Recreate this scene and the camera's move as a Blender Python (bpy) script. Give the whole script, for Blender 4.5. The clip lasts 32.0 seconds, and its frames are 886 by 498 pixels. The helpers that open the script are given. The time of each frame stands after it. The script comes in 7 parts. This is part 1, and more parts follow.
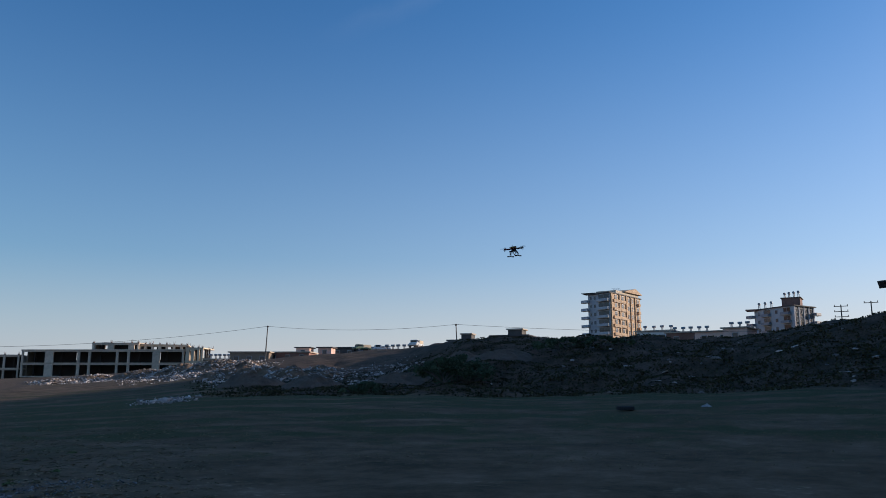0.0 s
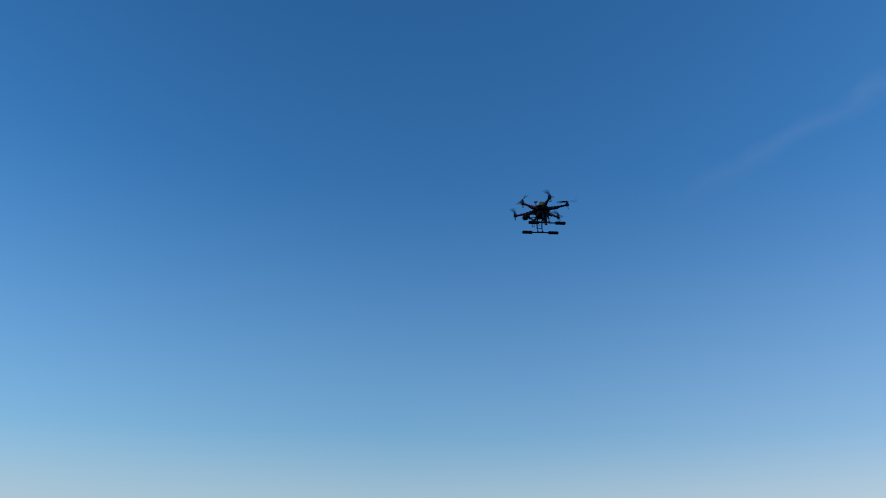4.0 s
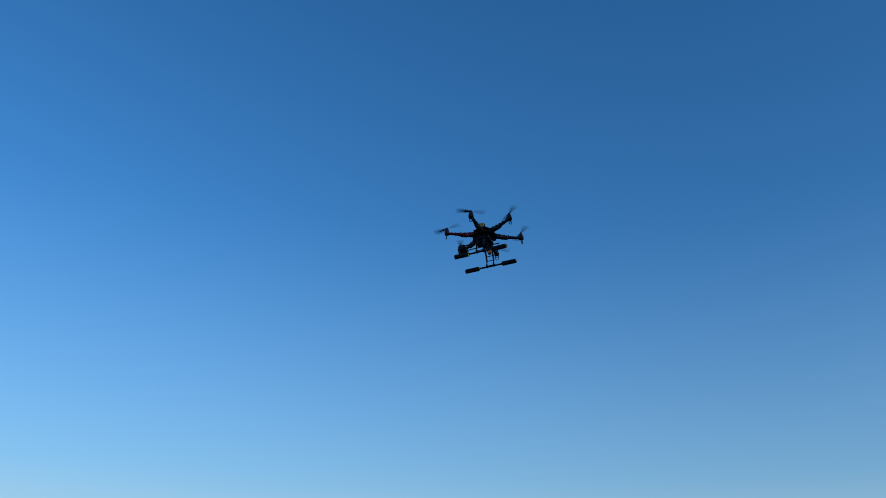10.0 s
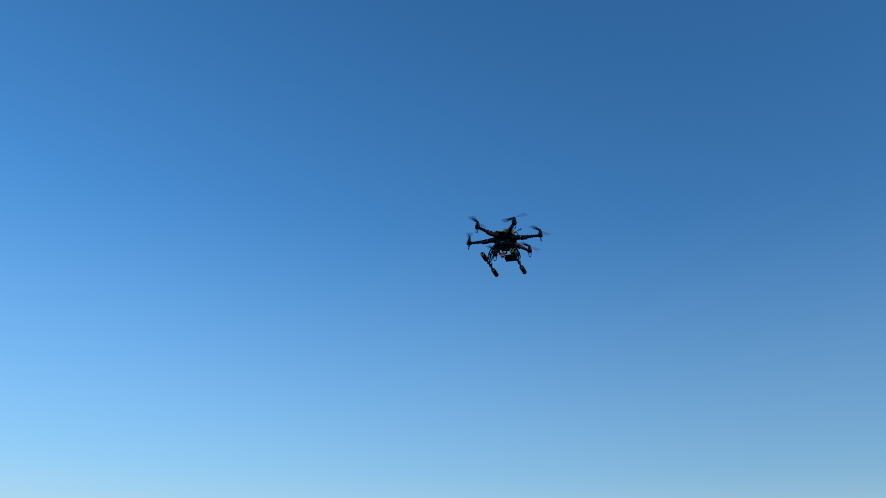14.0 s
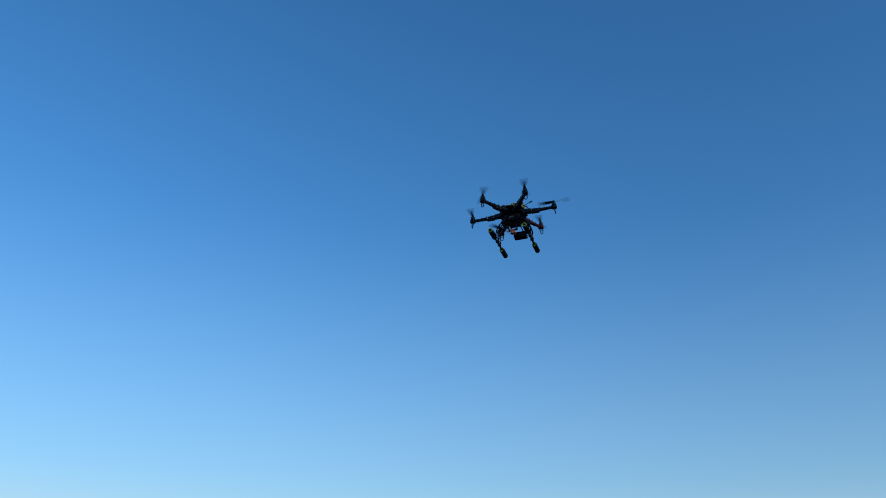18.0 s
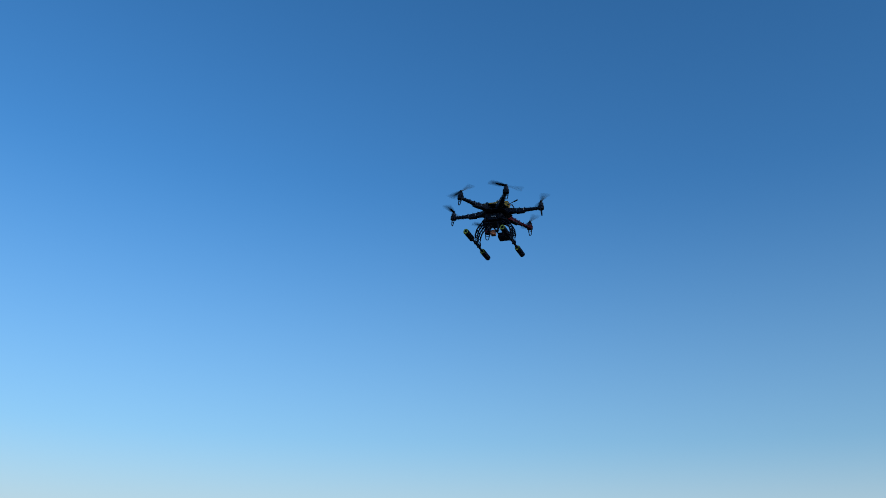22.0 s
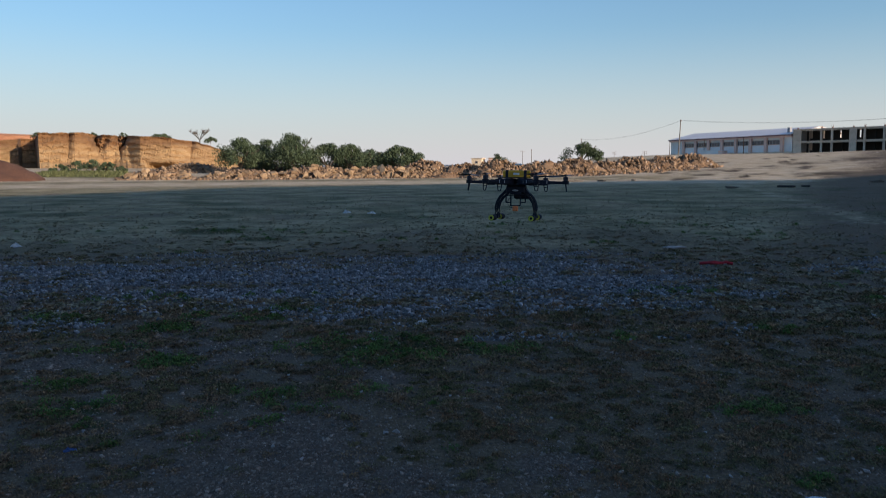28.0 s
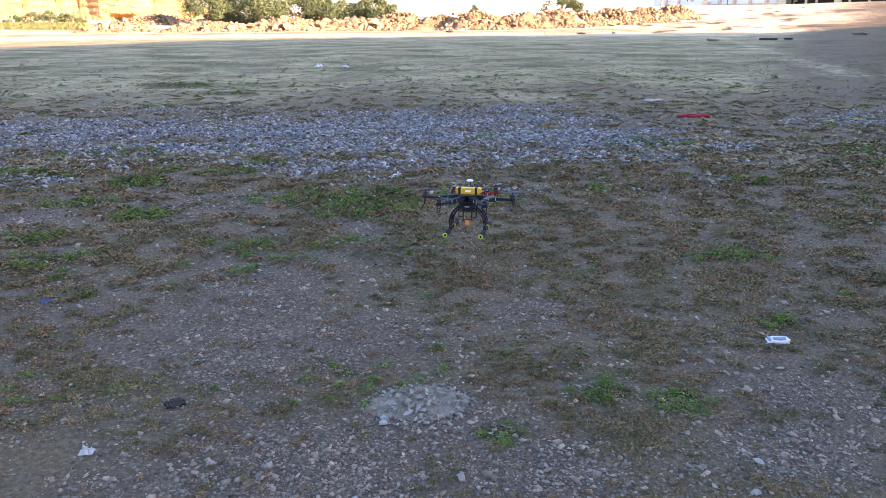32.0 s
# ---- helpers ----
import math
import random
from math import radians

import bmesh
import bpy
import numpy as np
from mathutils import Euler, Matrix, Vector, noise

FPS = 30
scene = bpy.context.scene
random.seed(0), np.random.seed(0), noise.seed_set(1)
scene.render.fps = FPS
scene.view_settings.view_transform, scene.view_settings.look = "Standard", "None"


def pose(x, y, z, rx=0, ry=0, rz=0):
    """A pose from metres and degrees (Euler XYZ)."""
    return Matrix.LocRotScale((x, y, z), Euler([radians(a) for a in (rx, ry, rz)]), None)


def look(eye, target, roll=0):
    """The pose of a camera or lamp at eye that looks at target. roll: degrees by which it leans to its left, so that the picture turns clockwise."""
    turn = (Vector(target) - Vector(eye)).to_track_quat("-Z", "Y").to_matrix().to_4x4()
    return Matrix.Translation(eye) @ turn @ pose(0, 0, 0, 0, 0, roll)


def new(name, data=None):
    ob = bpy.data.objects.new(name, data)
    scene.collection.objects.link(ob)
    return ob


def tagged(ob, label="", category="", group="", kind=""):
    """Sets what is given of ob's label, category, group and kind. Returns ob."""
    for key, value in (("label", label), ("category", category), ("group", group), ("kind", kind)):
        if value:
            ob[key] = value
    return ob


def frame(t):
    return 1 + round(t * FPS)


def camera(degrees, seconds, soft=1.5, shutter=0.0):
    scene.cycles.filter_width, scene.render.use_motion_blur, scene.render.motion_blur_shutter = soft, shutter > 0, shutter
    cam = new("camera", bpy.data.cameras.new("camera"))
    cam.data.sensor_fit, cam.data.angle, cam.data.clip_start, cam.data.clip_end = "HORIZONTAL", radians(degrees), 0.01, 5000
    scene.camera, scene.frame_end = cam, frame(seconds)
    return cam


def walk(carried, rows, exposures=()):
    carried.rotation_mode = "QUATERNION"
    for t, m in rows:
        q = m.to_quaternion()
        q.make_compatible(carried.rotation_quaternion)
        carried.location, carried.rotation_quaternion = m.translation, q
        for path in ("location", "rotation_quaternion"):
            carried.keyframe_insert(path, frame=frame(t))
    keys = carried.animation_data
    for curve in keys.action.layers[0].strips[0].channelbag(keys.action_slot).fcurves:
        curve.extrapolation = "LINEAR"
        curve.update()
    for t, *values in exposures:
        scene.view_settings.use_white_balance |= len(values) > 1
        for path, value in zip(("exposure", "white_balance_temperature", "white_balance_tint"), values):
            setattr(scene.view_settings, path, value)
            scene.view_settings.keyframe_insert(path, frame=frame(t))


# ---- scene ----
# Everything is laid out round the place where the camera is held: the bearing is in degrees
# clockwise from +y, the reach in metres from the origin.
EYE = 1.6
cam = camera(59.08, 32.0, soft=0.8, shutter=0.4)


def aimed(yaw, pitch, roll, dx=0.0, dy=0.0, dz=0.0):
    """The pose of the hand-held camera from its bearing, tilt and lean."""
    eye = Vector((dx, dy, EYE + dz))
    a, e = radians(yaw), radians(pitch)
    way = Vector((math.sin(a) * math.cos(e), math.cos(a) * math.cos(e), math.sin(e)))
    return look(eye, eye + way * 10, roll)


CAMERA_ROWS = [
    (0.0, 60.24, 10.5, 0.07), (0.5, 60.59, 10.88, 0.18), (1.0, 60.68, 11.39, 0.77), (1.5, 60.73, 11.87, 1.12),
    (2.0, 60.49, 13.2, 1.01), (2.6, 54.16, 18.32, 1.03), (2.8, 51.18, 19.56, 0.84), (3.0, 48.78, 20.35, 0.96),
    (3.2, 46.48, 21.07, 0.95), (3.5, 42.56, 21.61, 0.84), (4.0, 33.0, 23.0, 1.0), (4.5, 18.0, 24.6, 1.0),
    (5.0, 1.0, 25.7, 1.0), (5.5, -8.5, 26.0, 1.0), (6.0, -8.0, 26.0, 1.0), (6.5, -5.0, 26.0, 1.0),
    (7.0, -0.5, 26.0, 1.0), (7.5, 2.0, 26.0, 1.0), (9.0, 2.0, 26.0, 1.0), (11.0, 1.0, 26.0, 1.0),
    (14.0, -1.0, 25.8, 1.1), (17.0, -2.0, 26.0, 1.1), (19.0, -4.0, 26.5, 1.2), (20.5, -6.0, 26.0, 1.2),
    (21.5, -7.6, 24.5, 1.2), (22.2, -8.0, 22.9, 1.2), (22.7, -6.9, 20.9, 1.2), (23.0, -4.68, 19.84, 1.12),
    (23.5, -4.92, 18.46, 0.99), (24.0, -4.07, 16.76, 0.96), (24.5, -3.36, 15.29, 0.57),
    (26.5, -1.97, 8.06, 0.23, -0.017, 0.013, 0.05), (27.0, -1.05, 2.74, 0.19, -0.013, -0.017, 0.03),
    (27.5, -0.58, -2.2, -0.1, -0.004, -0.027, 0.031), (28.0, 0.0, -6.06, -0.3, -0.001, -0.031, 0.032),
    (28.5, 0.41, -9.05, -0.43, 0.005, -0.022, 0.016), (29.0, 0.89, -11.94, -0.47, 0.011, -0.014, 0.003),
    (29.5, 1.41, -14.02, -0.39, 0.013, -0.002, -0.013), (30.0, 1.66, -15.49, -0.43, 0.016, 0.008, -0.024),
    (30.5, 1.75, -16.52, -0.47, 0.015, 0.009, -0.027), (31.0, 1.72, -16.71, -0.46, 0.014, 0.007, -0.028),
    (31.5, 1.73, -16.6, -0.31, 0.012, 0.005, -0.028), (32.0, 1.7, -16.46, -0.25, 0.01, 0.006, -0.027)]
EXPOSURES = [(0.0, -0.08, 5950, 15), (2.0, -0.08, 5950, 15), (3.5, -0.03, 5650, 10), (6.0, -0.04, 5600, 8), (9.0, -0.02, 5600, 8), (12.0, 0.04, 5700, 8), (14.0, 0.15, 5900, 9),
             (17.0, 0.22, 5950, 9), (20.0, 0.2, 5950, 9), (22.0, 0.1, 5850, 9), (23.0, -0.14, 5750, 9), (24.0, -0.25, 5750, 10), (24.5, -0.28, 5750, 10),
             (27.0, -0.18, 5950, 12), (28.0, 0.2, 6450, 14), (29.0, 1.07, 6950, 20), (30.0, 1.8, 7900, 27), (31.0, 2.82, 8750, 32), (32.0, 2.8, 8750, 32)]
walk(cam, [(row[0], aimed(*row[1:])) for row in CAMERA_ROWS], EXPOSURES)

# ---- light: a clear sky with the sun low behind the ridge ----
SUN_BEARING, SUN_HEIGHT = 130.0, 14.0
world = bpy.data.worlds.new("world")
scene.world = world
world.use_nodes = True
wn = world.node_tree.nodes
sky = wn.new("ShaderNodeTexSky")
sky.sky_type = "NISHITA"
sky.sun_disc = False
sky.sun_elevation = radians(SUN_HEIGHT)
sky.sun_rotation = radians(SUN_BEARING)
sky.air_density, sky.dust_density, sky.ozone_density = 1.0, 0.3, 3.1
wl = world.node_tree.links
vivid = wn.new("ShaderNodeHueSaturation")
vivid.inputs["Saturation"].default_value = 1.19
wl.new(sky.outputs[0], vivid.inputs["Color"])


def world_math(op, a, b=0.0, clamp=False):
    node = wn.new("ShaderNodeMath")
    node.operation, node.use_clamp = op, clamp
    for k, v in enumerate((a, b)):
        if isinstance(v, (int, float)):
            node.inputs[k].default_value = v
        else:
            wl.new(v, node.inputs[k])
    return node.outputs[0]


def world_dot(axis):
    node = wn.new("ShaderNodeVectorMath")
    node.operation = "DOT_PRODUCT"
    wl.new(world_co, node.inputs[0])
    node.inputs[1].default_value = axis
    return node.outputs["Value"]


# one thin streak of high cloud
world_co = wn.new("ShaderNodeTexCoord").outputs["Generated"]
wisp = wn.new("ShaderNodeTexNoise")
wisp.inputs["Scale"].default_value, wisp.inputs["Detail"].default_value = 14.0, 6.0
wl.new(world_co, wisp.inputs["Vector"])
off_line = world_math("ABSOLUTE", world_math("ADD", world_dot((0.564, -0.080, -0.822)), world_math("MULTIPLY", world_math("SUBTRACT", wisp.outputs["Fac"], 0.5), 0.05)))
streak = world_math("SUBTRACT", 1.0, world_math("DIVIDE", off_line, 0.017), True)
near_mid = world_math("MULTIPLY", world_math("SUBTRACT", world_dot((0.783, 0.367, 0.502)), 0.97), 33.0, True)
veil = wn.new("ShaderNodeMix")
veil.data_type = "RGBA"
wl.new(world_math("MULTIPLY", world_math("MULTIPLY", streak, near_mid), world_math("MULTIPLY", wisp.outputs["Fac"], 0.1)), veil.inputs[0])
wl.new(vivid.outputs[0], veil.inputs[6])
veil.inputs[7].default_value = (3.2, 3.6, 4.4, 1)
# evening haze: a tall bluish veil, thickest towards the sun and away from it, and a thin dusty band on the horizon
to_sun = world_dot((math.sin(radians(SUN_BEARING)), math.cos(radians(SUN_BEARING)), 0.0))
lift = world_math("MAXIMUM", world_dot((0.0, 0.0, 1.0)), 0.0)


def world_mix(fac, a, b):
    node = wn.new("ShaderNodeMix")
    node.data_type = "RGBA"
    for k, v in ((0, fac), (6, a), (7, b)):
        if isinstance(v, tuple):
            node.inputs[k].default_value = (*v, 1)
        else:
            wl.new(v, node.inputs[k])
    return node.outputs[2]


sunward = world_math("ADD", world_math("MULTIPLY", to_sun, 1.1), 0.2, True)
tall = world_math("POWER", world_math("SUBTRACT", 1.0, world_math("DIVIDE", lift, 0.48), True), 1.5)
thick = world_math("ADD", world_math("MULTIPLY", world_math("ABSOLUTE", to_sun), 0.26), 0.54)
veiled = world_mix(world_math("MULTIPLY", tall, thick), veil.outputs[2], world_mix(sunward, (2.05, 2.78, 2.85), (3.9, 4.0, 4.05)))
low = world_math("MULTIPLY", world_math("POWER", world_math("SUBTRACT", 1.0, world_math("DIVIDE", lift, 0.17), True), 1.4), 0.85)
hazy = world_mix(low, veiled, world_mix(sunward, (3.95, 3.8, 3.95), (5.3, 4.6, 4.1)))
sun_way = (math.sin(radians(SUN_BEARING)) * math.cos(radians(SUN_HEIGHT)), math.cos(radians(SUN_BEARING)) * math.cos(radians(SUN_HEIGHT)), math.sin(radians(SUN_HEIGHT)))
aureole = world_math("POWER", world_math("MAXIMUM", world_dot(sun_way), 0.0), 24.0)
glow = wn.new("ShaderNodeVectorMath")
glow.operation = "MULTIPLY_ADD"
wl.new(aureole, glow.inputs[0])
glow.inputs[1].default_value = (17.0, 14.2, 11.0)
wl.new(hazy, glow.inputs[2])
wl.new(glow.outputs[0], wn["Background"].inputs[0])
wn["Background"].inputs[1].default_value = 0.15
sun_data = bpy.data.lights.new("sun", "SUN")
sun_data.energy, sun_data.angle, sun_data.color = 4.7, radians(0.5), (1.0, 0.83, 0.62)
sun = new("sun", sun_data)
_b, _h = radians(SUN_BEARING), radians(SUN_HEIGHT)
sun.matrix_world = look((math.sin(_b) * math.cos(_h) * 300, math.cos(_b) * math.cos(_h) * 300, math.sin(_h) * 300), (0, 0, 0))


# ---- helpers of this scene ----
def at(bearing, reach, z=0.0):
    """A place by bearing, reach and height."""
    a = radians(bearing)
    return Vector((math.sin(a) * reach, math.cos(a) * reach, z))


def rise(height_angle, reach):
    """The height of what stands at that angle over the eye's level."""
    return EYE + reach * math.tan(radians(height_angle))


def mesh_of(bm, material=None, smooth=False):
    me = bpy.data.meshes.new("m")
    bm.to_mesh(me)
    bm.free()
    for m in material if isinstance(material, (list, tuple)) else [material]:
        me.materials.append(m)
    if smooth:
        me.shade_smooth()
    return me


def part(name, bm, material, parent=None, label="", smooth=False, m=None):
    ob = new(name, mesh_of(bm, material, smooth) if isinstance(bm, bmesh.types.BMesh) else bm)
    if parent is not None:
        ob.parent = parent
    if m is not None:
        ob.matrix_basis = m
    if label:
        tagged(ob, label)
    return ob


def thing(name, m, label, category, group="", kind=""):
    ob = new(name)
    ob.empty_display_size = 0.2
    ob.matrix_basis = m
    return tagged(ob, label, category, group, kind)


def box(bm, c, s, m=None, bevel=0.0, mat=0):
    """A block with centre c and sizes s."""
    base = Matrix.LocRotScale(c, None, s)
    made = bmesh.ops.create_cube(bm, size=1, matrix=(m @ base) if m else base)
    faces = {f for v in made["verts"] for f in v.link_faces}
    for f in faces:
        f.material_index = mat
    if bevel:
        bmesh.ops.bevel(bm, geom=list({e for f in faces for e in f.edges}), offset=bevel, segments=2, affect="EDGES", profile=0.5)
    return made["verts"]


def rod(bm, p, q, r, r2=None, n=10, mat=0, caps=True):
    """A round bar from p to q."""
    p, q = Vector(p), Vector(q)
    d = q - p
    m = Matrix.Translation((p + q) / 2) @ d.to_track_quat("Z", "Y").to_matrix().to_4x4()
    made = bmesh.ops.create_cone(bm, cap_ends=caps, segments=n, radius1=r, radius2=r if r2 is None else r2, depth=d.length, matrix=m)
    for f in {f for v in made["verts"] for f in v.link_faces}:
        f.material_index = mat
    return made["verts"]


def tube(bm, points, r, n=8, mat=0):
    """A pipe along points."""
    rings = []
    points = [Vector(p) for p in points]
    for i, p in enumerate(points):
        d = (points[min(i + 1, len(points) - 1)] - points[max(i - 1, 0)]).normalized()
        q = d.to_track_quat("Z", "Y")
        rings.append([bm.verts.new(p + q @ Vector((math.cos(6.28318 * k / n) * r, math.sin(6.28318 * k / n) * r, 0))) for k in range(n)])
    for a, b in zip(rings, rings[1:]):
        for k in range(n):
            bm.faces.new((a[k], a[(k + 1) % n], b[(k + 1) % n], b[k])).material_index = mat
    for ring in (rings[0][::-1], rings[-1]):
        bm.faces.new(ring).material_index = mat


def grid_mesh(xs, ys, fz, material, smooth=True, polar=False):
    """A sheet from two rows of numbers; fz gives the heights of whole arrays."""
    A, B = np.meshgrid(np.asarray(xs, float), np.asarray(ys, float), indexing="ij")
    X, Y = (np.sin(np.radians(A)) * B, np.cos(np.radians(A)) * B) if polar else (A, B)
    co = np.stack([X, Y, fz(X, Y)], -1).reshape(-1, 3)
    na, nb = A.shape
    i = np.arange(na * nb).reshape(na, nb)
    quads = np.stack([i[:-1, :-1], i[1:, :-1], i[1:, 1:], i[:-1, 1:]], -1).reshape(-1, 4)
    if polar:
        quads = quads[:, ::-1]
    me = bpy.data.meshes.new("sheet")
    me.from_pydata(co.tolist(), [], quads.tolist())
    me.materials.append(material)
    if smooth:
        me.shade_smooth()
    return me


def waves(X, Y, size, seed, octaves=4):
    """Smooth, seeded unevenness of about -1 to 1 over arrays."""
    rng = np.random.RandomState(seed)
    out = np.zeros_like(X, dtype=float)
    amp, total = 1.0, 0.0
    for k in range(octaves):
        for j in range(4):
            a, ph = rng.uniform(0, 6.283), rng.uniform(0, 6.283, 2)
            w = 6.283 / size * rng.uniform(0.7, 1.4)
            u, v = X * math.cos(a) + Y * math.sin(a), -X * math.sin(a) + Y * math.cos(a)
            out += amp * np.sin(u * w + ph[0] + 1.3 * np.sin(v * w * 0.7 + ph[1])) / 4
        total += amp
        amp, size = amp * 0.5, size / 2.1
    return out / total * 1.6


# ---- the lie of the land: bearing, foot reach, foot height, crest reach, crest height, height beyond ----
# past bearing 91 the ridge is unseen, its heights made up to shade the field
LAND = [(-180, 45, 0.3, 90, 33, 30), (-165, 55, 0.3, 90, 14, 12), (-145, 60, 0.2, 90, 3, 2), (-110, 80, 0, 120, 0.5, 0.3), (-60, 80, 0, 150, 0, 0), (-36, 95, 0, 150, 1.6, 1.2),
        (-22, 100, 0, 150, 1.6, 1.2), (-12, 100, 0, 140, 0.8, 0.8), (5, 90, 0, 160, 0.8, 0.8), (12, 85, 0.0, 230, 3.9, 3.4),
        (16, 78, 0.0, 250, 4.7, 4.4), (24, 72, 0.1, 240, 4.7, 4.2), (31, 70, 0.4, 230, 5.2, 4.8), (36, 68, 0.7, 220, 6.1, 5.8), (40, 67, 1.0, 212, 7.1, 6.6),
        (43, 66, 1.2, 205, 8.5, 8.0), (45, 66, 1.3, 190, 8.5, 8.4), (50, 66, 1.4, 192, 10.4, 9.6), (52.5, 66, 1.4, 200, 11.3, 10.6), (55, 65, 1.5, 204, 12.6, 11.4),
        (57.5, 65, 1.5, 180, 11.6, 10.0), (59, 65, 1.5, 150, 10.5, 8.6), (61.5, 65, 1.4, 115, 9.5, 7.6), (65, 64, 1.3, 110, 9.1, 7.4), (70, 64, 1.4, 105, 8.7, 7.2),
        (75, 63, 1.6, 105, 8.8, 7.2), (80.6, 62, 1.7, 100, 8.0, 7.2), (82.5, 62, 1.8, 100, 8.7, 7.4), (86, 60, 1.8, 95, 9.1, 7.6),
        (90, 58, 1.9, 92, 9.9, 8.4), (91.2, 57, 1.9, 100, 12, 12), (92.6, 56, 1.9, 185, 39.5, 38.5), (96, 54, 1.8, 140, 34, 32), (100, 52, 1.7, 145, 40.5, 38.5), (103, 50, 1.6, 130, 40, 38),
        (110, 48, 1.4, 112, 39.5, 37.5), (125, 45, 1.0, 108, 38.5, 36.5), (140, 42, 0.6, 92, 36.5, 34), (155, 42, 0.5, 88, 36, 33), (180, 45, 0.3, 90, 33, 30)]
_L = np.array(LAND, float)


def land(X, Y):
    """The height of the ground, for arrays."""
    X, Y = np.asarray(X, float), np.asarray(Y, float)
    az, r = np.degrees(np.arctan2(X, Y)), np.hypot(X, Y)
    rf, zf, rc, zc, zb = (np.interp(az, _L[:, 0], _L[:, k]) for k in range(1, 6))
    s = lambda t: np.clip(t, 0, 1) ** 2 * (3 - 2 * np.clip(t, 0, 1))
    steep = 0.35 * np.clip((r - rf) / (rc - rf), 0, 1) + 0.65 * s((r - rf) / (rc - rf))
    z = zf * s((r - 14) / (rf - 14)) + (zc - zf) * steep + (zb - zc) * s((r - rc - 3) / 25)
    rough = waves(X, Y, 14.0, 3, 4)
    hill = np.clip((r - rf + 4) / 12, 0, 1) * np.clip(zc / 5, 0, 1)
    z = z + rough * (0.05 * np.clip((r - 6) / 10, 0, 1) + 0.6 * hill * np.clip((az - 44) / 8, 0.15, 1) * np.clip((200 - r) / 60, 0.2, 1))
    return z + waves(X, Y, 1.9, 5, 3) * 0.012 * np.clip((r - 0.5) / 2, 0, 1)


def ground_z(x, y):
    return float(land(np.array([x]), np.array([y]))[0])


def on_land(bearing, reach, sink=0.0):
    p = at(bearing, reach)
    p.z = ground_z(p.x, p.y) - sink
    return p


# ---- materials ----
def ramp(nt, fac, stops):
    node = nt.nodes.new("ShaderNodeValToRGB")
    el = node.color_ramp.elements
    while len(el) < len(stops):
        el.new(0.5)
    for e, (p, c) in zip(el, stops):
        e.position, e.color = p, (*c, 1)
    nt.links.new(fac, node.inputs[0])
    return node.outputs[0]


def noise_of(nt, vector, scale, detail=5.0, rough=0.6):
    node = nt.nodes.new("ShaderNodeTexNoise")
    node.inputs["Scale"].default_value, node.inputs["Detail"].default_value, node.inputs["Roughness"].default_value = scale, detail, rough
    if vector is not None:
        nt.links.new(vector, node.inputs["Vector"])
    return node.outputs["Fac"]


def math_of(nt, op, a, b=0.5, c=0.0, clamp=False):
    node = nt.nodes.new("ShaderNodeMath")
    node.operation, node.use_clamp = op, clamp
    for k, v in enumerate((a, b, c)):
        if isinstance(v, (int, float)):
            node.inputs[k].default_value = v
        else:
            nt.links.new(v, node.inputs[k])
    return node.outputs[0]


def mix_of(nt, fac, a, b, mode="MIX"):
    node = nt.nodes.new("ShaderNodeMix")
    node.data_type, node.blend_type = "RGBA", mode
    for k, v in ((0, fac), (6, a), (7, b)):
        if isinstance(v, (int, float)):
            node.inputs[k].default_value = v
        elif isinstance(v, tuple):
            node.inputs[k].default_value = (*v, 1)
        else:
            nt.links.new(v, node.inputs[k])
    return node.outputs[2]


def surface(name, stops, scale=2.0, fine=9.0, rough=0.85, bump=0.3, metal=0.0, vary=0.0, depth=0.02, island=False, stretch=None):
    """A surface with colour at two scales and fine relief; vary: how far pieces differ from one another."""
    mat = bpy.data.materials.new(name)
    mat.use_nodes = True
    nt = mat.node_tree
    bsdf = nt.nodes["Principled BSDF"]
    co = nt.nodes.new("ShaderNodeTexCoord").outputs["Object"]
    if stretch:
        mp = nt.nodes.new("ShaderNodeMapping")
        mp.inputs["Scale"].default_value = stretch
        nt.links.new(co, mp.inputs["Vector"])
        co = mp.outputs[0]
    big, small = noise_of(nt, co, scale), noise_of(nt, co, scale * fine, 6.0, 0.7)
    both = math_of(nt, "ADD", math_of(nt, "MULTIPLY", big, 0.6), math_of(nt, "MULTIPLY", small, 0.4))
    col = ramp(nt, math_of(nt, "MULTIPLY_ADD", both, 1.7, -0.35), stops)
    if vary:
        src = nt.nodes.new("ShaderNodeNewGeometry").outputs["Random Per Island"] if island else nt.nodes.new("ShaderNodeObjectInfo").outputs["Random"]
        hsv = nt.nodes.new("ShaderNodeHueSaturation")
        nt.links.new(math_of(nt, "ADD", math_of(nt, "MULTIPLY", src, 2 * vary), 1 - vary), hsv.inputs["Value"])
        nt.links.new(col, hsv.inputs["Color"])
        col = hsv.outputs[0]
    nt.links.new(col, bsdf.inputs["Base Color"])
    bsdf.inputs["Roughness"].default_value, bsdf.inputs["Metallic"].default_value = rough, metal
    if bump:
        b = nt.nodes.new("ShaderNodeBump")
        b.inputs["Strength"].default_value, b.inputs["Distance"].default_value = bump, depth
        nt.links.new(small, b.inputs["Height"])
        nt.links.new(b.outputs[0], bsdf.inputs["Normal"])
    return mat


def tone(name, c, spread=0.25, **more):
    """A surface round one colour."""
    d, l = tuple(v * (1 - spread) for v in c), tuple(min(1, v * (1 + spread)) for v in c)
    return surface(name, [(0.2, d), (0.5, c), (0.8, l)], **more)


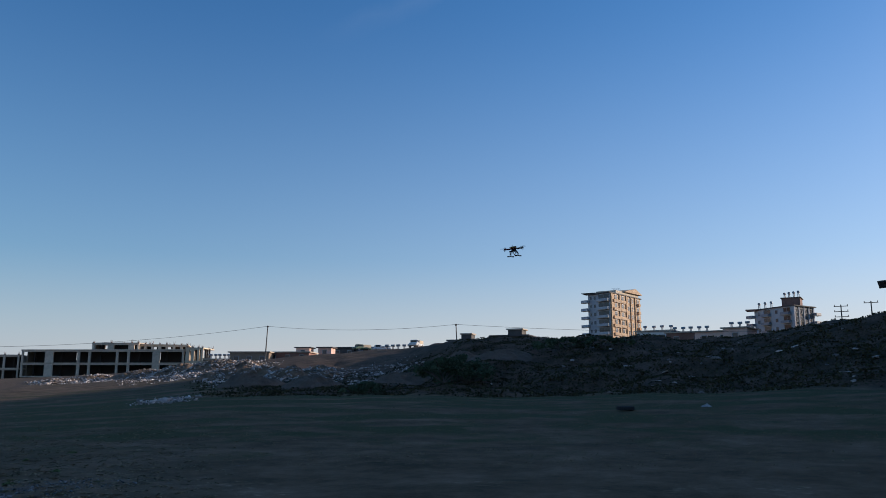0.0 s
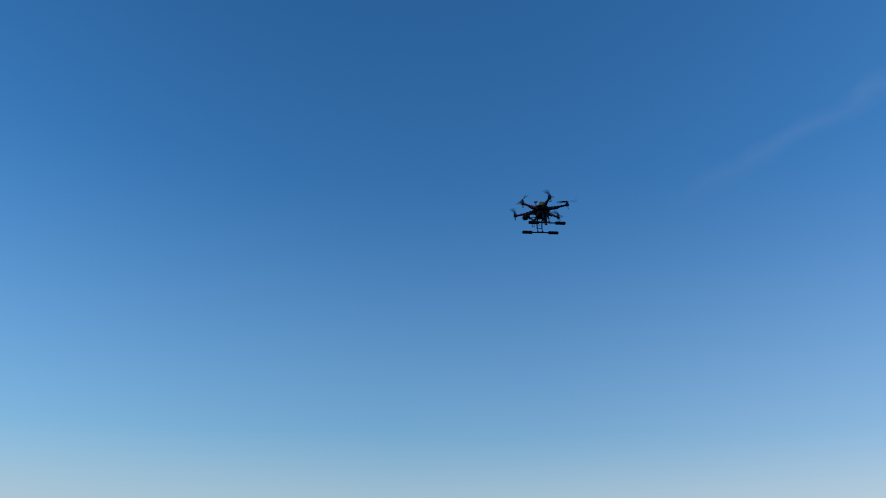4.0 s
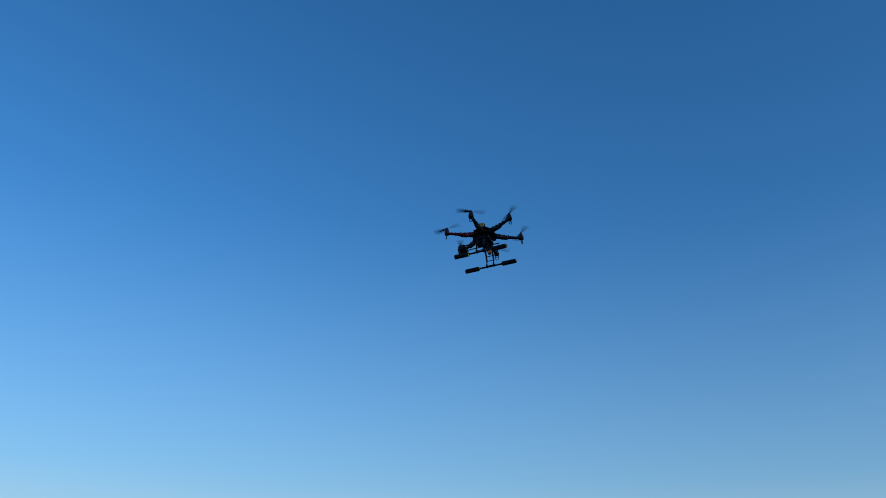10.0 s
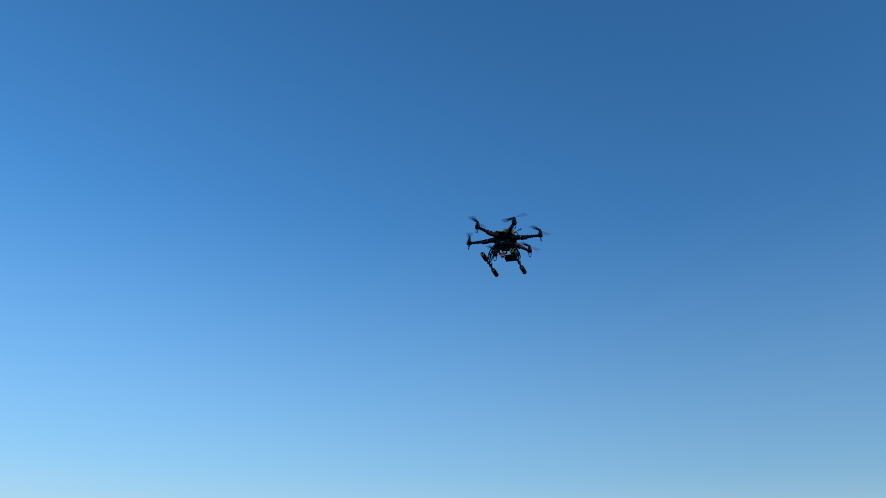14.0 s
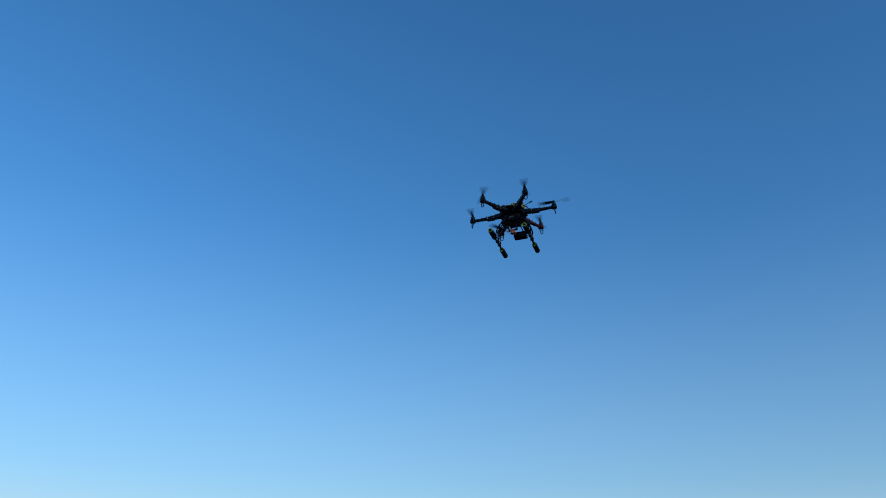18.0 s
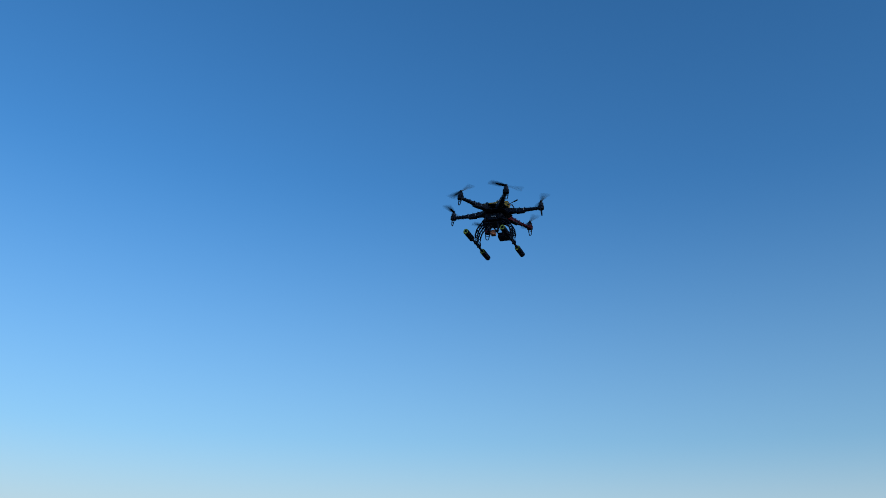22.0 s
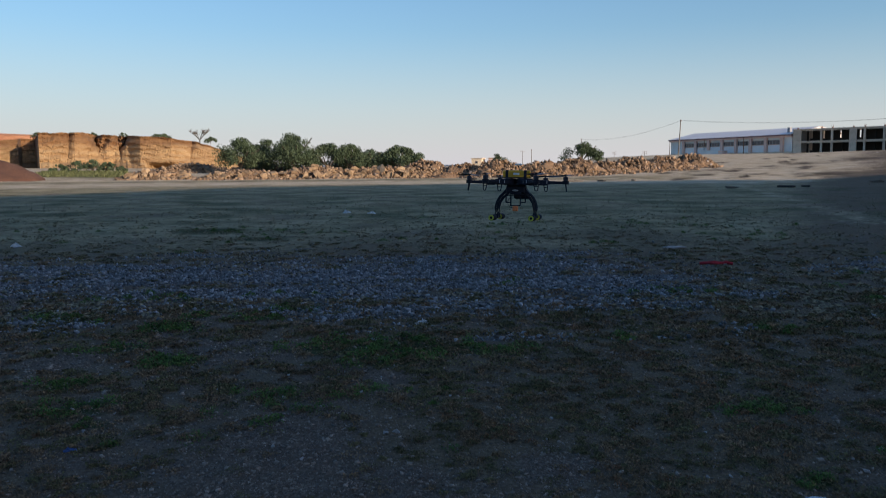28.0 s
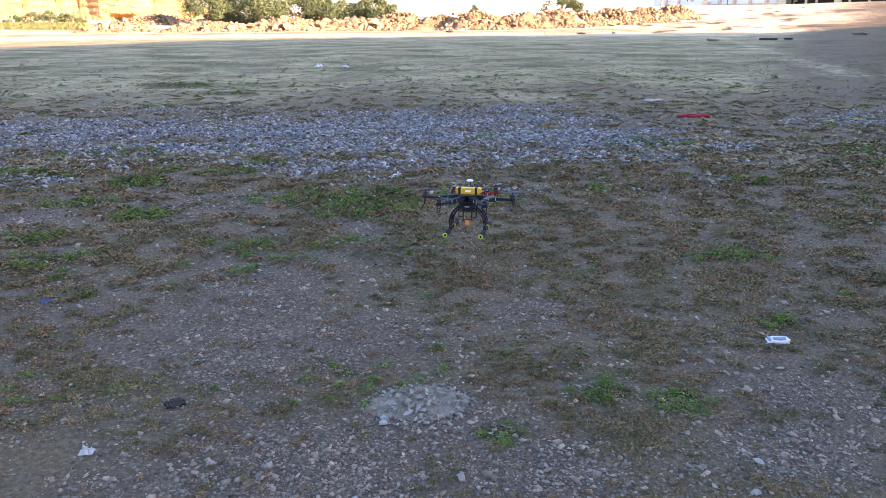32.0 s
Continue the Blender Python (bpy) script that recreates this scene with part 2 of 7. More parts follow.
plastic_black = tone("black_plastic", (0.014, 0.016, 0.026), scale=8, rough=0.6, bump=0.1, depth=0.001)
carbon = tone("carbon_plate", (0.018, 0.02, 0.03), scale=10, rough=0.5, bump=0.1, depth=0.001)
plastic_red = tone("red_plastic", (0.17, 0.006, 0.011), scale=8, rough=0.55, bump=0.1, depth=0.001)
battery_yellow = tone("yellow_wrap", (0.62, 0.33, 0.012), 0.12, scale=12, rough=0.4, bump=0.15, depth=0.001)
foam_black = tone("black_foam", (0.018, 0.02, 0.03), scale=30, rough=0.95, bump=0.5, depth=0.002)
foam_yellow = tone("yellow_green_foam", (0.42, 0.45, 0.06), 0.15, scale=20, rough=0.8, bump=0.3, depth=0.001)
white_plastic = tone("white_plastic", (0.75, 0.75, 0.74), 0.08, scale=8, rough=0.4, bump=0.05, depth=0.001)
tie_grey = tone("pale_nylon", (0.34, 0.34, 0.35), 0.1, scale=8, rough=0.5, bump=0)
metal_grey = tone("grey_metal", (0.3, 0.3, 0.32), scale=20, rough=0.4, bump=0.1, metal=0.9, depth=0.001)
motor_dark = tone("dark_anodised_metal", (0.03, 0.034, 0.05), scale=20, rough=0.5, bump=0.1, metal=0.4, depth=0.001)
orange_plastic = tone("orange_plastic", (0.75, 0.2, 0.06), 0.15, scale=15, rough=0.45, bump=0.1, depth=0.001)
blade_black = tone("black_nylon", (0.016, 0.018, 0.026), scale=10, rough=0.35, bump=0.05, depth=0.001)
for _m in (plastic_black, carbon, foam_black, blade_black, plastic_red):
    _m.node_tree.nodes["Principled BSDF"].inputs["Specular IOR Level"].default_value = 0.22
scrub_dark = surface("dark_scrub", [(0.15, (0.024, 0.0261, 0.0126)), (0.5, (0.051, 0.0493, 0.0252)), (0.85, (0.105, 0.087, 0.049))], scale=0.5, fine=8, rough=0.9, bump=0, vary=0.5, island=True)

concrete = surface("raw_concrete", [(0.15, (0.338, 0.263, 0.196)), (0.5, (0.563, 0.454, 0.345)), (0.85, (0.696, 0.569, 0.436))], scale=0.35, fine=8, rough=0.9, bump=0.4, vary=0.12)
block_wall = surface("hollow_block_wall", [(0.2, (0.22, 0.17, 0.13)), (0.6, (0.36, 0.29, 0.22))], scale=0.6, fine=8, vary=0.1)
# the shade inside open rooms is put into this near-black colour
interior_dark = tone("shaded_interior", (0.05, 0.043, 0.04), scale=0.6, vary=0.1)
render_white = surface("white_render", [(0.15, (0.6, 0.58, 0.55)), (0.5, (0.76, 0.74, 0.71)), (0.9, (0.84, 0.82, 0.79))], scale=0.3, fine=10, rough=0.85, bump=0.2, vary=0.05)
render_cream = surface("cream_render", [(0.15, (0.5, 0.4, 0.28)), (0.6, (0.66, 0.54, 0.39))], scale=0.4, fine=9, rough=0.85, bump=0.2, vary=0.06)
render_pink = surface("pink_render", [(0.15, (0.616, 0.368, 0.283)), (0.6, (0.806, 0.54, 0.437))], scale=0.4, fine=9, rough=0.85, bump=0.2, vary=0.06)
render_blue = surface("pale_blue_panel", [(0.2, (0.777, 0.75, 0.75)), (0.7, (0.882, 0.86, 0.855))], scale=0.5, fine=9, rough=0.7, bump=0.2, vary=0.05)
render_brick = surface("reddish_house_wall", [(0.2, (0.16, 0.08, 0.06)), (0.7, (0.3, 0.165, 0.125))], scale=0.5, fine=9, rough=0.9, bump=0.3, vary=0.15)
fascia_red = tone("dark_red_fascia", (0.16, 0.045, 0.04), scale=0.5, rough=0.6)
roof_pale = surface("pale_sheet_roof", [(0.2, (0.72, 0.64, 0.6)), (0.7, (0.84, 0.76, 0.71))], scale=0.3, fine=12, rough=0.55, bump=0.3)
roof_dark = tone("dark_roof", (0.09, 0.08, 0.075), 0.35, scale=0.4, rough=0.8)
window_glass = tone("window_glass", (0.03, 0.035, 0.045), scale=0.8, rough=0.12, bump=0, vary=0.3)
frame_grey = tone("grey_frame", (0.35, 0.35, 0.36), scale=2, rough=0.5)
rail_grey = tone("painted_rail", (0.25, 0.25, 0.27), scale=2, rough=0.5)
tank_grey = tone("water_tank", (0.26, 0.27, 0.29), 0.3, scale=1.5, rough=0.5, vary=0.25)
rust = surface("rusty_steel", [(0.2, (0.10, 0.04, 0.02)), (0.7, (0.24, 0.11, 0.06))], scale=3, rough=0.85)
pole_wood = surface("weathered_pole", [(0.2, (0.10, 0.085, 0.07)), (0.7, (0.2, 0.175, 0.15))], scale=1.5, fine=8, rough=0.9, stretch=(1, 1, 0.1))
cable_black = tone("cable", (0.03, 0.03, 0.03), scale=5, rough=0.6, bump=0)
rubber = tone("old_rubber", (0.025, 0.025, 0.026), 0.4, scale=6, rough=0.85, bump=0.4, depth=0.01)
white_paint = tone("white_car_paint", (0.72, 0.71, 0.69), 0.06, scale=1.5, rough=0.3, bump=0)
green_paint = tone("green_car_paint", (0.06, 0.12, 0.07), 0.15, scale=1.5, rough=0.4, bump=0)
rust_red = tone("red_fabric", (0.33, 0.016, 0.028), 0.3, scale=14, rough=0.9, bump=0.5, depth=0.01)
paper_white = tone("soiled_white_paper", (0.66, 0.67, 0.68), 0.15, scale=18, rough=0.8, bump=0.5, depth=0.004)
plastic_bag = tone("white_plastic_bag", (0.72, 0.73, 0.74), 0.12, scale=14, rough=0.45, bump=0.6, depth=0.008)
print_grey = tone("faded_print", (0.2, 0.24, 0.33), 0.3, scale=40, rough=0.7, bump=0)
blue_plastic = tone("blue_plastic", (0.05, 0.12, 0.35), 0.3, scale=12, rough=0.5)
soot = surface("charred_earth", [(0.2, (0.008, 0.008, 0.008)), (0.7, (0.03, 0.027, 0.025))], scale=14, rough=0.95, bump=0.7, depth=0.02)
grey_board = tone("weathered_board", (0.15, 0.13, 0.11), 0.3, scale=4, rough=0.9)
earth_red = surface("red_brown_earth", [(0.2, (0.055, 0.026, 0.017)), (0.5, (0.095, 0.044, 0.028)), (0.85, (0.15, 0.075, 0.046))], scale=0.5, fine=10, rough=0.95, bump=0.7, depth=0.15)
heap_earth = surface("ochre_spoil", [(0.15, (0.109, 0.0605, 0.031)), (0.5, (0.218, 0.13, 0.0714)), (0.85, (0.328, 0.223, 0.138))], scale=0.6, fine=9, rough=0.95, bump=0.9, depth=0.2)
boulder_rock = surface("ochre_rock", [(0.15, (0.16, 0.101, 0.0568)), (0.5, (0.302, 0.202, 0.116)), (0.85, (0.42, 0.311, 0.202))], scale=0.9, fine=7, rough=0.92, bump=0.8, vary=0.28, depth=0.08)
rubble_grey = surface("grey_rubble", [(0.15, (0.13, 0.095, 0.07)), (0.5, (0.32, 0.275, 0.25)), (0.85, (0.62, 0.59, 0.58))], scale=1.2, fine=6, rough=0.9, bump=0.5, vary=0.6)
pebble = surface("pebbles", [(0.15, (0.0862, 0.0629, 0.0491)), (0.5, (0.187, 0.143, 0.114)), (0.85, (0.315, 0.253, 0.205))], scale=12, fine=6, rough=0.8, bump=0.2, vary=0.65, island=True, depth=0.004)
chippings = surface("grey_blue_chippings", [(0.15, (0.0765, 0.0765, 0.0808)), (0.5, (0.174, 0.174, 0.18)), (0.85, (0.315, 0.315, 0.323))], scale=12, fine=6, rough=0.75, bump=0.2, vary=0.8, island=True, depth=0.004)
stone_pale = surface("pale_stone", [(0.15, (0.17, 0.155, 0.145)), (0.6, (0.31, 0.29, 0.275))], scale=10, fine=6, rough=0.85, bump=0.4, vary=0.25, depth=0.006)
mortar = surface("broken_mortar", [(0.25, (0.232, 0.194, 0.153)), (0.5, (0.343, 0.294, 0.237)), (0.75, (0.481, 0.422, 0.352))], scale=22, fine=5, vary=0.3, rough=0.95, bump=0.9, depth=0.02)
weed_dry = surface("dry_weed", [(0.15, (0.115, 0.0663, 0.0348)), (0.5, (0.213, 0.135, 0.0748)), (0.85, (0.31, 0.212, 0.127))], scale=1.2, fine=6, rough=0.9, bump=0, vary=0.45, island=True)
weed_olive = surface("olive_weed", [(0.15, (0.0759, 0.062, 0.0282)), (0.5, (0.143, 0.118, 0.0543)), (0.85, (0.215, 0.182, 0.089))], scale=1.2, fine=6, rough=0.9, bump=0, vary=0.45, island=True)
weed_rust = surface("rusty_weed", [(0.15, (0.111, 0.0467, 0.0238)), (0.5, (0.212, 0.102, 0.051)), (0.85, (0.306, 0.17, 0.0935))], scale=1.2, fine=6, rough=0.9, bump=0, vary=0.5, island=True)
grass_green = surface("green_grass", [(0.15, (0.057, 0.0975, 0.0214)), (0.5, (0.096, 0.156, 0.037)), (0.85, (0.142, 0.215, 0.057))], scale=1.2, fine=6, rough=0.8, bump=0, vary=0.4, island=True)
leaf_tree = surface("tree_leaves", [(0.15, (0.042, 0.062, 0.034)), (0.5, (0.07, 0.098, 0.054)), (0.85, (0.11, 0.14, 0.078))], scale=0.5, fine=8, rough=0.7, bump=0, vary=0.25, island=True)
bark = surface("bark", [(0.2, (0.05, 0.04, 0.03)), (0.7, (0.12, 0.095, 0.07))], scale=2, fine=8, rough=0.95)

for _m in (leaf_tree, weed_dry, weed_olive, weed_rust, grass_green, scrub_dark):
    _m.node_tree.nodes["Principled BSDF"].inputs["Specular IOR Level"].default_value = 0.15
grass_tall = surface("tall_grass_blades", [(0.15, (0.0576, 0.0675, 0.0245)), (0.5, (0.101, 0.112, 0.042)), (0.85, (0.158, 0.165, 0.07))], scale=0.4, fine=8, rough=0.9, bump=0, vary=0.35, island=True)
weed_far = surface("far_turf", [(0.15, (0.136, 0.104, 0.056)), (0.5, (0.24, 0.188, 0.108)), (0.85, (0.336, 0.272, 0.168))], scale=0.4, fine=8, rough=0.9, bump=0, vary=0.3, island=True)


def ground_material():
    """Bare soil, dry turf, green turf and gravel, shared out by the cover that the sheet carries."""
    mat = bpy.data.materials.new("field")
    mat.use_nodes = True
    nt = mat.node_tree
    bsdf = nt.nodes["Principled BSDF"]
    co = nt.nodes.new("ShaderNodeTexCoord").outputs["Object"]

    def cover(name):
        a = nt.nodes.new("ShaderNodeAttribute")
        a.attribute_name = name
        return a.outputs["Fac"]

    n_fine, n_mid, n_big = noise_of(nt, co, 38, 6, 0.75), noise_of(nt, co, 5, 6, 0.7), noise_of(nt, co, 0.35, 5, 0.6)
    soil = ramp(nt, math_of(nt, "ADD", math_of(nt, "MULTIPLY", n_fine, 0.6), math_of(nt, "MULTIPLY", n_mid, 0.4)),
                [(0.34, (0.05, 0.031, 0.021)), (0.48, (0.125, 0.084, 0.06)), (0.58, (0.195, 0.135, 0.1)), (0.7, (0.29, 0.225, 0.18))])
    cells = nt.nodes.new("ShaderNodeTexVoronoi")
    cells.inputs["Scale"].default_value, cells.inputs["Randomness"].default_value = 75.0, 1.0
    nt.links.new(co, cells.inputs["Vector"])
    grit = ramp(nt, cells.outputs["Color"], [(0.1, (0.0468, 0.0312, 0.0234)), (0.45, (0.117, 0.0835, 0.0624)), (0.78, (0.187, 0.14, 0.109)), (0.97, (0.296, 0.257, 0.218))])
    soil = mix_of(nt, math_of(nt, "MULTIPLY_ADD", n_mid, 2.2, -0.65, True), soil, grit)
    dry = ramp(nt, n_fine, [(0.3, (0.0618, 0.0412, 0.024)), (0.5, (0.137, 0.095, 0.059)), (0.72, (0.233, 0.172, 0.11))])
    green = ramp(nt, n_fine, [(0.3, (0.025, 0.031, 0.0085)), (0.5, (0.046, 0.053, 0.0145)), (0.72, (0.082, 0.085, 0.029))])
    stones = ramp(nt, n_fine, [(0.32, (0.0312, 0.0296, 0.0296)), (0.5, (0.0936, 0.092, 0.0975)), (0.66, (0.211, 0.211, 0.222))])
    n_tuft = noise_of(nt, co, 7.0, 3, 0.65)
    straw = ramp(nt, math_of(nt, "ADD", math_of(nt, "MULTIPLY", n_tuft, 0.25), math_of(nt, "ADD", math_of(nt, "MULTIPLY", noise_of(nt, co, 1.2, 7, 0.8), 0.35), math_of(nt, "MULTIPLY", n_big, 0.4))), [(0.4, (0.12, 0.1, 0.048)), (0.5, (0.29, 0.235, 0.13)), (0.6, (0.44, 0.35, 0.21))])
    rank = ramp(nt, math_of(nt, "ADD", math_of(nt, "MULTIPLY", n_fine, 0.25), math_of(nt, "ADD", math_of(nt, "MULTIPLY", noise_of(nt, co, 0.9, 7, 0.8), 0.4), math_of(nt, "MULTIPLY", n_big, 0.35))), [(0.4, (0.046, 0.034, 0.015)), (0.5, (0.118, 0.08, 0.044)), (0.6, (0.21, 0.145, 0.092))])
    track = ramp(nt, math_of(nt, "ADD", math_of(nt, "MULTIPLY", n_mid, 0.5), math_of(nt, "MULTIPLY", n_big, 0.5)), [(0.36, (0.3, 0.22, 0.13)), (0.5, (0.49, 0.385, 0.255)), (0.6, (0.62, 0.51, 0.37))])
    # hillside brown, darkened in colour to deepen the shade on the slope
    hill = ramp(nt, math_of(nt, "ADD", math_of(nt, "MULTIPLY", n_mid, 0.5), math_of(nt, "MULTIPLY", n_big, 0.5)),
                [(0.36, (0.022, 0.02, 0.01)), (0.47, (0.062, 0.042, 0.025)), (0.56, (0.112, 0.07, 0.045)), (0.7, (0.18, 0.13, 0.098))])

    def edge(name, seed_scale, soft=0.35):
        """The cover with a broken edge."""
        n = noise_of(nt, co, seed_scale, 6, 0.75)
        v = math_of(nt, "ADD", cover(name), math_of(nt, "SUBTRACT", n, 0.5))
        return math_of(nt, "MULTIPLY_ADD", v, 1 / soft, 0.5 - 0.5 / soft, True)

    col = soil
    for name, c, sc in (("dry", dry, 9), ("straw", straw, 5), ("rank", rank, 4), ("green", green, 7), ("gravel", stones, 6), ("track", track, 3), ("hill", hill, 1.2)):
        col = mix_of(nt, edge(name, sc), col, c)
    nt.links.new(col, bsdf.inputs["Base Color"])
    bsdf.inputs["Roughness"].default_value = 0.95
    bsdf.inputs["Specular IOR Level"].default_value = 0.2
    b = nt.nodes.new("ShaderNodeBump")
    b.inputs["Strength"].default_value, b.inputs["Distance"].default_value = 0.7, 0.03
    nt.links.new(math_of(nt, "ADD", n_fine, math_of(nt, "MULTIPLY", n_mid, 1.5)), b.inputs["Height"])
    nt.links.new(b.outputs[0], bsdf.inputs["Normal"])
    return mat


# ---- what covers the field ----
GREEN_SPOTS = [(-2.06, 8.4, 0.36, 0.36), (-2.83, 7.8, 0.32, 0.3), (-2.72, 8.5, 0.24, 0.28), (-0.93, 6.95, 0.6, 0.4), (-0.48, 6.45, 0.42, 0.34), (0.0, 6.9, 0.8, 0.4), (-2.28, 6.5, 0.3, 0.25),
               (-2.45, 5.15, 0.26, 0.22), (-2.25, 4.85, 0.16, 0.14), (-2.87, 5.7, 0.22, 0.18), (1.64, 7.3, 0.22, 0.18), (3.24, 7.5, 0.24, 0.16), (-3.0, 6.96, 0.4, 0.26), (-4.1, 8.2, 0.6, 0.25),
               (1.12, 3.0, 0.14, 0.13), (0.8, 3.06, 0.15, 0.12), (1.93, 3.86, 0.17, 0.1), (2.11, 5.05, 0.3, 0.14), (-0.35, 3.35, 0.09, 0.08), (0.3, 2.75, 0.12, 0.08), (5.5, 9.2, 0.5, 0.25),
               (-6.1, 20.2, 1.3, 1.2), (-4.26, 17.7, 0.8, 0.8)]


def spots(X, Y, places):
    out = np.zeros_like(X)
    for x, y, a, b in places:
        out = np.maximum(out, np.exp(-((X - x) / a) ** 2 - ((Y - y) / b) ** 2))
    return out


def covers(X, Y):
    """How much gravel, green turf, dry turf, worn track with a painted sunlit strip, and hillside there is, from 0 to
    1.
    """
    X, Y = np.asarray(X, float), np.asarray(Y, float)
    az, r = np.degrees(np.arctan2(X, Y)), np.hypot(X, Y)
    w1, w2, w3 = waves(X * 0.6, Y, 2.3, 11), waves(X * 0.45, Y * 1.6, 2.9, 12), waves(X, Y, 7.0, 13)
    band = np.clip(1.25 - np.abs(Y - 11.4 - 0.05 * X - 0.6 * w3) / 3.5, 0, 1)
    side = np.clip((5.2 - X) / 2.5, 0.0, 1) * np.clip((X + 12) / 3, 0, 1)
    far_right = np.exp(-((X - 8.2) / 2.4) ** 2 - ((Y - 12.6) / 1.1) ** 2) * 0.8
    second = np.exp(-((X - 4.0) / 0.6) ** 2 - ((Y - 9.7) / 0.9) ** 2) * 0.7
    gravel = np.clip(np.maximum.reduce([band * side, far_right, second]) * 1.15 - 0.36 + 0.55 * w2 + 0.3 * w1 + 0.3 * waves(X, Y, 0.9, 15, 2), 0, 1)
    near_stony = np.clip(spots(X, Y, [(-0.85, 4.3, 0.62, 0.85), (-0.3, 3.8, 0.42, 0.38), (0.59, 4.1, 0.3, 0.26), (-0.83, 3.4, 0.3, 0.3), (-0.4, 2.55, 0.5, 0.32), (0.43, 2.5, 0.32, 0.22), (1.73, 3.02, 0.28, 0.18), (1.42, 2.58, 0.28, 0.22), (-0.6, 2.0, 0.6, 0.3), (-1.8, 6.9, 0.4, 0.4), (-3.2, 6.3, 0.35, 0.4), (0.0, 2.95, 0.3, 0.25)]) * 1.1, 0, 1)
    green = np.clip(spots(X, Y, GREEN_SPOTS) * 1.05 + 0.18 * w1 - 0.12, 0, 1) * (1 - 0.85 * gravel)
    green = np.maximum(green, np.clip(0.37 * np.clip((r - 15) / 12, 0, 1) + 0.3 * w3 + 0.2 * w2, 0, 0.6) * np.clip((70 - r) / 20, 0, 1))
    bare = np.clip(1.3 * spots(X, Y, [(-1.42, 2.6, 0.2, 0.2), (-1.5, 2.2, 0.3, 0.2), (0.0, 3.02, 0.2, 0.17), (1.81, 3.62, 0.1, 0.05)]), 0, 1)
    fine = waves(X, Y, 0.62, 14, 3) - 1.6 * bare
    dry = np.clip(0.72 + 0.42 * w1 + 0.3 * w2 - 0.62 * near_stony, 0, 1) * (1 - 0.92 * gravel)
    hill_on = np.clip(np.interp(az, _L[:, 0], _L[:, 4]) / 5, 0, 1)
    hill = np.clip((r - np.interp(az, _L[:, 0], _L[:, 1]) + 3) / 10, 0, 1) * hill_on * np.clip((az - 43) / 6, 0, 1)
    slope_road = np.clip(1.3 - np.abs(az - 21 - 1.5 * w3) / 6, 0, 1) * np.clip((r - 72) / 12, 0, 1)
    # pale strip past the shadow's edge: sunlight put into the ground colour
    lit_edge = np.clip(1.2 - np.abs(r - 80 - 4 * w3) / 14, 0, 1) * np.clip((30 - az) / 8, 0, 1) * np.clip((az + 45) / 8, 0, 1)
    far_sand = np.clip((r - 92) / 15, 0, 0.75) * np.clip((34 - az) / 8, 0, 1) * np.clip((az + 50) / 8, 0, 1)
    path = np.clip(1.1 - np.abs(X - 11.6 - 0.276 * (Y - 20.6) - 0.5 * w3) / 1.8, 0, 1) * np.clip((Y - 16) / 5, 0, 1) * np.clip((90 - Y) / 12, 0, 1) * 0.42
    near_road = np.clip(1.1 - np.abs(r - 14.5 - 1.0 * w3) / 2.6, 0, 1) * np.clip((az - 36) / 10, 0, 1) * 0.28
    track = np.clip(np.maximum.reduce([slope_road, 0.85 * lit_edge, far_sand, path, near_road]) + 0.15 * w2, 0, 1)
    bank = np.clip((az - 24) / 6, 0, 1) * np.clip((r - 80) / 10, 0, 1) * np.clip((46 - az) / 3, 0, 1)
    streak = np.clip(1.5 * waves(az * 2.0, r * 0.3, 6.0, 17, 4) - 0.25, 0, 0.8) * np.clip((r - 74) / 10, 0, 1) * np.clip((az - 10) / 6, 0, 1) * np.clip((30 - az) / 5, 0, 1)
    strips = np.maximum.reduce([np.exp(-((r - 118 - 3.8 * (az - 20.4)) / 8) ** 2), np.exp(-((r - 99 + 0.7 * (az - 20)) / 4.5) ** 2), 0.7 * np.exp(-((r - 138 - 5 * (az - 24)) / 6) ** 2)])
    streak = np.maximum(streak, strips * np.clip((az - 15) / 4, 0, 1) * np.clip((36 - az) / 4, 0, 1) * np.clip(0.55 + 0.7 * waves(az * 1.2, r * 0.5, 5.0, 19, 4), 0, 1))
    bank = np.maximum(bank, 2.0 * streak)
    track = track * (1 - 0.8 * streak)
    straw = np.clip((r - 8) / 16, 0, 0.85) * np.clip((31 - az) / 9, 0, 1) * np.clip((az + 60) / 10, 0, 1) * (0.82 + 0.3 * w3) * (1 - gravel)
    rank = np.clip((r - 5) / 8, 0, 0.95) * np.clip((az - 27) / 5, 0, 1) * np.clip((150 - r) / 30, 0, 1) * (0.95 + 0.25 * w3)
    foot_grass = np.clip(1.3 - np.abs(az + 24) / 3.6, 0, 1) * np.clip(1.3 - np.abs(r - 120) / 11, 0, 1)
    verge = np.clip(1.2 - np.abs(r - 99 - 1.5 * w2) / 3.0, 0, 1) * np.clip((6 - az) / 4, 0, 1) * np.clip((az + 34) / 4, 0, 1) * np.clip(0.6 + w3, 0, 1)
    green = np.maximum.reduce([green, 0.55 * foot_grass, 0.6 * verge, 0.75 * streak])
    swath = waves(az * 0.25, r * 0.55, 4.0, 18, 4)
    # green weeds of the bank, spread farther to paint in missing shade
    bank_weeds_shade = np.clip((az - 28) / 5, 0, 1) * np.clip((r - 21 - 3 * w3) / 6, 0, 1) * np.clip((128 - r) / 22, 0, 1) * np.clip(0.34 + 0.9 * swath + 0.2 * np.clip((50 - az) / 10, 0, 1) + 0.42 * np.exp(-((r - 58) / 12) ** 2), 0, 0.85)
    green = np.maximum(green, bank_weeds_shade)
    track = track * (1 - foot_grass) * (1 - bank_weeds_shade * np.clip((140 - r) / 15, 0, 1))
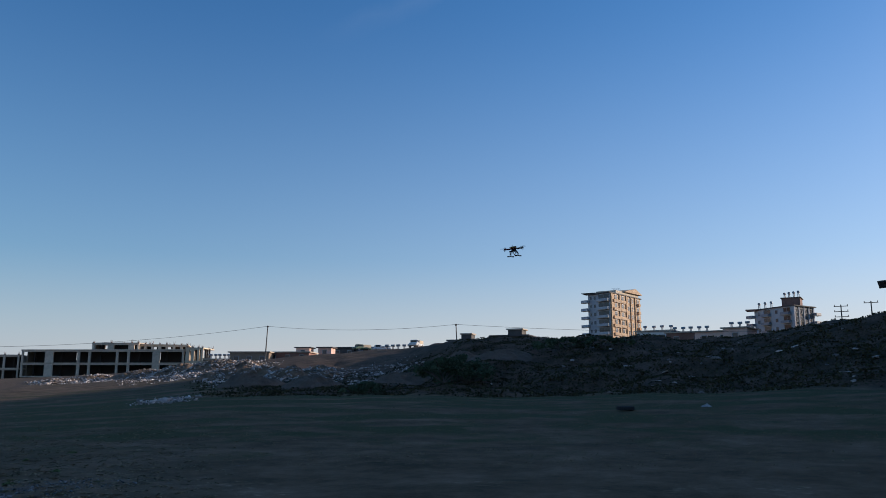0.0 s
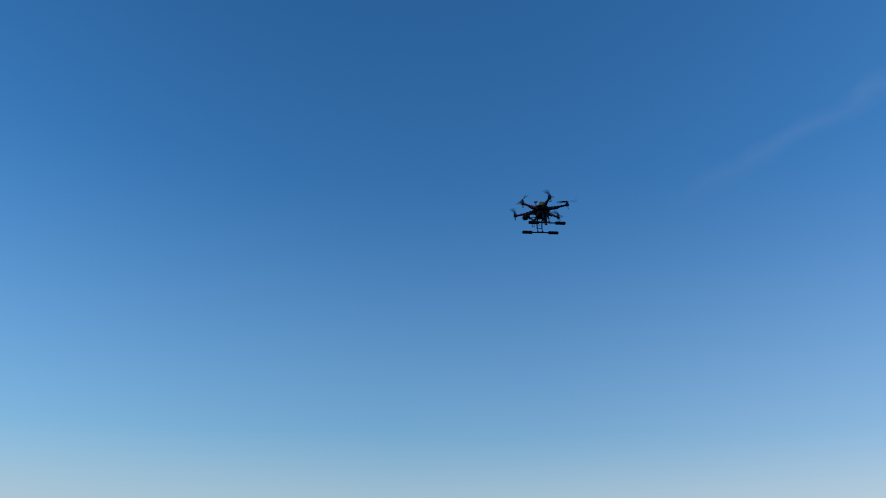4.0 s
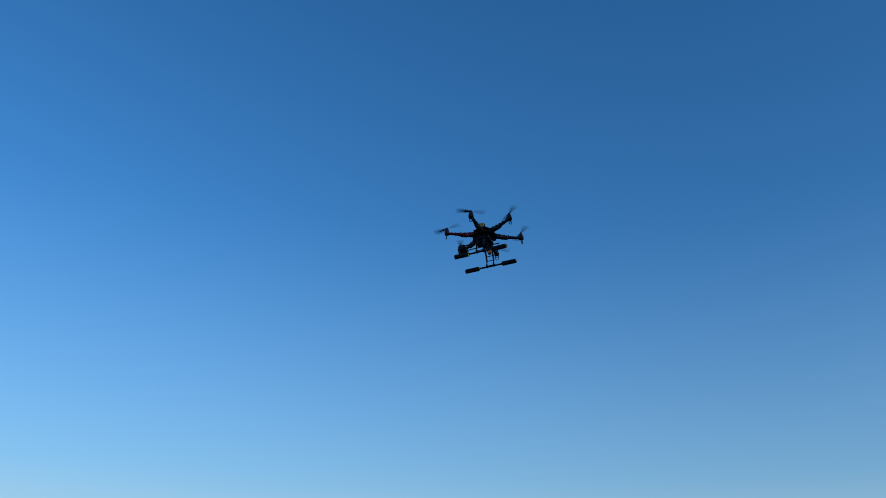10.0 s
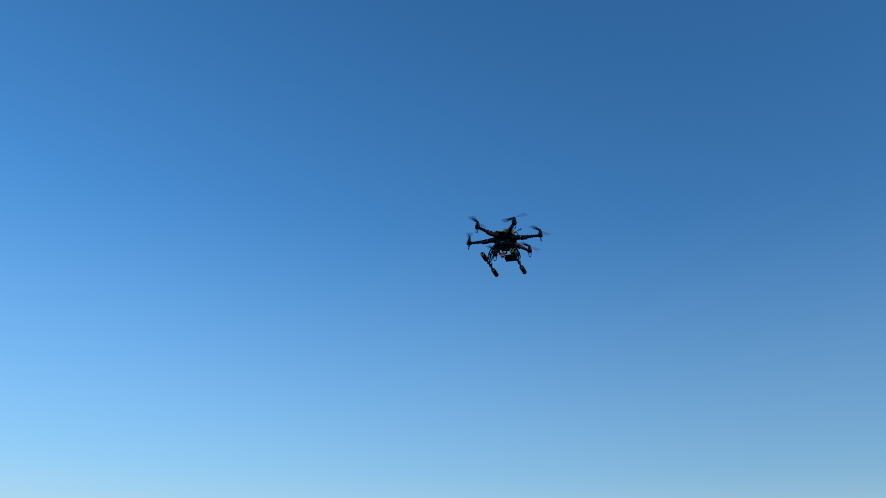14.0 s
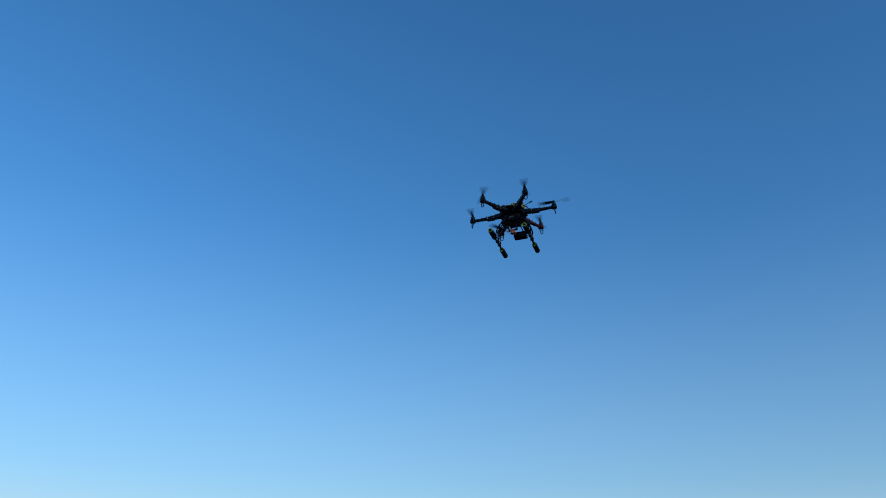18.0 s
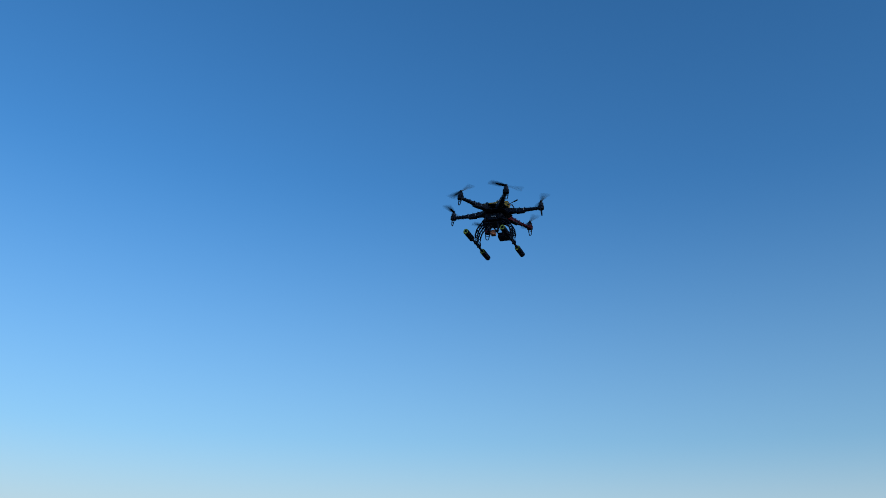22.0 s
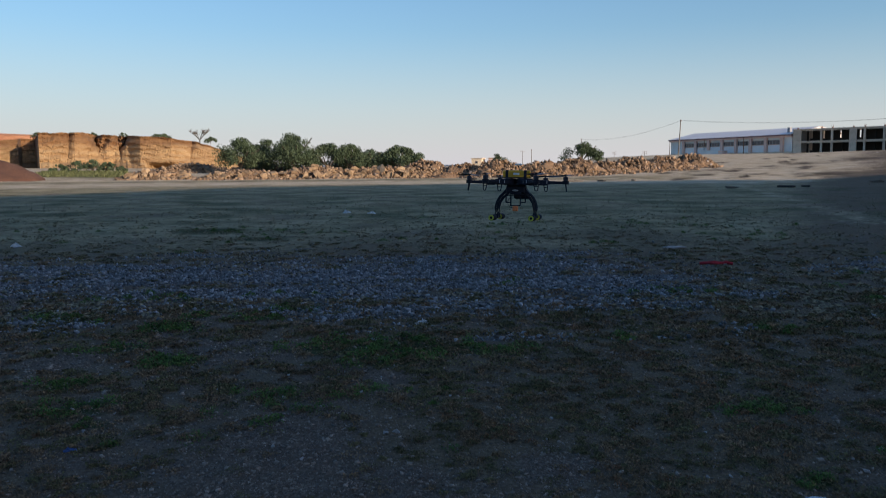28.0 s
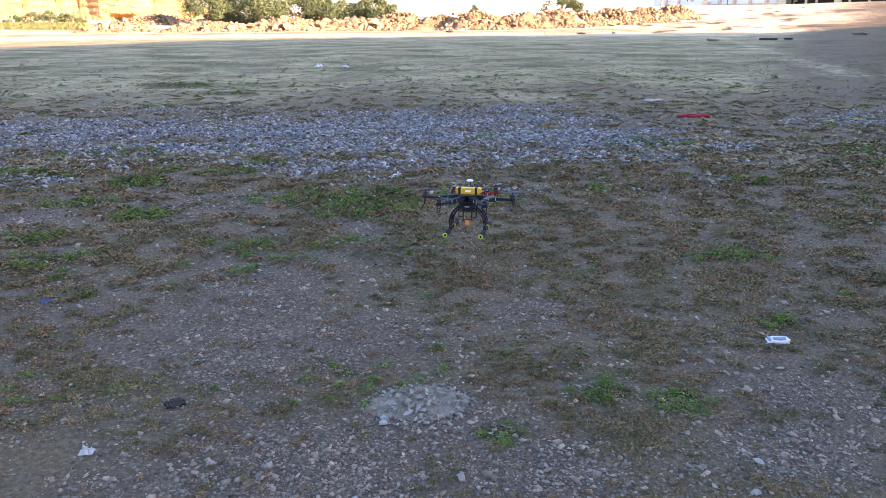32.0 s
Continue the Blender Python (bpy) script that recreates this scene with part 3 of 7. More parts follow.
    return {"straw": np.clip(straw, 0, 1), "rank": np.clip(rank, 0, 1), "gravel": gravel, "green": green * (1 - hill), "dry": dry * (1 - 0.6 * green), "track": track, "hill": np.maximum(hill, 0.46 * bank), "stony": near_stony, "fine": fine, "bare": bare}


ground_sheet = grid_mesh(np.concatenate([np.arange(-180, -42, 2.0), np.arange(-42, 96, 0.4), np.arange(96, 180.1, 2.0)]),
                         np.concatenate([[0.02], np.geomspace(0.6, 120, 260), np.geomspace(122, 4200, 70)]), land, ground_material(), polar=True)
_co = np.empty(len(ground_sheet.vertices) * 3)
ground_sheet.vertices.foreach_get("co", _co)
_co = _co.reshape(-1, 3)
for _name, _v in covers(_co[:, 0], _co[:, 1]).items():
    ground_sheet.attributes.new(_name, "FLOAT", "POINT").data.foreach_set("value", _v.astype(np.float32))
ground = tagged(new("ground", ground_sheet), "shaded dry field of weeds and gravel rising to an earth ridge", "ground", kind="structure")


# ---- loose cover: pebbles, chippings, weeds and grass ----
def many(name, base_v, base_f, place, turn, size, material, label, category):
    """One mesh of many small pieces: base shape, places, turns (3x3 each) and sizes (3 each)."""
    base_v, base_f = np.asarray(base_v, float), np.asarray(base_f)
    n, k = len(place), len(base_v)
    co = np.einsum("nij,nkj->nki", turn, base_v[None] * size[:, None, :]) + place[:, None, :]
    loops = (base_f[None] + (np.arange(n) * k)[:, None, None]).reshape(-1)
    me = bpy.data.meshes.new(name)
    me.vertices.add(n * k)
    me.vertices.foreach_set("co", co.reshape(-1))
    me.loops.add(len(loops))
    me.loops.foreach_set("vertex_index", loops.astype(np.int32))
    w = base_f.shape[1]
    me.polygons.add(n * len(base_f))
    me.polygons.foreach_set("loop_start", np.arange(n * len(base_f), dtype=np.int32) * w)
    me.update(calc_edges=True)
    me.materials.append(material)
    return tagged(new(name, me), label, category, kind="stuff")


def turns(rng, n, tilt=3.14):
    a, b, c = rng.uniform(0, 6.283, n), rng.uniform(-tilt, tilt, n), rng.uniform(-tilt, tilt, n)
    z = np.zeros(n)
    o = np.ones(n)
    Rz = np.stack([np.cos(a), -np.sin(a), z, np.sin(a), np.cos(a), z, z, z, o], -1).reshape(-1, 3, 3)
    Rx = np.stack([o, z, z, z, np.cos(b), -np.sin(b), z, np.sin(b), np.cos(b)], -1).reshape(-1, 3, 3)
    Ry = np.stack([np.cos(c), z, np.sin(c), z, o, z, -np.sin(c), z, np.cos(c)], -1).reshape(-1, 3, 3)
    return Rz @ Rx @ Ry


def icosa():
    bm = bmesh.new()
    bmesh.ops.create_icosphere(bm, subdivisions=1, radius=1.0)
    bm.verts.ensure_lookup_table()
    v = np.array([p.co[:] for p in bm.verts])
    f = np.array([[p.index for p in q.verts] for q in bm.faces])
    bm.free()
    return v, f


def strew(rng, n, near, far, lo, hi, power=1.0):
    """Places on the ground, thicker near the camera's stand."""
    az = rng.uniform(lo, hi, n)
    r = near * (far / near) ** (rng.uniform(0, 1, n) ** power)
    X, Y = np.sin(np.radians(az)) * r, np.cos(np.radians(az)) * r
    return X, Y


def scatter_cover():
    rng = np.random.RandomState(7)
    ico_v, ico_f = icosa()
    ico_v = ico_v * (1 + 0.22 * np.sin(np.arange(len(ico_v)) * 2.7))[:, None]
    oct_v = np.array([(1, 0.1, 0), (-0.9, -0.2, 0.1), (0.1, 1, 0), (-0.1, -0.9, 0), (0.2, 0, 0.8), (0, 0.1, -0.8)])
    oct_f = np.array([(0, 2, 4), (2, 1, 4), (1, 3, 4), (3, 0, 4), (2, 0, 5), (1, 2, 5), (3, 1, 5), (0, 3, 5)])
    # pebbles over the near ground
    X, Y = strew(rng, 150000, 1.9, 13.0, -36, 38, 0.9)
    c = covers(X, Y)
    keep = rng.uniform(0, 1, len(X)) < np.clip(0.42 + 0.75 * c["stony"] - 0.15 * c["dry"] - 0.2 * c["fine"], 0.1, 1) * (1 - 0.9 * c["bare"]) * (1 - 0.7 * c["gravel"])
    X, Y = X[keep], Y[keep]
    s = np.clip(rng.lognormal(-5.4, 0.55, len(X)), 0.003, 0.021) * np.clip(np.hypot(X, Y) / 4.5, 1, 1.7)
    size = np.stack([s * rng.uniform(0.9, 1.5, len(s)), s, s * rng.uniform(0.4, 0.75, len(s))], -1)
    many("pebbles", oct_v, oct_f, np.stack([X, Y, land(X, Y) + s * 0.18], -1), turns(rng, len(s), 0.45), size, pebble, "small grey and brown pebbles strewn over bare soil", "pebbles")
    # chippings of the gravel strip
    X, Y = strew(rng, 84000, 7.2, 17.0, -40, 42)
    c = covers(X, Y)
    keep = rng.uniform(0, 1, len(X)) < c["gravel"] * 1.2
    X, Y = X[keep], Y[keep]
    s = np.clip(rng.lognormal(-4.15, 0.42, len(X)), 0.006, 0.04)
    size = np.stack([s * rng.uniform(0.9, 1.5, len(s)), s, s * rng.uniform(0.5, 0.9, len(s))], -1)
    many("gravel", oct_v, oct_f, np.stack([X, Y, land(X, Y) + s * 0.3], -1), turns(rng, len(s), 0.7), size, chippings, "spread of grey-blue crushed stone chippings", "gravel")
    # creeping weeds: low cushions of many small leaves, which grow coarser with the distance
    small_v = np.array([(0, -0.5, 0), (0.5, 0.05, 0.16), (0, 0.5, 0.05), (-0.5, 0.05, 0.16)])
    small_f = np.array([(0, 1, 2, 3)])
    leaf_v = np.array([(-0.5, 0, 0), (0.5, 0, 0), (0.42, 0.06, 0.55), (0.0, 0.18, 1.0), (-0.42, 0.06, 0.55)])
    leaf_f = np.array([(0, 1, 2), (0, 2, 4), (4, 2, 3)])

    def cushions(name, n, near, far, lo, hi, chance, per, material, label, leaf=0.0031, wide=0.0125, tall=0.3, power=0.85, flat=0.7):
        X, Y = strew(rng, n, near, far, lo, hi, power)
        keep = rng.uniform(0, 1, n) < chance(covers(X, Y), waves(X, Y, 1.1, 55, 3)) * np.clip((far - np.hypot(X, Y)) / (0.5 * far), 0, 1) * np.clip((hi - np.degrees(np.arctan2(X, Y))) / 7, 0, 1)
        X, Y = X[keep], Y[keep]
        unit = np.clip(np.hypot(X, Y), 2.4, 9.0)
        broad = unit * wide * rng.uniform(0.45, 1.5, len(X))
        m = len(X) * per
        a, d = rng.uniform(0, 6.283, m), np.sqrt(rng.uniform(0, 1, m)) ** 1.2
        rag = 1 + 0.35 * np.sin(a * 3 + np.repeat(rng.uniform(0, 6.283, len(X)), per)) + 0.2 * np.sin(a * 7 + 1.3)
        px, py = np.repeat(X, per) + np.cos(a) * d * rag * np.repeat(broad, per), np.repeat(Y, per) + np.sin(a) * d * rag * np.repeat(broad, per)
        up = np.repeat(np.minimum(broad, 0.09), per) * tall * (1 - d * d) * rng.uniform(0.1, 1, m) + 0.003
        L = np.repeat(unit, per) * leaf * rng.uniform(0.55, 1.4, m)
        many(name, small_v, small_f, np.stack([px, py, land(px, py) + up], -1), turns(rng, m, flat), np.stack([L * 0.55, L, L], -1), material, label, "weeds" if "weed" in name else "grass")

    def free(c):
        return (1 - 0.95 * np.clip(c["gravel"] * 1.3, 0, 1)) * (1 - 0.9 * c["bare"])

    cushions("brown_weeds", 9500, 1.9, 19.0, -36, 38, lambda c, w: np.clip(0.42 + 0.5 * c["fine"] + 0.4 * w + 0.3 * (c["dry"] - 0.6) - 0.8 * c["stony"], 0.03, 1) * free(c), 90, weed_dry, "low brown dried weeds creeping between stones")
    cushions("olive_weeds", 9500, 1.9, 19.0, -36, 38, lambda c, w: np.clip(0.4 + 0.5 * c["fine"] - 0.4 * w + 0.25 * (c["dry"] - 0.6) + 0.3 * c["green"] - 0.8 * c["stony"], 0.03, 1) * free(c), 90, weed_olive, "low olive-green weeds creeping between stones")
    cushions("rusty_weeds", 3800, 1.9, 12.0, -36, 38, lambda c, w: np.clip(0.7 * w + 0.3 * c["fine"] - 0.15 - 0.7 * c["stony"], 0, 1) * free(c), 55, weed_rust, "withered rust-brown weeds in small cushions")
    cushions("green_weeds", 6500, 1.9, 26.0, -36, 40, lambda c, w: np.clip(c["green"] * 1.9 - 0.2, 0, 1), 110, grass_green, "patches of short fresh green weeds", tall=0.7)
    cushions("gravel_weeds", 1500, 7.0, 20.0, -38, 40, lambda c, w: np.clip(c["gravel"] * 0.5 + 0.5 * w - 0.2, 0, 0.6), 40, weed_olive, "thin weeds growing through the gravel", wide=0.012)

    def tufts(name, n, near, far, lo, hi, chance, per, spread, length, width, lean, material, label, power=1.0):
        X, Y = strew(rng, n, near, far, lo, hi, power)
        keep = rng.uniform(0, 1, n) < chance(covers(X, Y))
        X, Y = X[keep], Y[keep]
        m = len(X) * per
        grow = np.repeat(rng.uniform(0.5, 1.3, len(X)), per)
        far_up = np.repeat(np.clip(np.hypot(X, Y) / 5.0, 1, 2.4), per)
        a, d = rng.uniform(0, 6.283, m), np.abs(rng.normal(0, spread, m)) * far_up
        px, py = np.repeat(X, per) + np.cos(a) * d, np.repeat(Y, per) + np.sin(a) * d
        L = length * grow * rng.uniform(0.45, 1.2, m) * np.clip(far_up, 1, 2.0)
        W = width * rng.uniform(0.6, 1.4, m) * far_up
        many(name, leaf_v, leaf_f, np.stack([px, py, land(px, py) - 0.004], -1), turns(rng, m, lean), np.stack([W, L, L], -1), material, label, "weeds" if "weed" in name else "grass")

    cushions("field_weeds", 11000, 9.0, 42.0, -36, 46, lambda c, w: np.clip(0.4 + 0.5 * c["fine"] + 0.4 * w - c["track"], 0.03, 1) * free(c), 10, weed_far, "thin brown weeds over the farther field", leaf=0.0065, wide=0.013, power=1.0, flat=0.35, tall=0.15)
    cushions("field_weeds", 9000, 9.0, 42.0, -36, 46, lambda c, w: np.clip(0.35 + 0.5 * c["fine"] - 0.4 * w - c["track"] + 0.3 * c["green"], 0.03, 1) * free(c), 10, weed_far, "thin olive weeds over the farther field", leaf=0.0065, wide=0.013, power=1.0, flat=0.35, tall=0.15)
    tufts("dry_weeds", 1700, 1.9, 11.0, -36, 38, lambda c: np.clip(0.25 + 0.4 * c["fine"] - 0.4 * c["stony"], 0, 1) * free(c), 14, 0.03, 0.034, 0.004, 0.8, weed_dry, "single dry stalks standing among the weeds", 0.85)
    tufts("dry_weeds", 5000, 0.5, 12.0, 38, 324, lambda c: np.clip(0.5 + 0.8 * c["fine"], 0, 1), 6, 0.05, 0.03, 0.012, 1.15, weed_dry, "low brown dried weeds in ragged patches")
    tufts("dry_weeds", 1300, 0.35, 1.95, -40, 44, lambda c: np.clip(0.5 + 0.8 * c["fine"], 0, 1), 10, 0.036, 0.025, 0.008, 1.15, weed_dry, "low brown dried weeds in ragged patches")
    tufts("far_grass", 9000, 18.0, 62.0, -44, 92, lambda c: np.clip(0.25 + 0.5 * c["fine"] + c["green"] * 0.25 - c["track"], 0, 1), 9, 0.12, 0.018, 0.014, 1.35, weed_far, "thin olive grass over the farther field")
    tufts("tall_grass", 3000, 116.0, 130.0, -26.8, -22.2, lambda c: np.clip(0.75 + 0.3 * c["fine"], 0, 1), 8, 0.3, 0.16, 0.1, 1.4, grass_tall, "low grey-green growth below the quarry face")
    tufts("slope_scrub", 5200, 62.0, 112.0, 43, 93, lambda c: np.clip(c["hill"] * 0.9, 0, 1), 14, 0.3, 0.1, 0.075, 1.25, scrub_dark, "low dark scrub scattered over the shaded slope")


# ---- the drone: arms along bearings of 60 degrees, skids along y, the red arms at its nose ----
def build_drone():
    craft = thing("hexacopter", pose(0, 0, 0), "black six-rotor drone with red front arms and a yellow battery", "drone")

    def plate(name, z, r, thick):
        bm = bmesh.new()
        bmesh.ops.create_circle(bm, cap_ends=True, segments=12, radius=r)
        for k, v in enumerate(bm.verts):
            v.co *= 1.0 if k % 2 else 0.86
        ext = bmesh.ops.extrude_face_region(bm, geom=bm.faces[:])
        bmesh.ops.translate(bm, vec=(0, 0, thick), verts=[g for g in ext["geom"] if isinstance(g, bmesh.types.BMVert)])
        bmesh.ops.recalc_face_normals(bm, faces=bm.faces[:])
        return part(name, bm, carbon, craft, m=pose(0, 0, z, 0, 0, 15))

    plate("top_plate", 0.021, 0.088, 0.0025)
    plate("bottom_plate", -0.018, 0.098, 0.0025)
    bm = bmesh.new()
    box(bm, (0, 0, 0.001), (0.062, 0.062, 0.026), bevel=0.004)
    part("flight_controller", bm, plastic_black, craft)

    def arm_mesh(material):
        bm = bmesh.new()
        # a beam that tapers outwards, ribbed on its flanks, with a round end that carries the motor
        ends = []
        for x, w, zt, zb in ((0.052, 0.0195, 0.019, -0.016), (0.09, 0.0165, 0.016, -0.016), (0.15, 0.0125, 0.009, -0.015), (0.21, 0.0105, 0.005, -0.012), (0.265, 0.0105, 0.004, -0.010)):
            ends.append([bm.verts.new((x, y, z)) for y, z in ((-w, zb + 0.003), (-w * 0.6, zb), (w * 0.6, zb), (w, zb + 0.003), (w, zt - 0.003), (w * 0.6, zt), (-w * 0.6, zt), (-w, zt - 0.003))])
        for a, b in zip(ends, ends[1:]):
            for k in range(8):
                bm.faces.new((a[k], b[k], b[(k + 1) % 8], a[(k + 1) % 8]))
        bm.faces.new(ends[0])
        bm.faces.new(ends[-1][::-1])
        for k in range(6):
            u = k / 5
            x, w, zt, zb = 0.08 + 0.165 * u, 0.0185 - 0.0075 * u, 0.017 - 0.012 * u, -0.016 + 0.005 * u
            box(bm, (x, 0, (zt + zb) / 2), (0.004, 2 * w - 0.002, zt - zb + 0.001), bevel=0.001)
        bmesh.ops.recalc_face_normals(bm, faces=bm.faces[:])
        rod(bm, (0.275, 0, -0.012), (0.275, 0, 0.008), 0.0185, n=16)
        return mesh_of(bm, material)

    black_arm, red_arm = arm_mesh(plastic_black), arm_mesh(plastic_red)
    bm = bmesh.new()
    rod(bm, (0, 0, 0.008), (0, 0, 0.012), 0.0125, n=16)
    rod(bm, (0, 0, 0.012), (0, 0, 0.027), 0.0142, n=16)
    rod(bm, (0, 0, 0.027), (0, 0, 0.030), 0.0142, 0.009, n=16)
    rod(bm, (0, 0, 0.030), (0, 0, 0.043), 0.004, 0.003, n=8)
    motor_mesh = mesh_of(bm, motor_dark)
    bm = bmesh.new()
    for s in (-1, 1):
        tube(bm, [(0.0, s * 0.0135, -0.008), (0.004, s * 0.012, -0.03), (0.006, s * 0.0075, -0.05), (0.006, 0, -0.0525)], 0.0028, 6)
    rod(bm, (0.004, -0.012, -0.028), (0.004, 0.012, -0.028), 0.002, n=6)
    foot_mesh = mesh_of(bm, plastic_black)
    bm = bmesh.new()
    box(bm, (0, 0, 0), (0.05, 0.026, 0.011), bevel=0.002)
    esc_mesh = mesh_of(bm, plastic_black)
    bm = bmesh.new()
    box(bm, (0, 0, 0.004), (0.004, 0.03, 0.017), bevel=0.001)
    band_mesh = mesh_of(bm, tie_grey)

    bm = bmesh.new()
    for s in (1, -1):
        rows = []
        for k in range(8):
            u = k / 7
            x = s * (0.006 + 0.1 * u)
            w = 0.006 + 0.0055 * math.sin(min(1, u * 1.6) * 1.57) - 0.007 * u ** 3
            tw = 0.5 * (1 - u) + 0.14
            rows.append([bm.verts.new((x, s * w * q, w * q * tw + 0.001 * (1 - abs(q)))) for q in (-1, 0, 1)])
        for a, b in zip(rows, rows[1:]):
            for q in range(2):
                bm.faces.new((a[q], b[q], b[q + 1], a[q + 1]))
    rod(bm, (0, 0, -0.003), (0, 0, 0.006), 0.008, n=12)
    bmesh.ops.solidify(bm, geom=[f for f in bm.faces if len(f.verts) == 4 and max(abs(v.co.x) for v in f.verts) > 0.012], thickness=0.0012)
    prop_mesh = mesh_of(bm, blade_black)

    props = []
    for k in range(6):
        turn = pose(0, 0, 0, 0, 0, 60 * k)
        arm = part("arm", red_arm if k in (1, 2) else black_arm, None, craft, "red plastic arm" if k in (1, 2) else "", m=turn)
        part("motor", motor_mesh, None, arm, "dark metal motor", m=pose(0.275, 0, 0))
        part("motor_foot", foot_mesh, None, arm, m=pose(0.275, 0, 0))
        part("speed_controller", esc_mesh, None, arm, m=pose(0.15, 0, -0.014))
        for x in (0.128, 0.172):
            part("cable_tie", band_mesh, None, arm, "pale cable tie", m=pose(x, 0, -0.006))
        spin = part("propeller", prop_mesh, None, craft, m=turn @ pose(0.275, 0, 0.0375))
        props.append((spin, turn @ pose(0.275, 0, 0.0375), 1 if k % 2 else -1, k))

    # battery with its two straps, the receiver mast and the aerial
    bm = bmesh.new()
    box(bm, (0, 0, 0.0415), (0.158, 0.05, 0.044), bevel=0.008)
    battery = part("battery", bm, battery_yellow, craft, "yellow-wrapped flight battery")
    for x in (-0.054, 0.05):
        bm = bmesh.new()
        box(bm, (x, 0, 0.0415), (0.017, 0.0535, 0.0475), bevel=0.003)
        part("strap", bm, plastic_black, battery, "black fabric strap")
    bm = bmesh.new()
    box(bm, (0.0, -0.0252, 0.044), (0.034, 0.001, 0.012))
    part("sticker", bm, white_plastic, battery, "pale printed sticker")
    bm = bmesh.new()
    tube(bm, [(0.07, 0.01, 0.05), (0.092, 0.018, 0.05), (0.1, 0.03, 0.036), (0.09, 0.035, 0.02)], 0.0035, 6)
    part("battery_lead", bm, plastic_red, battery, "red battery lead")
    bm = bmesh.new()
    tube(bm, [(0.01, 0.045, 0.022), (0.008, 0.045, 0.06), (0.0, 0.045, 0.095)], 0.0028, 8)
    mast = part("mast", bm, plastic_black, craft)
    bm = bmesh.new()
    rod(bm, (0, 0.045, 0.094), (0, 0.045, 0.099), 0.0185, 0.021, n=24)
    rod(bm, (0, 0.045, 0.099), (0, 0.045, 0.104), 0.021, 0.016, n=24)
    part("receiver", bm, white_plastic, mast, "round white satellite receiver")
    bm = bmesh.new()
    tube(bm, [(0.012, 0.045, 0.093), (0.026, 0.05, 0.084), (0.014, 0.05, 0.072), (0.02, 0.045, 0.05), (0.01, 0.04, 0.024)], 0.0014, 6)
    part("receiver_cable", bm, cable_black, mast)
    bm = bmesh.new()
    rod(bm, (0.06, -0.02, 0.026), (0.135, -0.03, 0.052), 0.0025, n=6)
    rod(bm, (0.118, -0.0275, 0.046), (0.14, -0.0305, 0.0535), 0.004, n=8)
    part("aerial", bm, plastic_black, craft)

    # landing gear: two arched ladder legs, each on a padded skid
    arch = [(0.036, -0.042), (0.066, -0.058), (0.092, -0.083), (0.110, -0.115), (0.117, -0.15), (0.113, -0.192)]
    for s in (-1, 1):
        bm = bmesh.new()
        box(bm, (s * 0.03, 0, -0.04), (0.02, 0.062, 0.016), bevel=0.003)
        leg = part("landing_leg", bm, plastic_black, craft)
        for y in (-0.026, 0.026):
            bm = bmesh.new()
            outer = [(s * x, y, z) for x, z in arch]
            inner = [(s * (x - 0.019 * (1 - 0.3 * k / 5)), y, z - 0.012 * (1 - k / 5)) for k, (x, z) in enumerate(arch)]
            tube(bm, outer, 0.0042, 8)
            tube(bm, inner, 0.0042, 8)
            for k in range(6):
                rod(bm, outer[k], inner[k], 0.003, n=6)
                if k < 5:
                    rod(bm, outer[k], inner[k + 1], 0.0022, n=6)
            part("leg_rail", bm, plastic_black, leg)
        for k in (2, 3, 4, 5):
            bm = bmesh.new()
            x, z = arch[k]
            rod(bm, (s * x, -0.026, z), (s * x, 0.026, z), 0.003, n=8)
            part("rung", bm, plastic_black, leg)
        bm = bmesh.new()
        rod(bm, (s * 0.1095, -0.193, -0.202), (s * 0.1095, 0.193, -0.202), 0.0065, n=12)
        for y in (-0.026, 0.026):
            box(bm, (s * 0.109, y, -0.196), (0.022, 0.012, 0.02), bevel=0.002)
        skid = part("skid", bm, plastic_black, craft)
        for y0, y1 in ((-0.193, -0.089), (0.089, 0.193)):
            bm = bmesh.new()
            rod(bm, (s * 0.1095, y0, -0.202), (s * 0.1095, y1, -0.202), 0.0165, n=20)
            bmesh.ops.bevel(bm, geom=[e for e in bm.edges if abs(e.verts[0].co.y - e.verts[1].co.y) < 1e-5], offset=0.003, segments=2, affect="EDGES")
            part("foam_pad", bm, foam_black, skid, "black foam sleeve")
            bm = bmesh.new()
            ring = [bm.verts.new((s * 0.1095 + math.cos(a) * rr, y0 - 0.0015 - dz, -0.202 + math.sin(a) * rr)) for rr, dz in ((0.0155, 0), (0.0145, 0.002), (0.0075, 0.002), (0.007, 0)) for a in [6.28318 * q / 20 for q in range(20)]]
            for k in range(3):
                for q in range(20):
                    bm.faces.new((ring[k * 20 + q], ring[k * 20 + (q + 1) % 20], ring[(k + 1) * 20 + (q + 1) % 20], ring[(k + 1) * 20 + q]))
            bmesh.ops.recalc_face_normals(bm, faces=bm.faces[:])
            part("foam_ring", bm, foam_yellow, skid, "yellow-green foam end ring")

    # electronics under the plates and the camera in its hanging cradle
    bm = bmesh.new()
    box(bm, (0, 0.0, -0.043), (0.105, 0.1, 0.045), bevel=0.008)
    box(bm, (0, 0.0, -0.068), (0.07, 0.12, 0.012), bevel=0.003)
    part("lower_hull", bm, plastic_black, craft)
    bm = bmesh.new()
    rim = [[bm.verts.new((sx * hw, sy * 0.034, z)) for sx, sy in ((-1, -1), (1, -1), (1, 1), (-1, 1))] for hw, z in ((0.05, -0.018), (0.058, -0.042), (0.078, -0.066))]
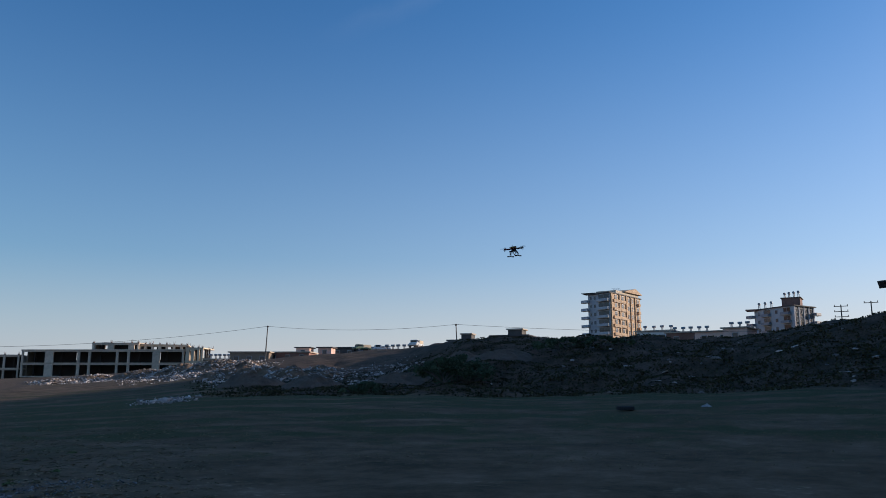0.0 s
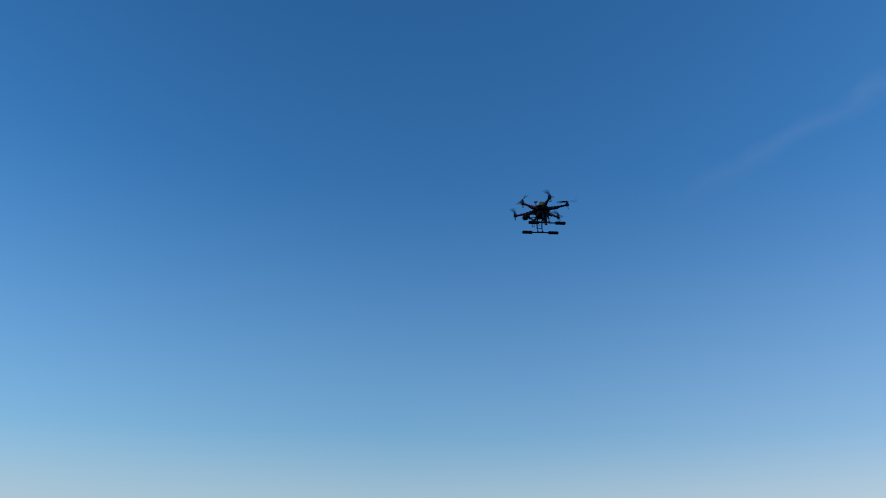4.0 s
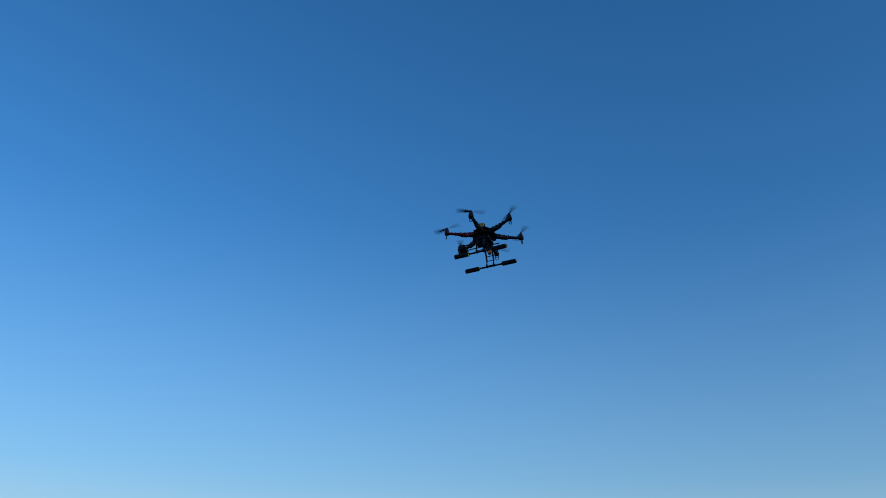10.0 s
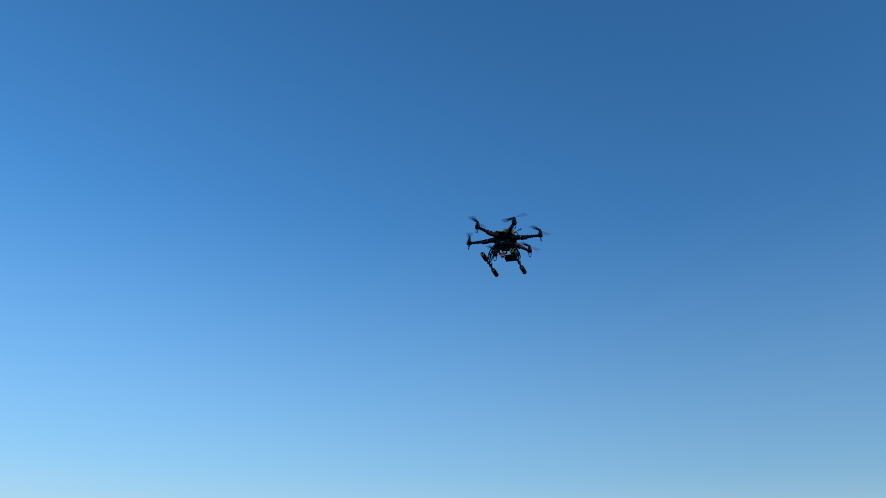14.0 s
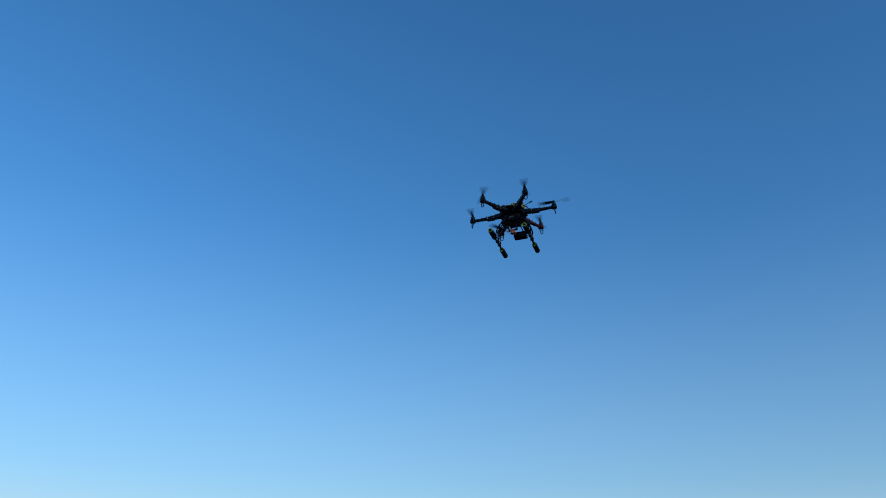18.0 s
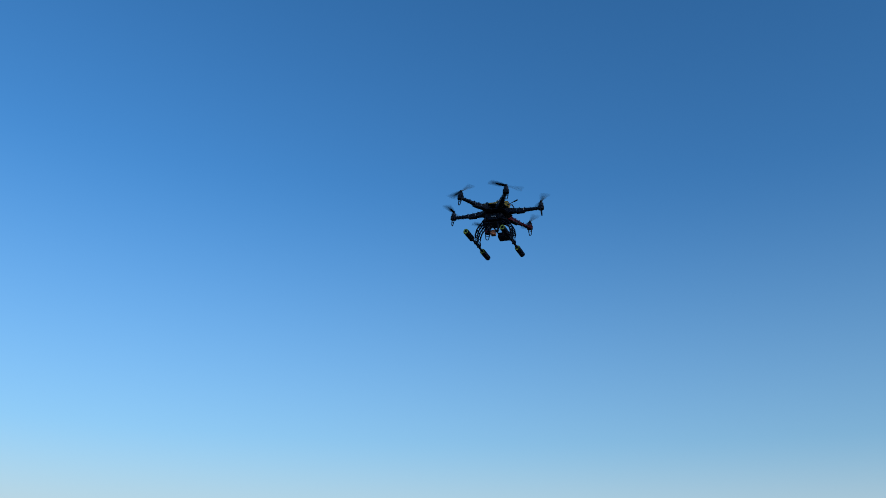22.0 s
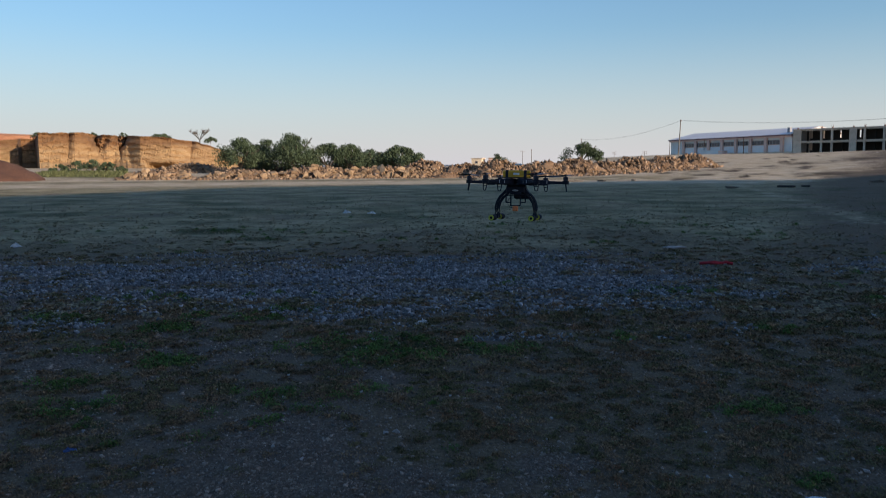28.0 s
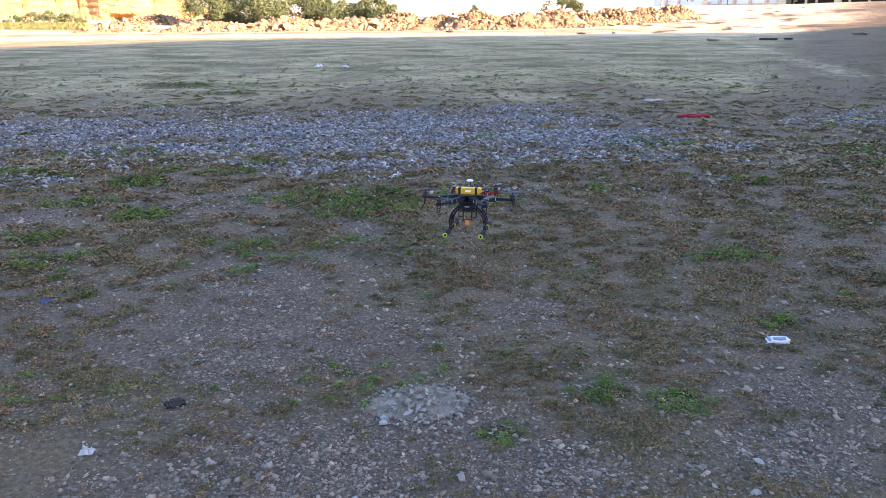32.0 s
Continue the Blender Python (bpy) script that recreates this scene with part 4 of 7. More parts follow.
    for a, b in zip(rim, rim[1:]):
        for k in range(4):
            bm.faces.new((a[k], a[(k + 1) % 4], b[(k + 1) % 4], b[k]))
    bm.faces.new(rim[0][::-1])
    bm.faces.new(rim[-1])
    bmesh.ops.recalc_face_normals(bm, faces=bm.faces[:])
    part("leg_bracket", bm, plastic_black, craft)
    bm = bmesh.new()
    bmesh.ops.create_uvsphere(bm, u_segments=16, v_segments=8, radius=1.0, matrix=Matrix.LocRotScale((0, -0.052, -0.05), None, (0.017, 0.004, 0.0055)))
    part("badge", bm, tie_grey, craft, "pale oval badge", smooth=True)
    bm = bmesh.new()
    box(bm, (0.0, 0.0, 0.0), (0.088, 0.052, 0.036), pose(0.007, 0.168, -0.079, -10), bevel=0.006)
    box(bm, (0.0, 0.03, 0.004), (0.05, 0.014, 0.022), pose(0.007, 0.168, -0.079, -10), bevel=0.004)
    rod(bm, (-0.03, 0.14, -0.07), (-0.03, 0.17, -0.066), 0.005, n=8)
    part("video_transmitter", bm, plastic_black, craft)
    bm = bmesh.new()
    for x in (-0.03, 0.035):
        rod(bm, (x, -0.1, -0.07), (x, 0.185, -0.07), 0.004, n=8)
    part("payload_rail", bm, plastic_black, craft)
    cradle_bits = bmesh.new()
    for x in (-0.055, 0.055):
        rod(cradle_bits, (x, -0.03, -0.078), (x, -0.03, -0.118), 0.0035, n=8)
        rod(cradle_bits, (x, -0.03, -0.118), (x * 0.52, -0.03, -0.118), 0.003, n=8)
    box(cradle_bits, (0, -0.03, -0.08), (0.115, 0.02, 0.005))
    for x in (-0.027, 0.027):
        box(cradle_bits, (x, -0.03, -0.106), (0.005, 0.02, 0.058))
    box(cradle_bits, (0, -0.03, -0.135), (0.058, 0.02, 0.005))
    cradle = part("camera_cradle", cradle_bits, plastic_black, craft)
    bm = bmesh.new()
    box(bm, (0, -0.034, -0.152), (0.03, 0.026, 0.03), bevel=0.004)
    part("video_camera", bm, orange_plastic, cradle, "small orange camera block")
    bm = bmesh.new()
    tube(bm, [(-0.03, -0.03, -0.09), (-0.05, -0.028, -0.115), (-0.035, -0.03, -0.143), (-0.014, -0.032, -0.148)], 0.0018, 6)
    part("camera_cable", bm, cable_black, cradle)
    return craft, props


drone, propellers = build_drone()


# ---- far things: a frame for facades ----
def along(p, q):
    """The pose at p whose x runs to q and whose y runs away from the field; and the length."""
    p, q = Vector(p), Vector(q)
    d = Vector((q.x - p.x, q.y - p.y, 0))
    n = d.length
    d.normalize()
    back = Vector((-d.y, d.x, 0))
    if back.dot(p) < 0:
        back = -back
    return Matrix(((d.x, back.x, 0, p.x), (d.y, back.y, 0, p.y), (0, 0, 1, p.z), (0, 0, 0, 1))), n


def slab(name, c, s, material, parent, label="", bevel=0.0):
    bm = bmesh.new()
    box(bm, (0, 0, 0), s, bevel=bevel)
    return part(name, bm, material, parent, label, m=Matrix.Translation(c))


CUBES = {}


def block(name, c, s, material, parent, label="", rz=0.0):
    """A plain piece that shares its mesh with its like."""
    key = (tuple(round(v, 3) for v in s), material.name)
    if key not in CUBES:
        bm = bmesh.new()
        box(bm, (0, 0, 0), s)
        CUBES[key] = mesh_of(bm, material)
    return part(name, CUBES[key], None, parent, label, m=Matrix.Translation(c) @ pose(0, 0, 0, 0, 0, rz))


# white render greyed in colour, for house sides that lie in shade
render_shade = surface("shaded_white_render", [(0.15, (0.36, 0.36, 0.37)), (0.6, (0.5, 0.5, 0.51))], scale=0.3, fine=10, rough=0.85, bump=0.2, vary=0.06)
render_sand = surface("sand_render", [(0.15, (0.46, 0.3, 0.17)), (0.6, (0.64, 0.44, 0.27))], scale=0.4, fine=9, rough=0.85, bump=0.2, vary=0.06)
render_tan = surface("tan_render", [(0.15, (0.2, 0.15, 0.11)), (0.6, (0.32, 0.24, 0.17))], scale=0.4, fine=9, rough=0.85, bump=0.2, vary=0.06)


def unfinished_wing(a0, r0, a1, r1, z0, storeys, label, columns, depth=14.0, h=3.45, holes=(), rebar=True, frame=None):
    """A concrete shell: slabs, columns (share of the length, width), back wall and inner columns coloured dark as
    shaded rooms, a few holes, starter bars.
    """
    frame = frame or concrete
    m, L = along(at(a0, r0, z0), at(a1, r1, z0))
    b = thing("unfinished_building", m, label, "building", group="unfinished concrete shell")
    for k in range(storeys + 1):
        slab("floor_slab", (L / 2, depth / 2, k * h - 0.1), (L + 0.2, depth + 0.2, 0.3), frame, b)
    for k in range(storeys):
        hh = h - 0.32
        zc = k * h + h / 2 - 0.1
        slab("edge_beam", (L / 2, 0.2, (k + 1) * h - 0.4), (L - 0.05, 0.3, 0.34), frame, b)
        for u, w in columns:
            x = min(max(u * L, w / 2 + 0.02), L - w / 2 - 0.02)
            block("column", (x, 0.2, zc), (w, 0.42, hh), frame, b)
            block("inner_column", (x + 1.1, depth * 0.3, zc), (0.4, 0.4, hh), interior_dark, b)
        # the wall behind the open bays, room shade in its colour, pierced here and there
        cuts = sorted((u * L, w) for kk, u, w in holes if kk == k)
        x = 0.1
        for c, w in cuts + [(L - 0.1 + 1.0, 2.0)]:
            end = c - w / 2
            if end - x > 0.1:
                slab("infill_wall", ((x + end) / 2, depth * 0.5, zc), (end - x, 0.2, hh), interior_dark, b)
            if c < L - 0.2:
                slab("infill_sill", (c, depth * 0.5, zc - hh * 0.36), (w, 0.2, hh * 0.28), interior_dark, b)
            x = c + w / 2
        for x in ((0.1, L - 0.1) if frame is concrete else ()):
            block("gable_wall", (x, depth * 0.55, zc), (0.2, depth * 0.7, hh), block_wall, b)
    if rebar:
        for n, (u, w) in enumerate(columns):
            for y in (0.3, depth - 0.4):
                bm = bmesh.new()
                for i, j in ((-0.13, -0.13), (0.13, -0.1), (-0.1, 0.13), (0.13, 0.13)):
                    rod(bm, (i, j, 0), (i * 1.5, j * 1.3, 0.35 + 0.22 * ((n * 7 + int(i * 50) + int(y)) % 3)), 0.03, n=4)
                box(bm, (0, 0, 0.12), (0.34, 0.34, 0.24))
                part("starter_bars", bm, rust, b, "rusty starter bars", m=pose(min(max(u * L, 0.3), L - 0.3), y, storeys * h + 0.06))
    return b


def window(parent, x, y, z, w, h, deep=0.12, framed=True):
    fr = slab("window", (x, y - 0.02, z), (w + 0.16, 0.08, h + 0.16), frame_grey, parent)
    block("pane", (0, -0.05, 0), (w, 0.05, h), window_glass, fr)
    return fr


def storage_hall():
    z0 = 5.2
    m, L = along(at(16.1, 290, z0), at(23.85, 250, z0))
    b = thing("storage_hall", m, "long white storage hall with pink pilasters and a pale sheet roof", "hall")
    H, D = 4.7, 22.0
    slab("wall", (L / 2, D / 2 + 0.5, H / 2), (L, D, H), render_white, b)
    slab("plinth", (L / 2, D / 2 + 0.4, -0.7), (L + 0.2, D + 0.2, 1.6), concrete, b)
    bm = bmesh.new()
    prof = [(-0.5, H + 0.32), (-0.5, H + 0.4), (D / 2, H + 2.8), (D + 1.4, H + 0.4), (D + 1.4, H + 0.32), (D / 2, H + 2.65)]
    for x in (-0.4, L + 0.4):
        for y, z in prof:
            bm.verts.new((x, y, z))
    bm.verts.ensure_lookup_table()
    for k in range(6):
        bm.faces.new((bm.verts[k], bm.verts[(k + 1) % 6], bm.verts[6 + (k + 1) % 6], bm.verts[6 + k]))
    bm.faces.new([bm.verts[k] for k in range(6)])
    bm.faces.new([bm.verts[11 - k] for k in range(6)])
    bmesh.ops.recalc_face_normals(bm, faces=bm.faces[:])
    part("roof", bm, roof_pale, b, "pale ribbed sheet roof")
    for x in (0.15, L - 0.15):
        bm = bmesh.new()
        v = [bm.verts.new((x + q, y, z)) for q in (-0.1, 0.1) for y, z in ((0.5, H - 0.02), (D + 0.5, H - 0.02), (D / 2, H + 2.6))]
        for f in ((0, 1, 2), (5, 4, 3), (0, 3, 4, 1), (1, 4, 5, 2), (2, 5, 3, 0)):
            bm.faces.new([v[k] for k in f])
        bmesh.ops.recalc_face_normals(bm, faces=bm.faces[:])
        part("gable", bm, render_white, b)
    slab("fascia", (L / 2, -0.3, H + 0.2), (L + 0.8, 0.4, 0.34), fascia_red, b, "dark red eaves board")
    slab("cornice", (L / 2, 0.1, H - 0.2), (L + 0.3, 0.7, 0.4), render_pink, b, "pink cornice")
    bays = 7
    start, step = L * 0.131, L * 0.115
    for k in range(bays + 1):
        slab("pilaster", (start + k * step, 0.2, H / 2 - 0.25), (1.0, 0.8, H - 0.35), render_pink, b, "pink pilaster")
    for k in range(bays):
        x = start + (k + 0.5) * step
        slab("panel", (x, 0.45, H * 0.24), (step - 1.1, 0.14, H * 0.46), render_blue, b, "pale blue wall panel")
        win = slab("window_band", (x, 0.42, H * 0.63), (step - 1.15, 0.16, 1.3), window_glass, b, "dark strip of windows")
        for q in range(4):
            slab("mullion", ((q - 1.5) * (step - 1.2) / 4, -0.1, 0), (0.1, 0.08, 1.3), frame_grey, win)
        slab("sill", (x, 0.3, H * 0.63 - 0.72), (step - 1.05, 0.34, 0.12), render_pink, b)
    slab("ramp_wall", (L * 0.46, -3.0, 0.3), (L * 0.15, 2.0, 1.4), render_white, b)
    slab("ramp_step", (L * 0.55, -3.0, 0.2), (L * 0.03, 2.2, 1.2), render_pink, b)
    slab("vent", (L * 0.935, 3.0, H + 1.7), (0.9, 0.9, 1.7), rail_grey, b, "grey roof vent")
    for x in (0.3, L * 0.33, L * 0.66):
        bm = bmesh.new()
        rod(bm, (x, -0.25, -0.2), (x, -0.25, H + 0.1), 0.11, n=8)
        part("downpipe", bm, rust, b)


def flats(name, label, corner_az, corner_r, left_az, left_r, right_az, right_r, z0, storeys, wall_l, wall_r, group=""):
    """A block of flats seen at its corner: one long side to each hand, balconies, windows and a flat roof."""
    c = at(corner_az, corner_r, z0)
    b = thing(name, Matrix.Translation(c), label, "apartment block", group=group)
    h = 3.0
    sides = []
    for k, (a, r) in enumerate(((left_az, left_r), (right_az, right_r))):
        e = at(a, r, z0)
        d = (e - c).normalized()
        sides.append(((e - c).length, d))
    (Ll, dl), (Lr, dr) = sides
    # footprint as a parallelogram
    bm = bmesh.new()
    pts = [Vector((0, 0, 0)), dr * Lr, dr * Lr + dl * Ll, dl * Ll]
    lo = [bm.verts.new(p) for p in pts]
    hi = [bm.verts.new(p + Vector((0, 0, storeys * h))) for p in pts]
    for k in range(4):
        f = bm.faces.new((lo[k], lo[(k + 1) % 4], hi[(k + 1) % 4], hi[k]))
        f.material_index = 1 if k == 0 else 0
    bm.faces.new(lo[::-1])
    bm.faces.new(hi)
    bmesh.ops.recalc_face_normals(bm, faces=bm.faces[:])
    part("wall", bm, [wall_l, wall_r], b)
    bm = bmesh.new()
    up = Vector((0, 0, 1))
    grow = 0.8
    base = [p + (p - (pts[2]) / 2).normalized() * grow + up * storeys * h for p in pts]
    lo = [bm.verts.new(p) for p in base]
    hi = [bm.verts.new(p + up * 0.35) for p in base]
    for k in range(4):
        bm.faces.new((lo[k], lo[(k + 1) % 4], hi[(k + 1) % 4], hi[k]))
    bm.faces.new(lo[::-1])
    bm.faces.new(hi)
    bmesh.ops.recalc_face_normals(bm, faces=bm.faces[:])
    part("roof", bm, roof_dark, b)
    return b, h, (Ll, dl), (Lr, dr)


def face_pose(d, s, z, out):
    """On a side that runs along d from the corner: s metres along, height z, pushed out by that much."""
    n = Vector((d.y, -d.x, 0))
    return Matrix(((d.x, n.x, 0, d.x * s + n.x * out), (d.y, n.y, 0, d.y * s + n.y * out), (0, 0, 1, z), (0, 0, 0, 1)))


def outward(d, other):
    """The side of d that looks away from the block."""
    n = Vector((d.y, -d.x, 0))
    return 1 if n.dot(other) < 0 else -1


def pane_on(b, d, other, s, z, w, h, recess=False):
    sgn = outward(d, other)
    fr = part("window", window_mesh(w, h), None, b, m=face_pose(d, s, z, 0.03 * sgn))
    key = ("glass", round(w, 2), round(h, 2))
    if key not in CUBES:
        bm = bmesh.new()
        box(bm, (0, 0, 0), (w, 0.14, h))
        CUBES[key] = mesh_of(bm, window_glass)
    part("pane", CUBES[key], None, fr)


def window_mesh(w, h):
    key = ("window", round(w, 2), round(h, 2))
    if key not in CUBES:
        bm = bmesh.new()
        for x, z, sx, sz in ((0, h / 2 + 0.05, w + 0.2, 0.1), (0, -h / 2 - 0.05, w + 0.2, 0.1), (-w / 2 - 0.05, 0, 0.1, h), (w / 2 + 0.05, 0, 0.1, h), (0, 0, 0.07, h)):
            box(bm, (x, 0, z), (sx, 0.22, sz))
        CUBES[key] = mesh_of(bm, frame_grey)
    return CUBES[key]


def balcony_on(b, d, other, s, z, w, deep, material=None):
    sgn = outward(d, other)
    key = ("balcony", round(w, 2), deep, sgn)
    if key not in CUBES:
        bm = bmesh.new()
        box(bm, (0, sgn * deep / 2, 0), (w, deep, 0.18))
        bm2 = bmesh.new()
        box(bm2, (0, sgn * (deep - 0.06), 0.55), (w, 0.1, 0.85))
        for x in (-w / 2 + 0.05, w / 2 - 0.05):
            box(bm2, (x, sgn * deep / 2, 0.55), (0.1, deep - 0.15, 0.85))
        CUBES[key] = (mesh_of(bm, concrete), mesh_of(bm2, material or render_white))
    bal = part("balcony", CUBES[key][0], None, b, m=face_pose(d, s, z, 0.0))
    part("parapet", CUBES[key][1], None, bal)


TANK = {}


def water_tank(b, place, s=1.0):
    if "tank" not in TANK:
        bm = bmesh.new()
        for x, y in ((-0.2, -0.2), (0.2, -0.2), (-0.2, 0.2), (0.2, 0.2)):
            rod(bm, (x, y, 0), (x * 0.8, y * 0.8, 1.3), 0.09, n=5)
        TANK["legs"] = mesh_of(bm, rail_grey)
        bm = bmesh.new()
        rod(bm, (-0.62, 0, 1.6), (0.62, 0, 1.6), 0.36, n=12)
        TANK["tank"] = mesh_of(bm, tank_grey)
    st = part("tank_stand", TANK["legs"], None, b, m=Matrix.Translation(place) @ Matrix.Scale(s, 4))
    part("water_tank", TANK["tank"], None, st, "grey rooftop water tank")


def tower_block():
    n = 10
    z0 = 7.3
    b, h, (Ll, dl), (Lr, dr) = flats("tower_block", "tall cream and white apartment tower with stacked balconies", 72.36, 284, 70.8, 291, 74.45, 308, z0, n, render_shade, render_sand)
    top = n * h
    for k in range(2, n):
        z = k * h + 1.5
        # the shaded side: a deep bay of balconies by the corner, small windows beyond, balconies round the far end
        pane_on(b, dl, dr, Ll * 0.27, z + 0.25, Ll * 0.46, 1.7)
        balcony_on(b, dl, dr, Ll * 0.27, k * h + 0.1, Ll * 0.5, 1.2, render_shade)
        pane_on(b, dl, dr, Ll * 0.68, z + 0.2, 0.9, 1.1)
        pane_on(b, dl, dr, Ll * 0.86, z + 0.2, 0.7, 1.0)
        balcony_on(b, dl, dr, Ll + 0.6, k * h + 0.1, 3.0, 1.6, render_shade)
        # the sunlit side: tall windows between cream piers
        pane_on(b, dr, dl, Lr * 0.18, z, 1.5, 2.1)
        pane_on(b, dr, dl, Lr * 0.40, z, 1.6, 2.1)
        pane_on(b, dr, dl, Lr * 0.60, z, 0.8, 1.4)
        pane_on(b, dr, dl, Lr * 0.72, z, 0.8, 1.6)
        pane_on(b, dr, dl, Lr * 0.91, z, 1.3, 1.9)
        balcony_on(b, dr, dl, Lr * 0.29, k * h + 0.05, Lr * 0.38, 0.45, render_sand)
        balcony_on(b, dr, dl, Lr * 0.92, k * h + 0.05, 1.8, 0.8, render_sand)
    sg = outward(dr, dl)
    for u in (0.03, 0.29, 0.51, 0.66, 0.81):
        bm = bmesh.new()
        box(bm, (0, 0, top / 2), (0.5, 0.7, top))
        part("corner_strip", bm, render_sand, b, m=face_pose(dr, Lr * u, 0, 0.03 * sg))
    mid = dl * Ll * 0.42 + dr * Lr * 0.55
    spin = math.degrees(math.atan2(dr.y, dr.x))
    bm = bmesh.new()
    box(bm, (0, 0, 0.6), (Lr * 0.75, Ll * 0.75, 1.2))
    part("attic", bm, render_cream, b, m=Matrix.Translation(mid + Vector((0, 0, top + 0.35))) @ pose(0, 0, 0, 0, 0, spin))
    bm = bmesh.new()
    w, d = Lr * 0.28, Ll * 0.45
    v = [bm.verts.new(p) for p in ((-w, -d, 0), (w, -d, 0), (w, d, 0), (-w, d, 0), (0.25 * w, -d, 2.0), (0.25 * w, d, 2.0), (-w, -d, 0.3), (w, -d, 0.3), (w, d, 0.3), (-w, d, 0.3))]
    for f in ((0, 1, 7, 4, 6), (1, 2, 8, 7), (2, 3, 9, 5, 8), (3, 0, 6, 9), (6, 4, 5, 9), (4, 7, 8, 5), (3, 2, 1, 0)):
        bm.faces.new([v[k] for k in f])
    bmesh.ops.recalc_face_normals(bm, faces=bm.faces[:])
    part("gable_roof", bm, render_sand, b, "low pitched roof over the sunlit end", m=Matrix.Translation(mid + dr * Lr * 0.16 + Vector((0, 0, top + 1.5))) @ pose(0, 0, 0, 0, 0, spin))
    slab("terrace_canopy", dl * (Ll * 0.95) + dr * 1.5 + Vector((0, 0, top + 0.6)), (5.5, 5.5, 0.2), roof_dark, b)
    for k in range(4):
        bm = bmesh.new()
        box(bm, (0, 0, 0), (1.9, 1.0, 0.08), pose(0, 0, 0.35, 28))
        part("solar_panel", bm, window_glass, b, "dark solar water heater", m=Matrix.Translation(mid + dr * (k * 1.5 - 3.2) + Vector((0, 0, top + 2.5 + 0.25 * k))))


def corner_flats():
    n = 8
    z0 = 8.0
    b, h, (Ll, dl), (Lr, dr) = flats("apartment_block", "white apartment block with stacked balconies and roof tanks", 84.45, 298, 82.0, 311, 85.7, 309, z0, n, render_shade, render_tan)
    top = n * h
    for k in range(2, n):
        z = k * h + 1.5
        for u in (0.16, 0.66):
            pane_on(b, dl, dr, Ll * u, z + 0.3, 3.0, 1.6)
            balcony_on(b, dl, dr, Ll * u, k * h + 0.12, 3.8, 1.4, rail_grey)
        pane_on(b, dl, dr, Ll * 0.42, z, 1.0, 1.2)
        pane_on(b, dl, dr, Ll * 0.88, z, 0.9, 1.2)
        balcony_on(b, dl, dr, Ll + 1.0, k * h + 0.12, 3.0, 1.8, rail_grey)
        for u in (0.12, 0.36, 0.6, 0.82):
            pane_on(b, dr, dl, Lr * u, z, 1.0, 1.7)
        balcony_on(b, dr, dl, Lr + 0.2, k * h + 0.12, 3.0, 1.6, rail_grey)
    sg = outward(dr, dl)
    for u in (0.02, 0.24, 0.48, 0.71, 0.94):
        bm = bmesh.new()
        box(bm, (0, 0, top / 2), (0.7, 0.5, top))
        part("pier", bm, render_shade, b, m=face_pose(dr, Lr * u, 0, 0.03 * sg))
    slab("eaves", dl * (Ll + 0.8) + Vector((0, 0, top + 0.15)), (4.4, 4.4, 0.5), render_brick, b)
    mid = dl * Ll * 0.22 + dr * Lr * 0.4
    slab("roof_house", mid + Vector((0, 0, top + 1.7)), (8.4, 6.0, 2.8), render_brick, b)
    slab("roof_house_lid", mid + Vector((0, 0, top + 3.2)), (9.0, 6.8, 0.25), roof_dark, b)
    for k in range(3):
        water_tank(b, dl * (Ll * (0.92 - 0.16 * k)) + dr * 1.5 + Vector((0, 0, top + 0.35)), 1.25)
    for k in range(4):
        water_tank(b, mid + dl * (3.2 - 2.1 * k) + Vector((0, 0, top + 3.3)), 1.25)


def edge_flats():
    """The open-sided building on the ridge's shoulder."""
    z0 = 10.0
    b = thing("balcony_block", Matrix.Translation(at(91.9, 168, z0)) @ pose(0, 0, 0, 0, 0, -91), "shaded grey block with open balconies at the ridge", "apartment block")
    for k in range(5):
        slab("floor_slab", (0, 0, k * 2.95), (11, 9, 0.3), render_blue, b)
        if k < 4:
            slab("core_wall", (0.8, 0.8, k * 2.95 + 1.47), (7.6, 6.6, 2.65), render_white, b)
            for x in (-5.3, -2.4, 1.0, 5.3):
                slab("post", (x, -4.3, k * 2.95 + 1.47), (0.35, 0.35, 2.65), render_white, b)
            for y in (-1.0, 2.2, 4.3):
                slab("post", (-5.3, y, k * 2.95 + 1.47), (0.35, 0.35, 2.65), render_white, b)
            slab("rail", (0, -4.35, k * 2.95 + 0.75), (10.6, 0.1, 0.5), rail_grey, b)
    bm = bmesh.new()
    box(bm, (0, 0, 12.4), (12, 10, 0.25), pose(0, 0, 0, 0, -4))
    part("roof", bm, roof_dark, b)


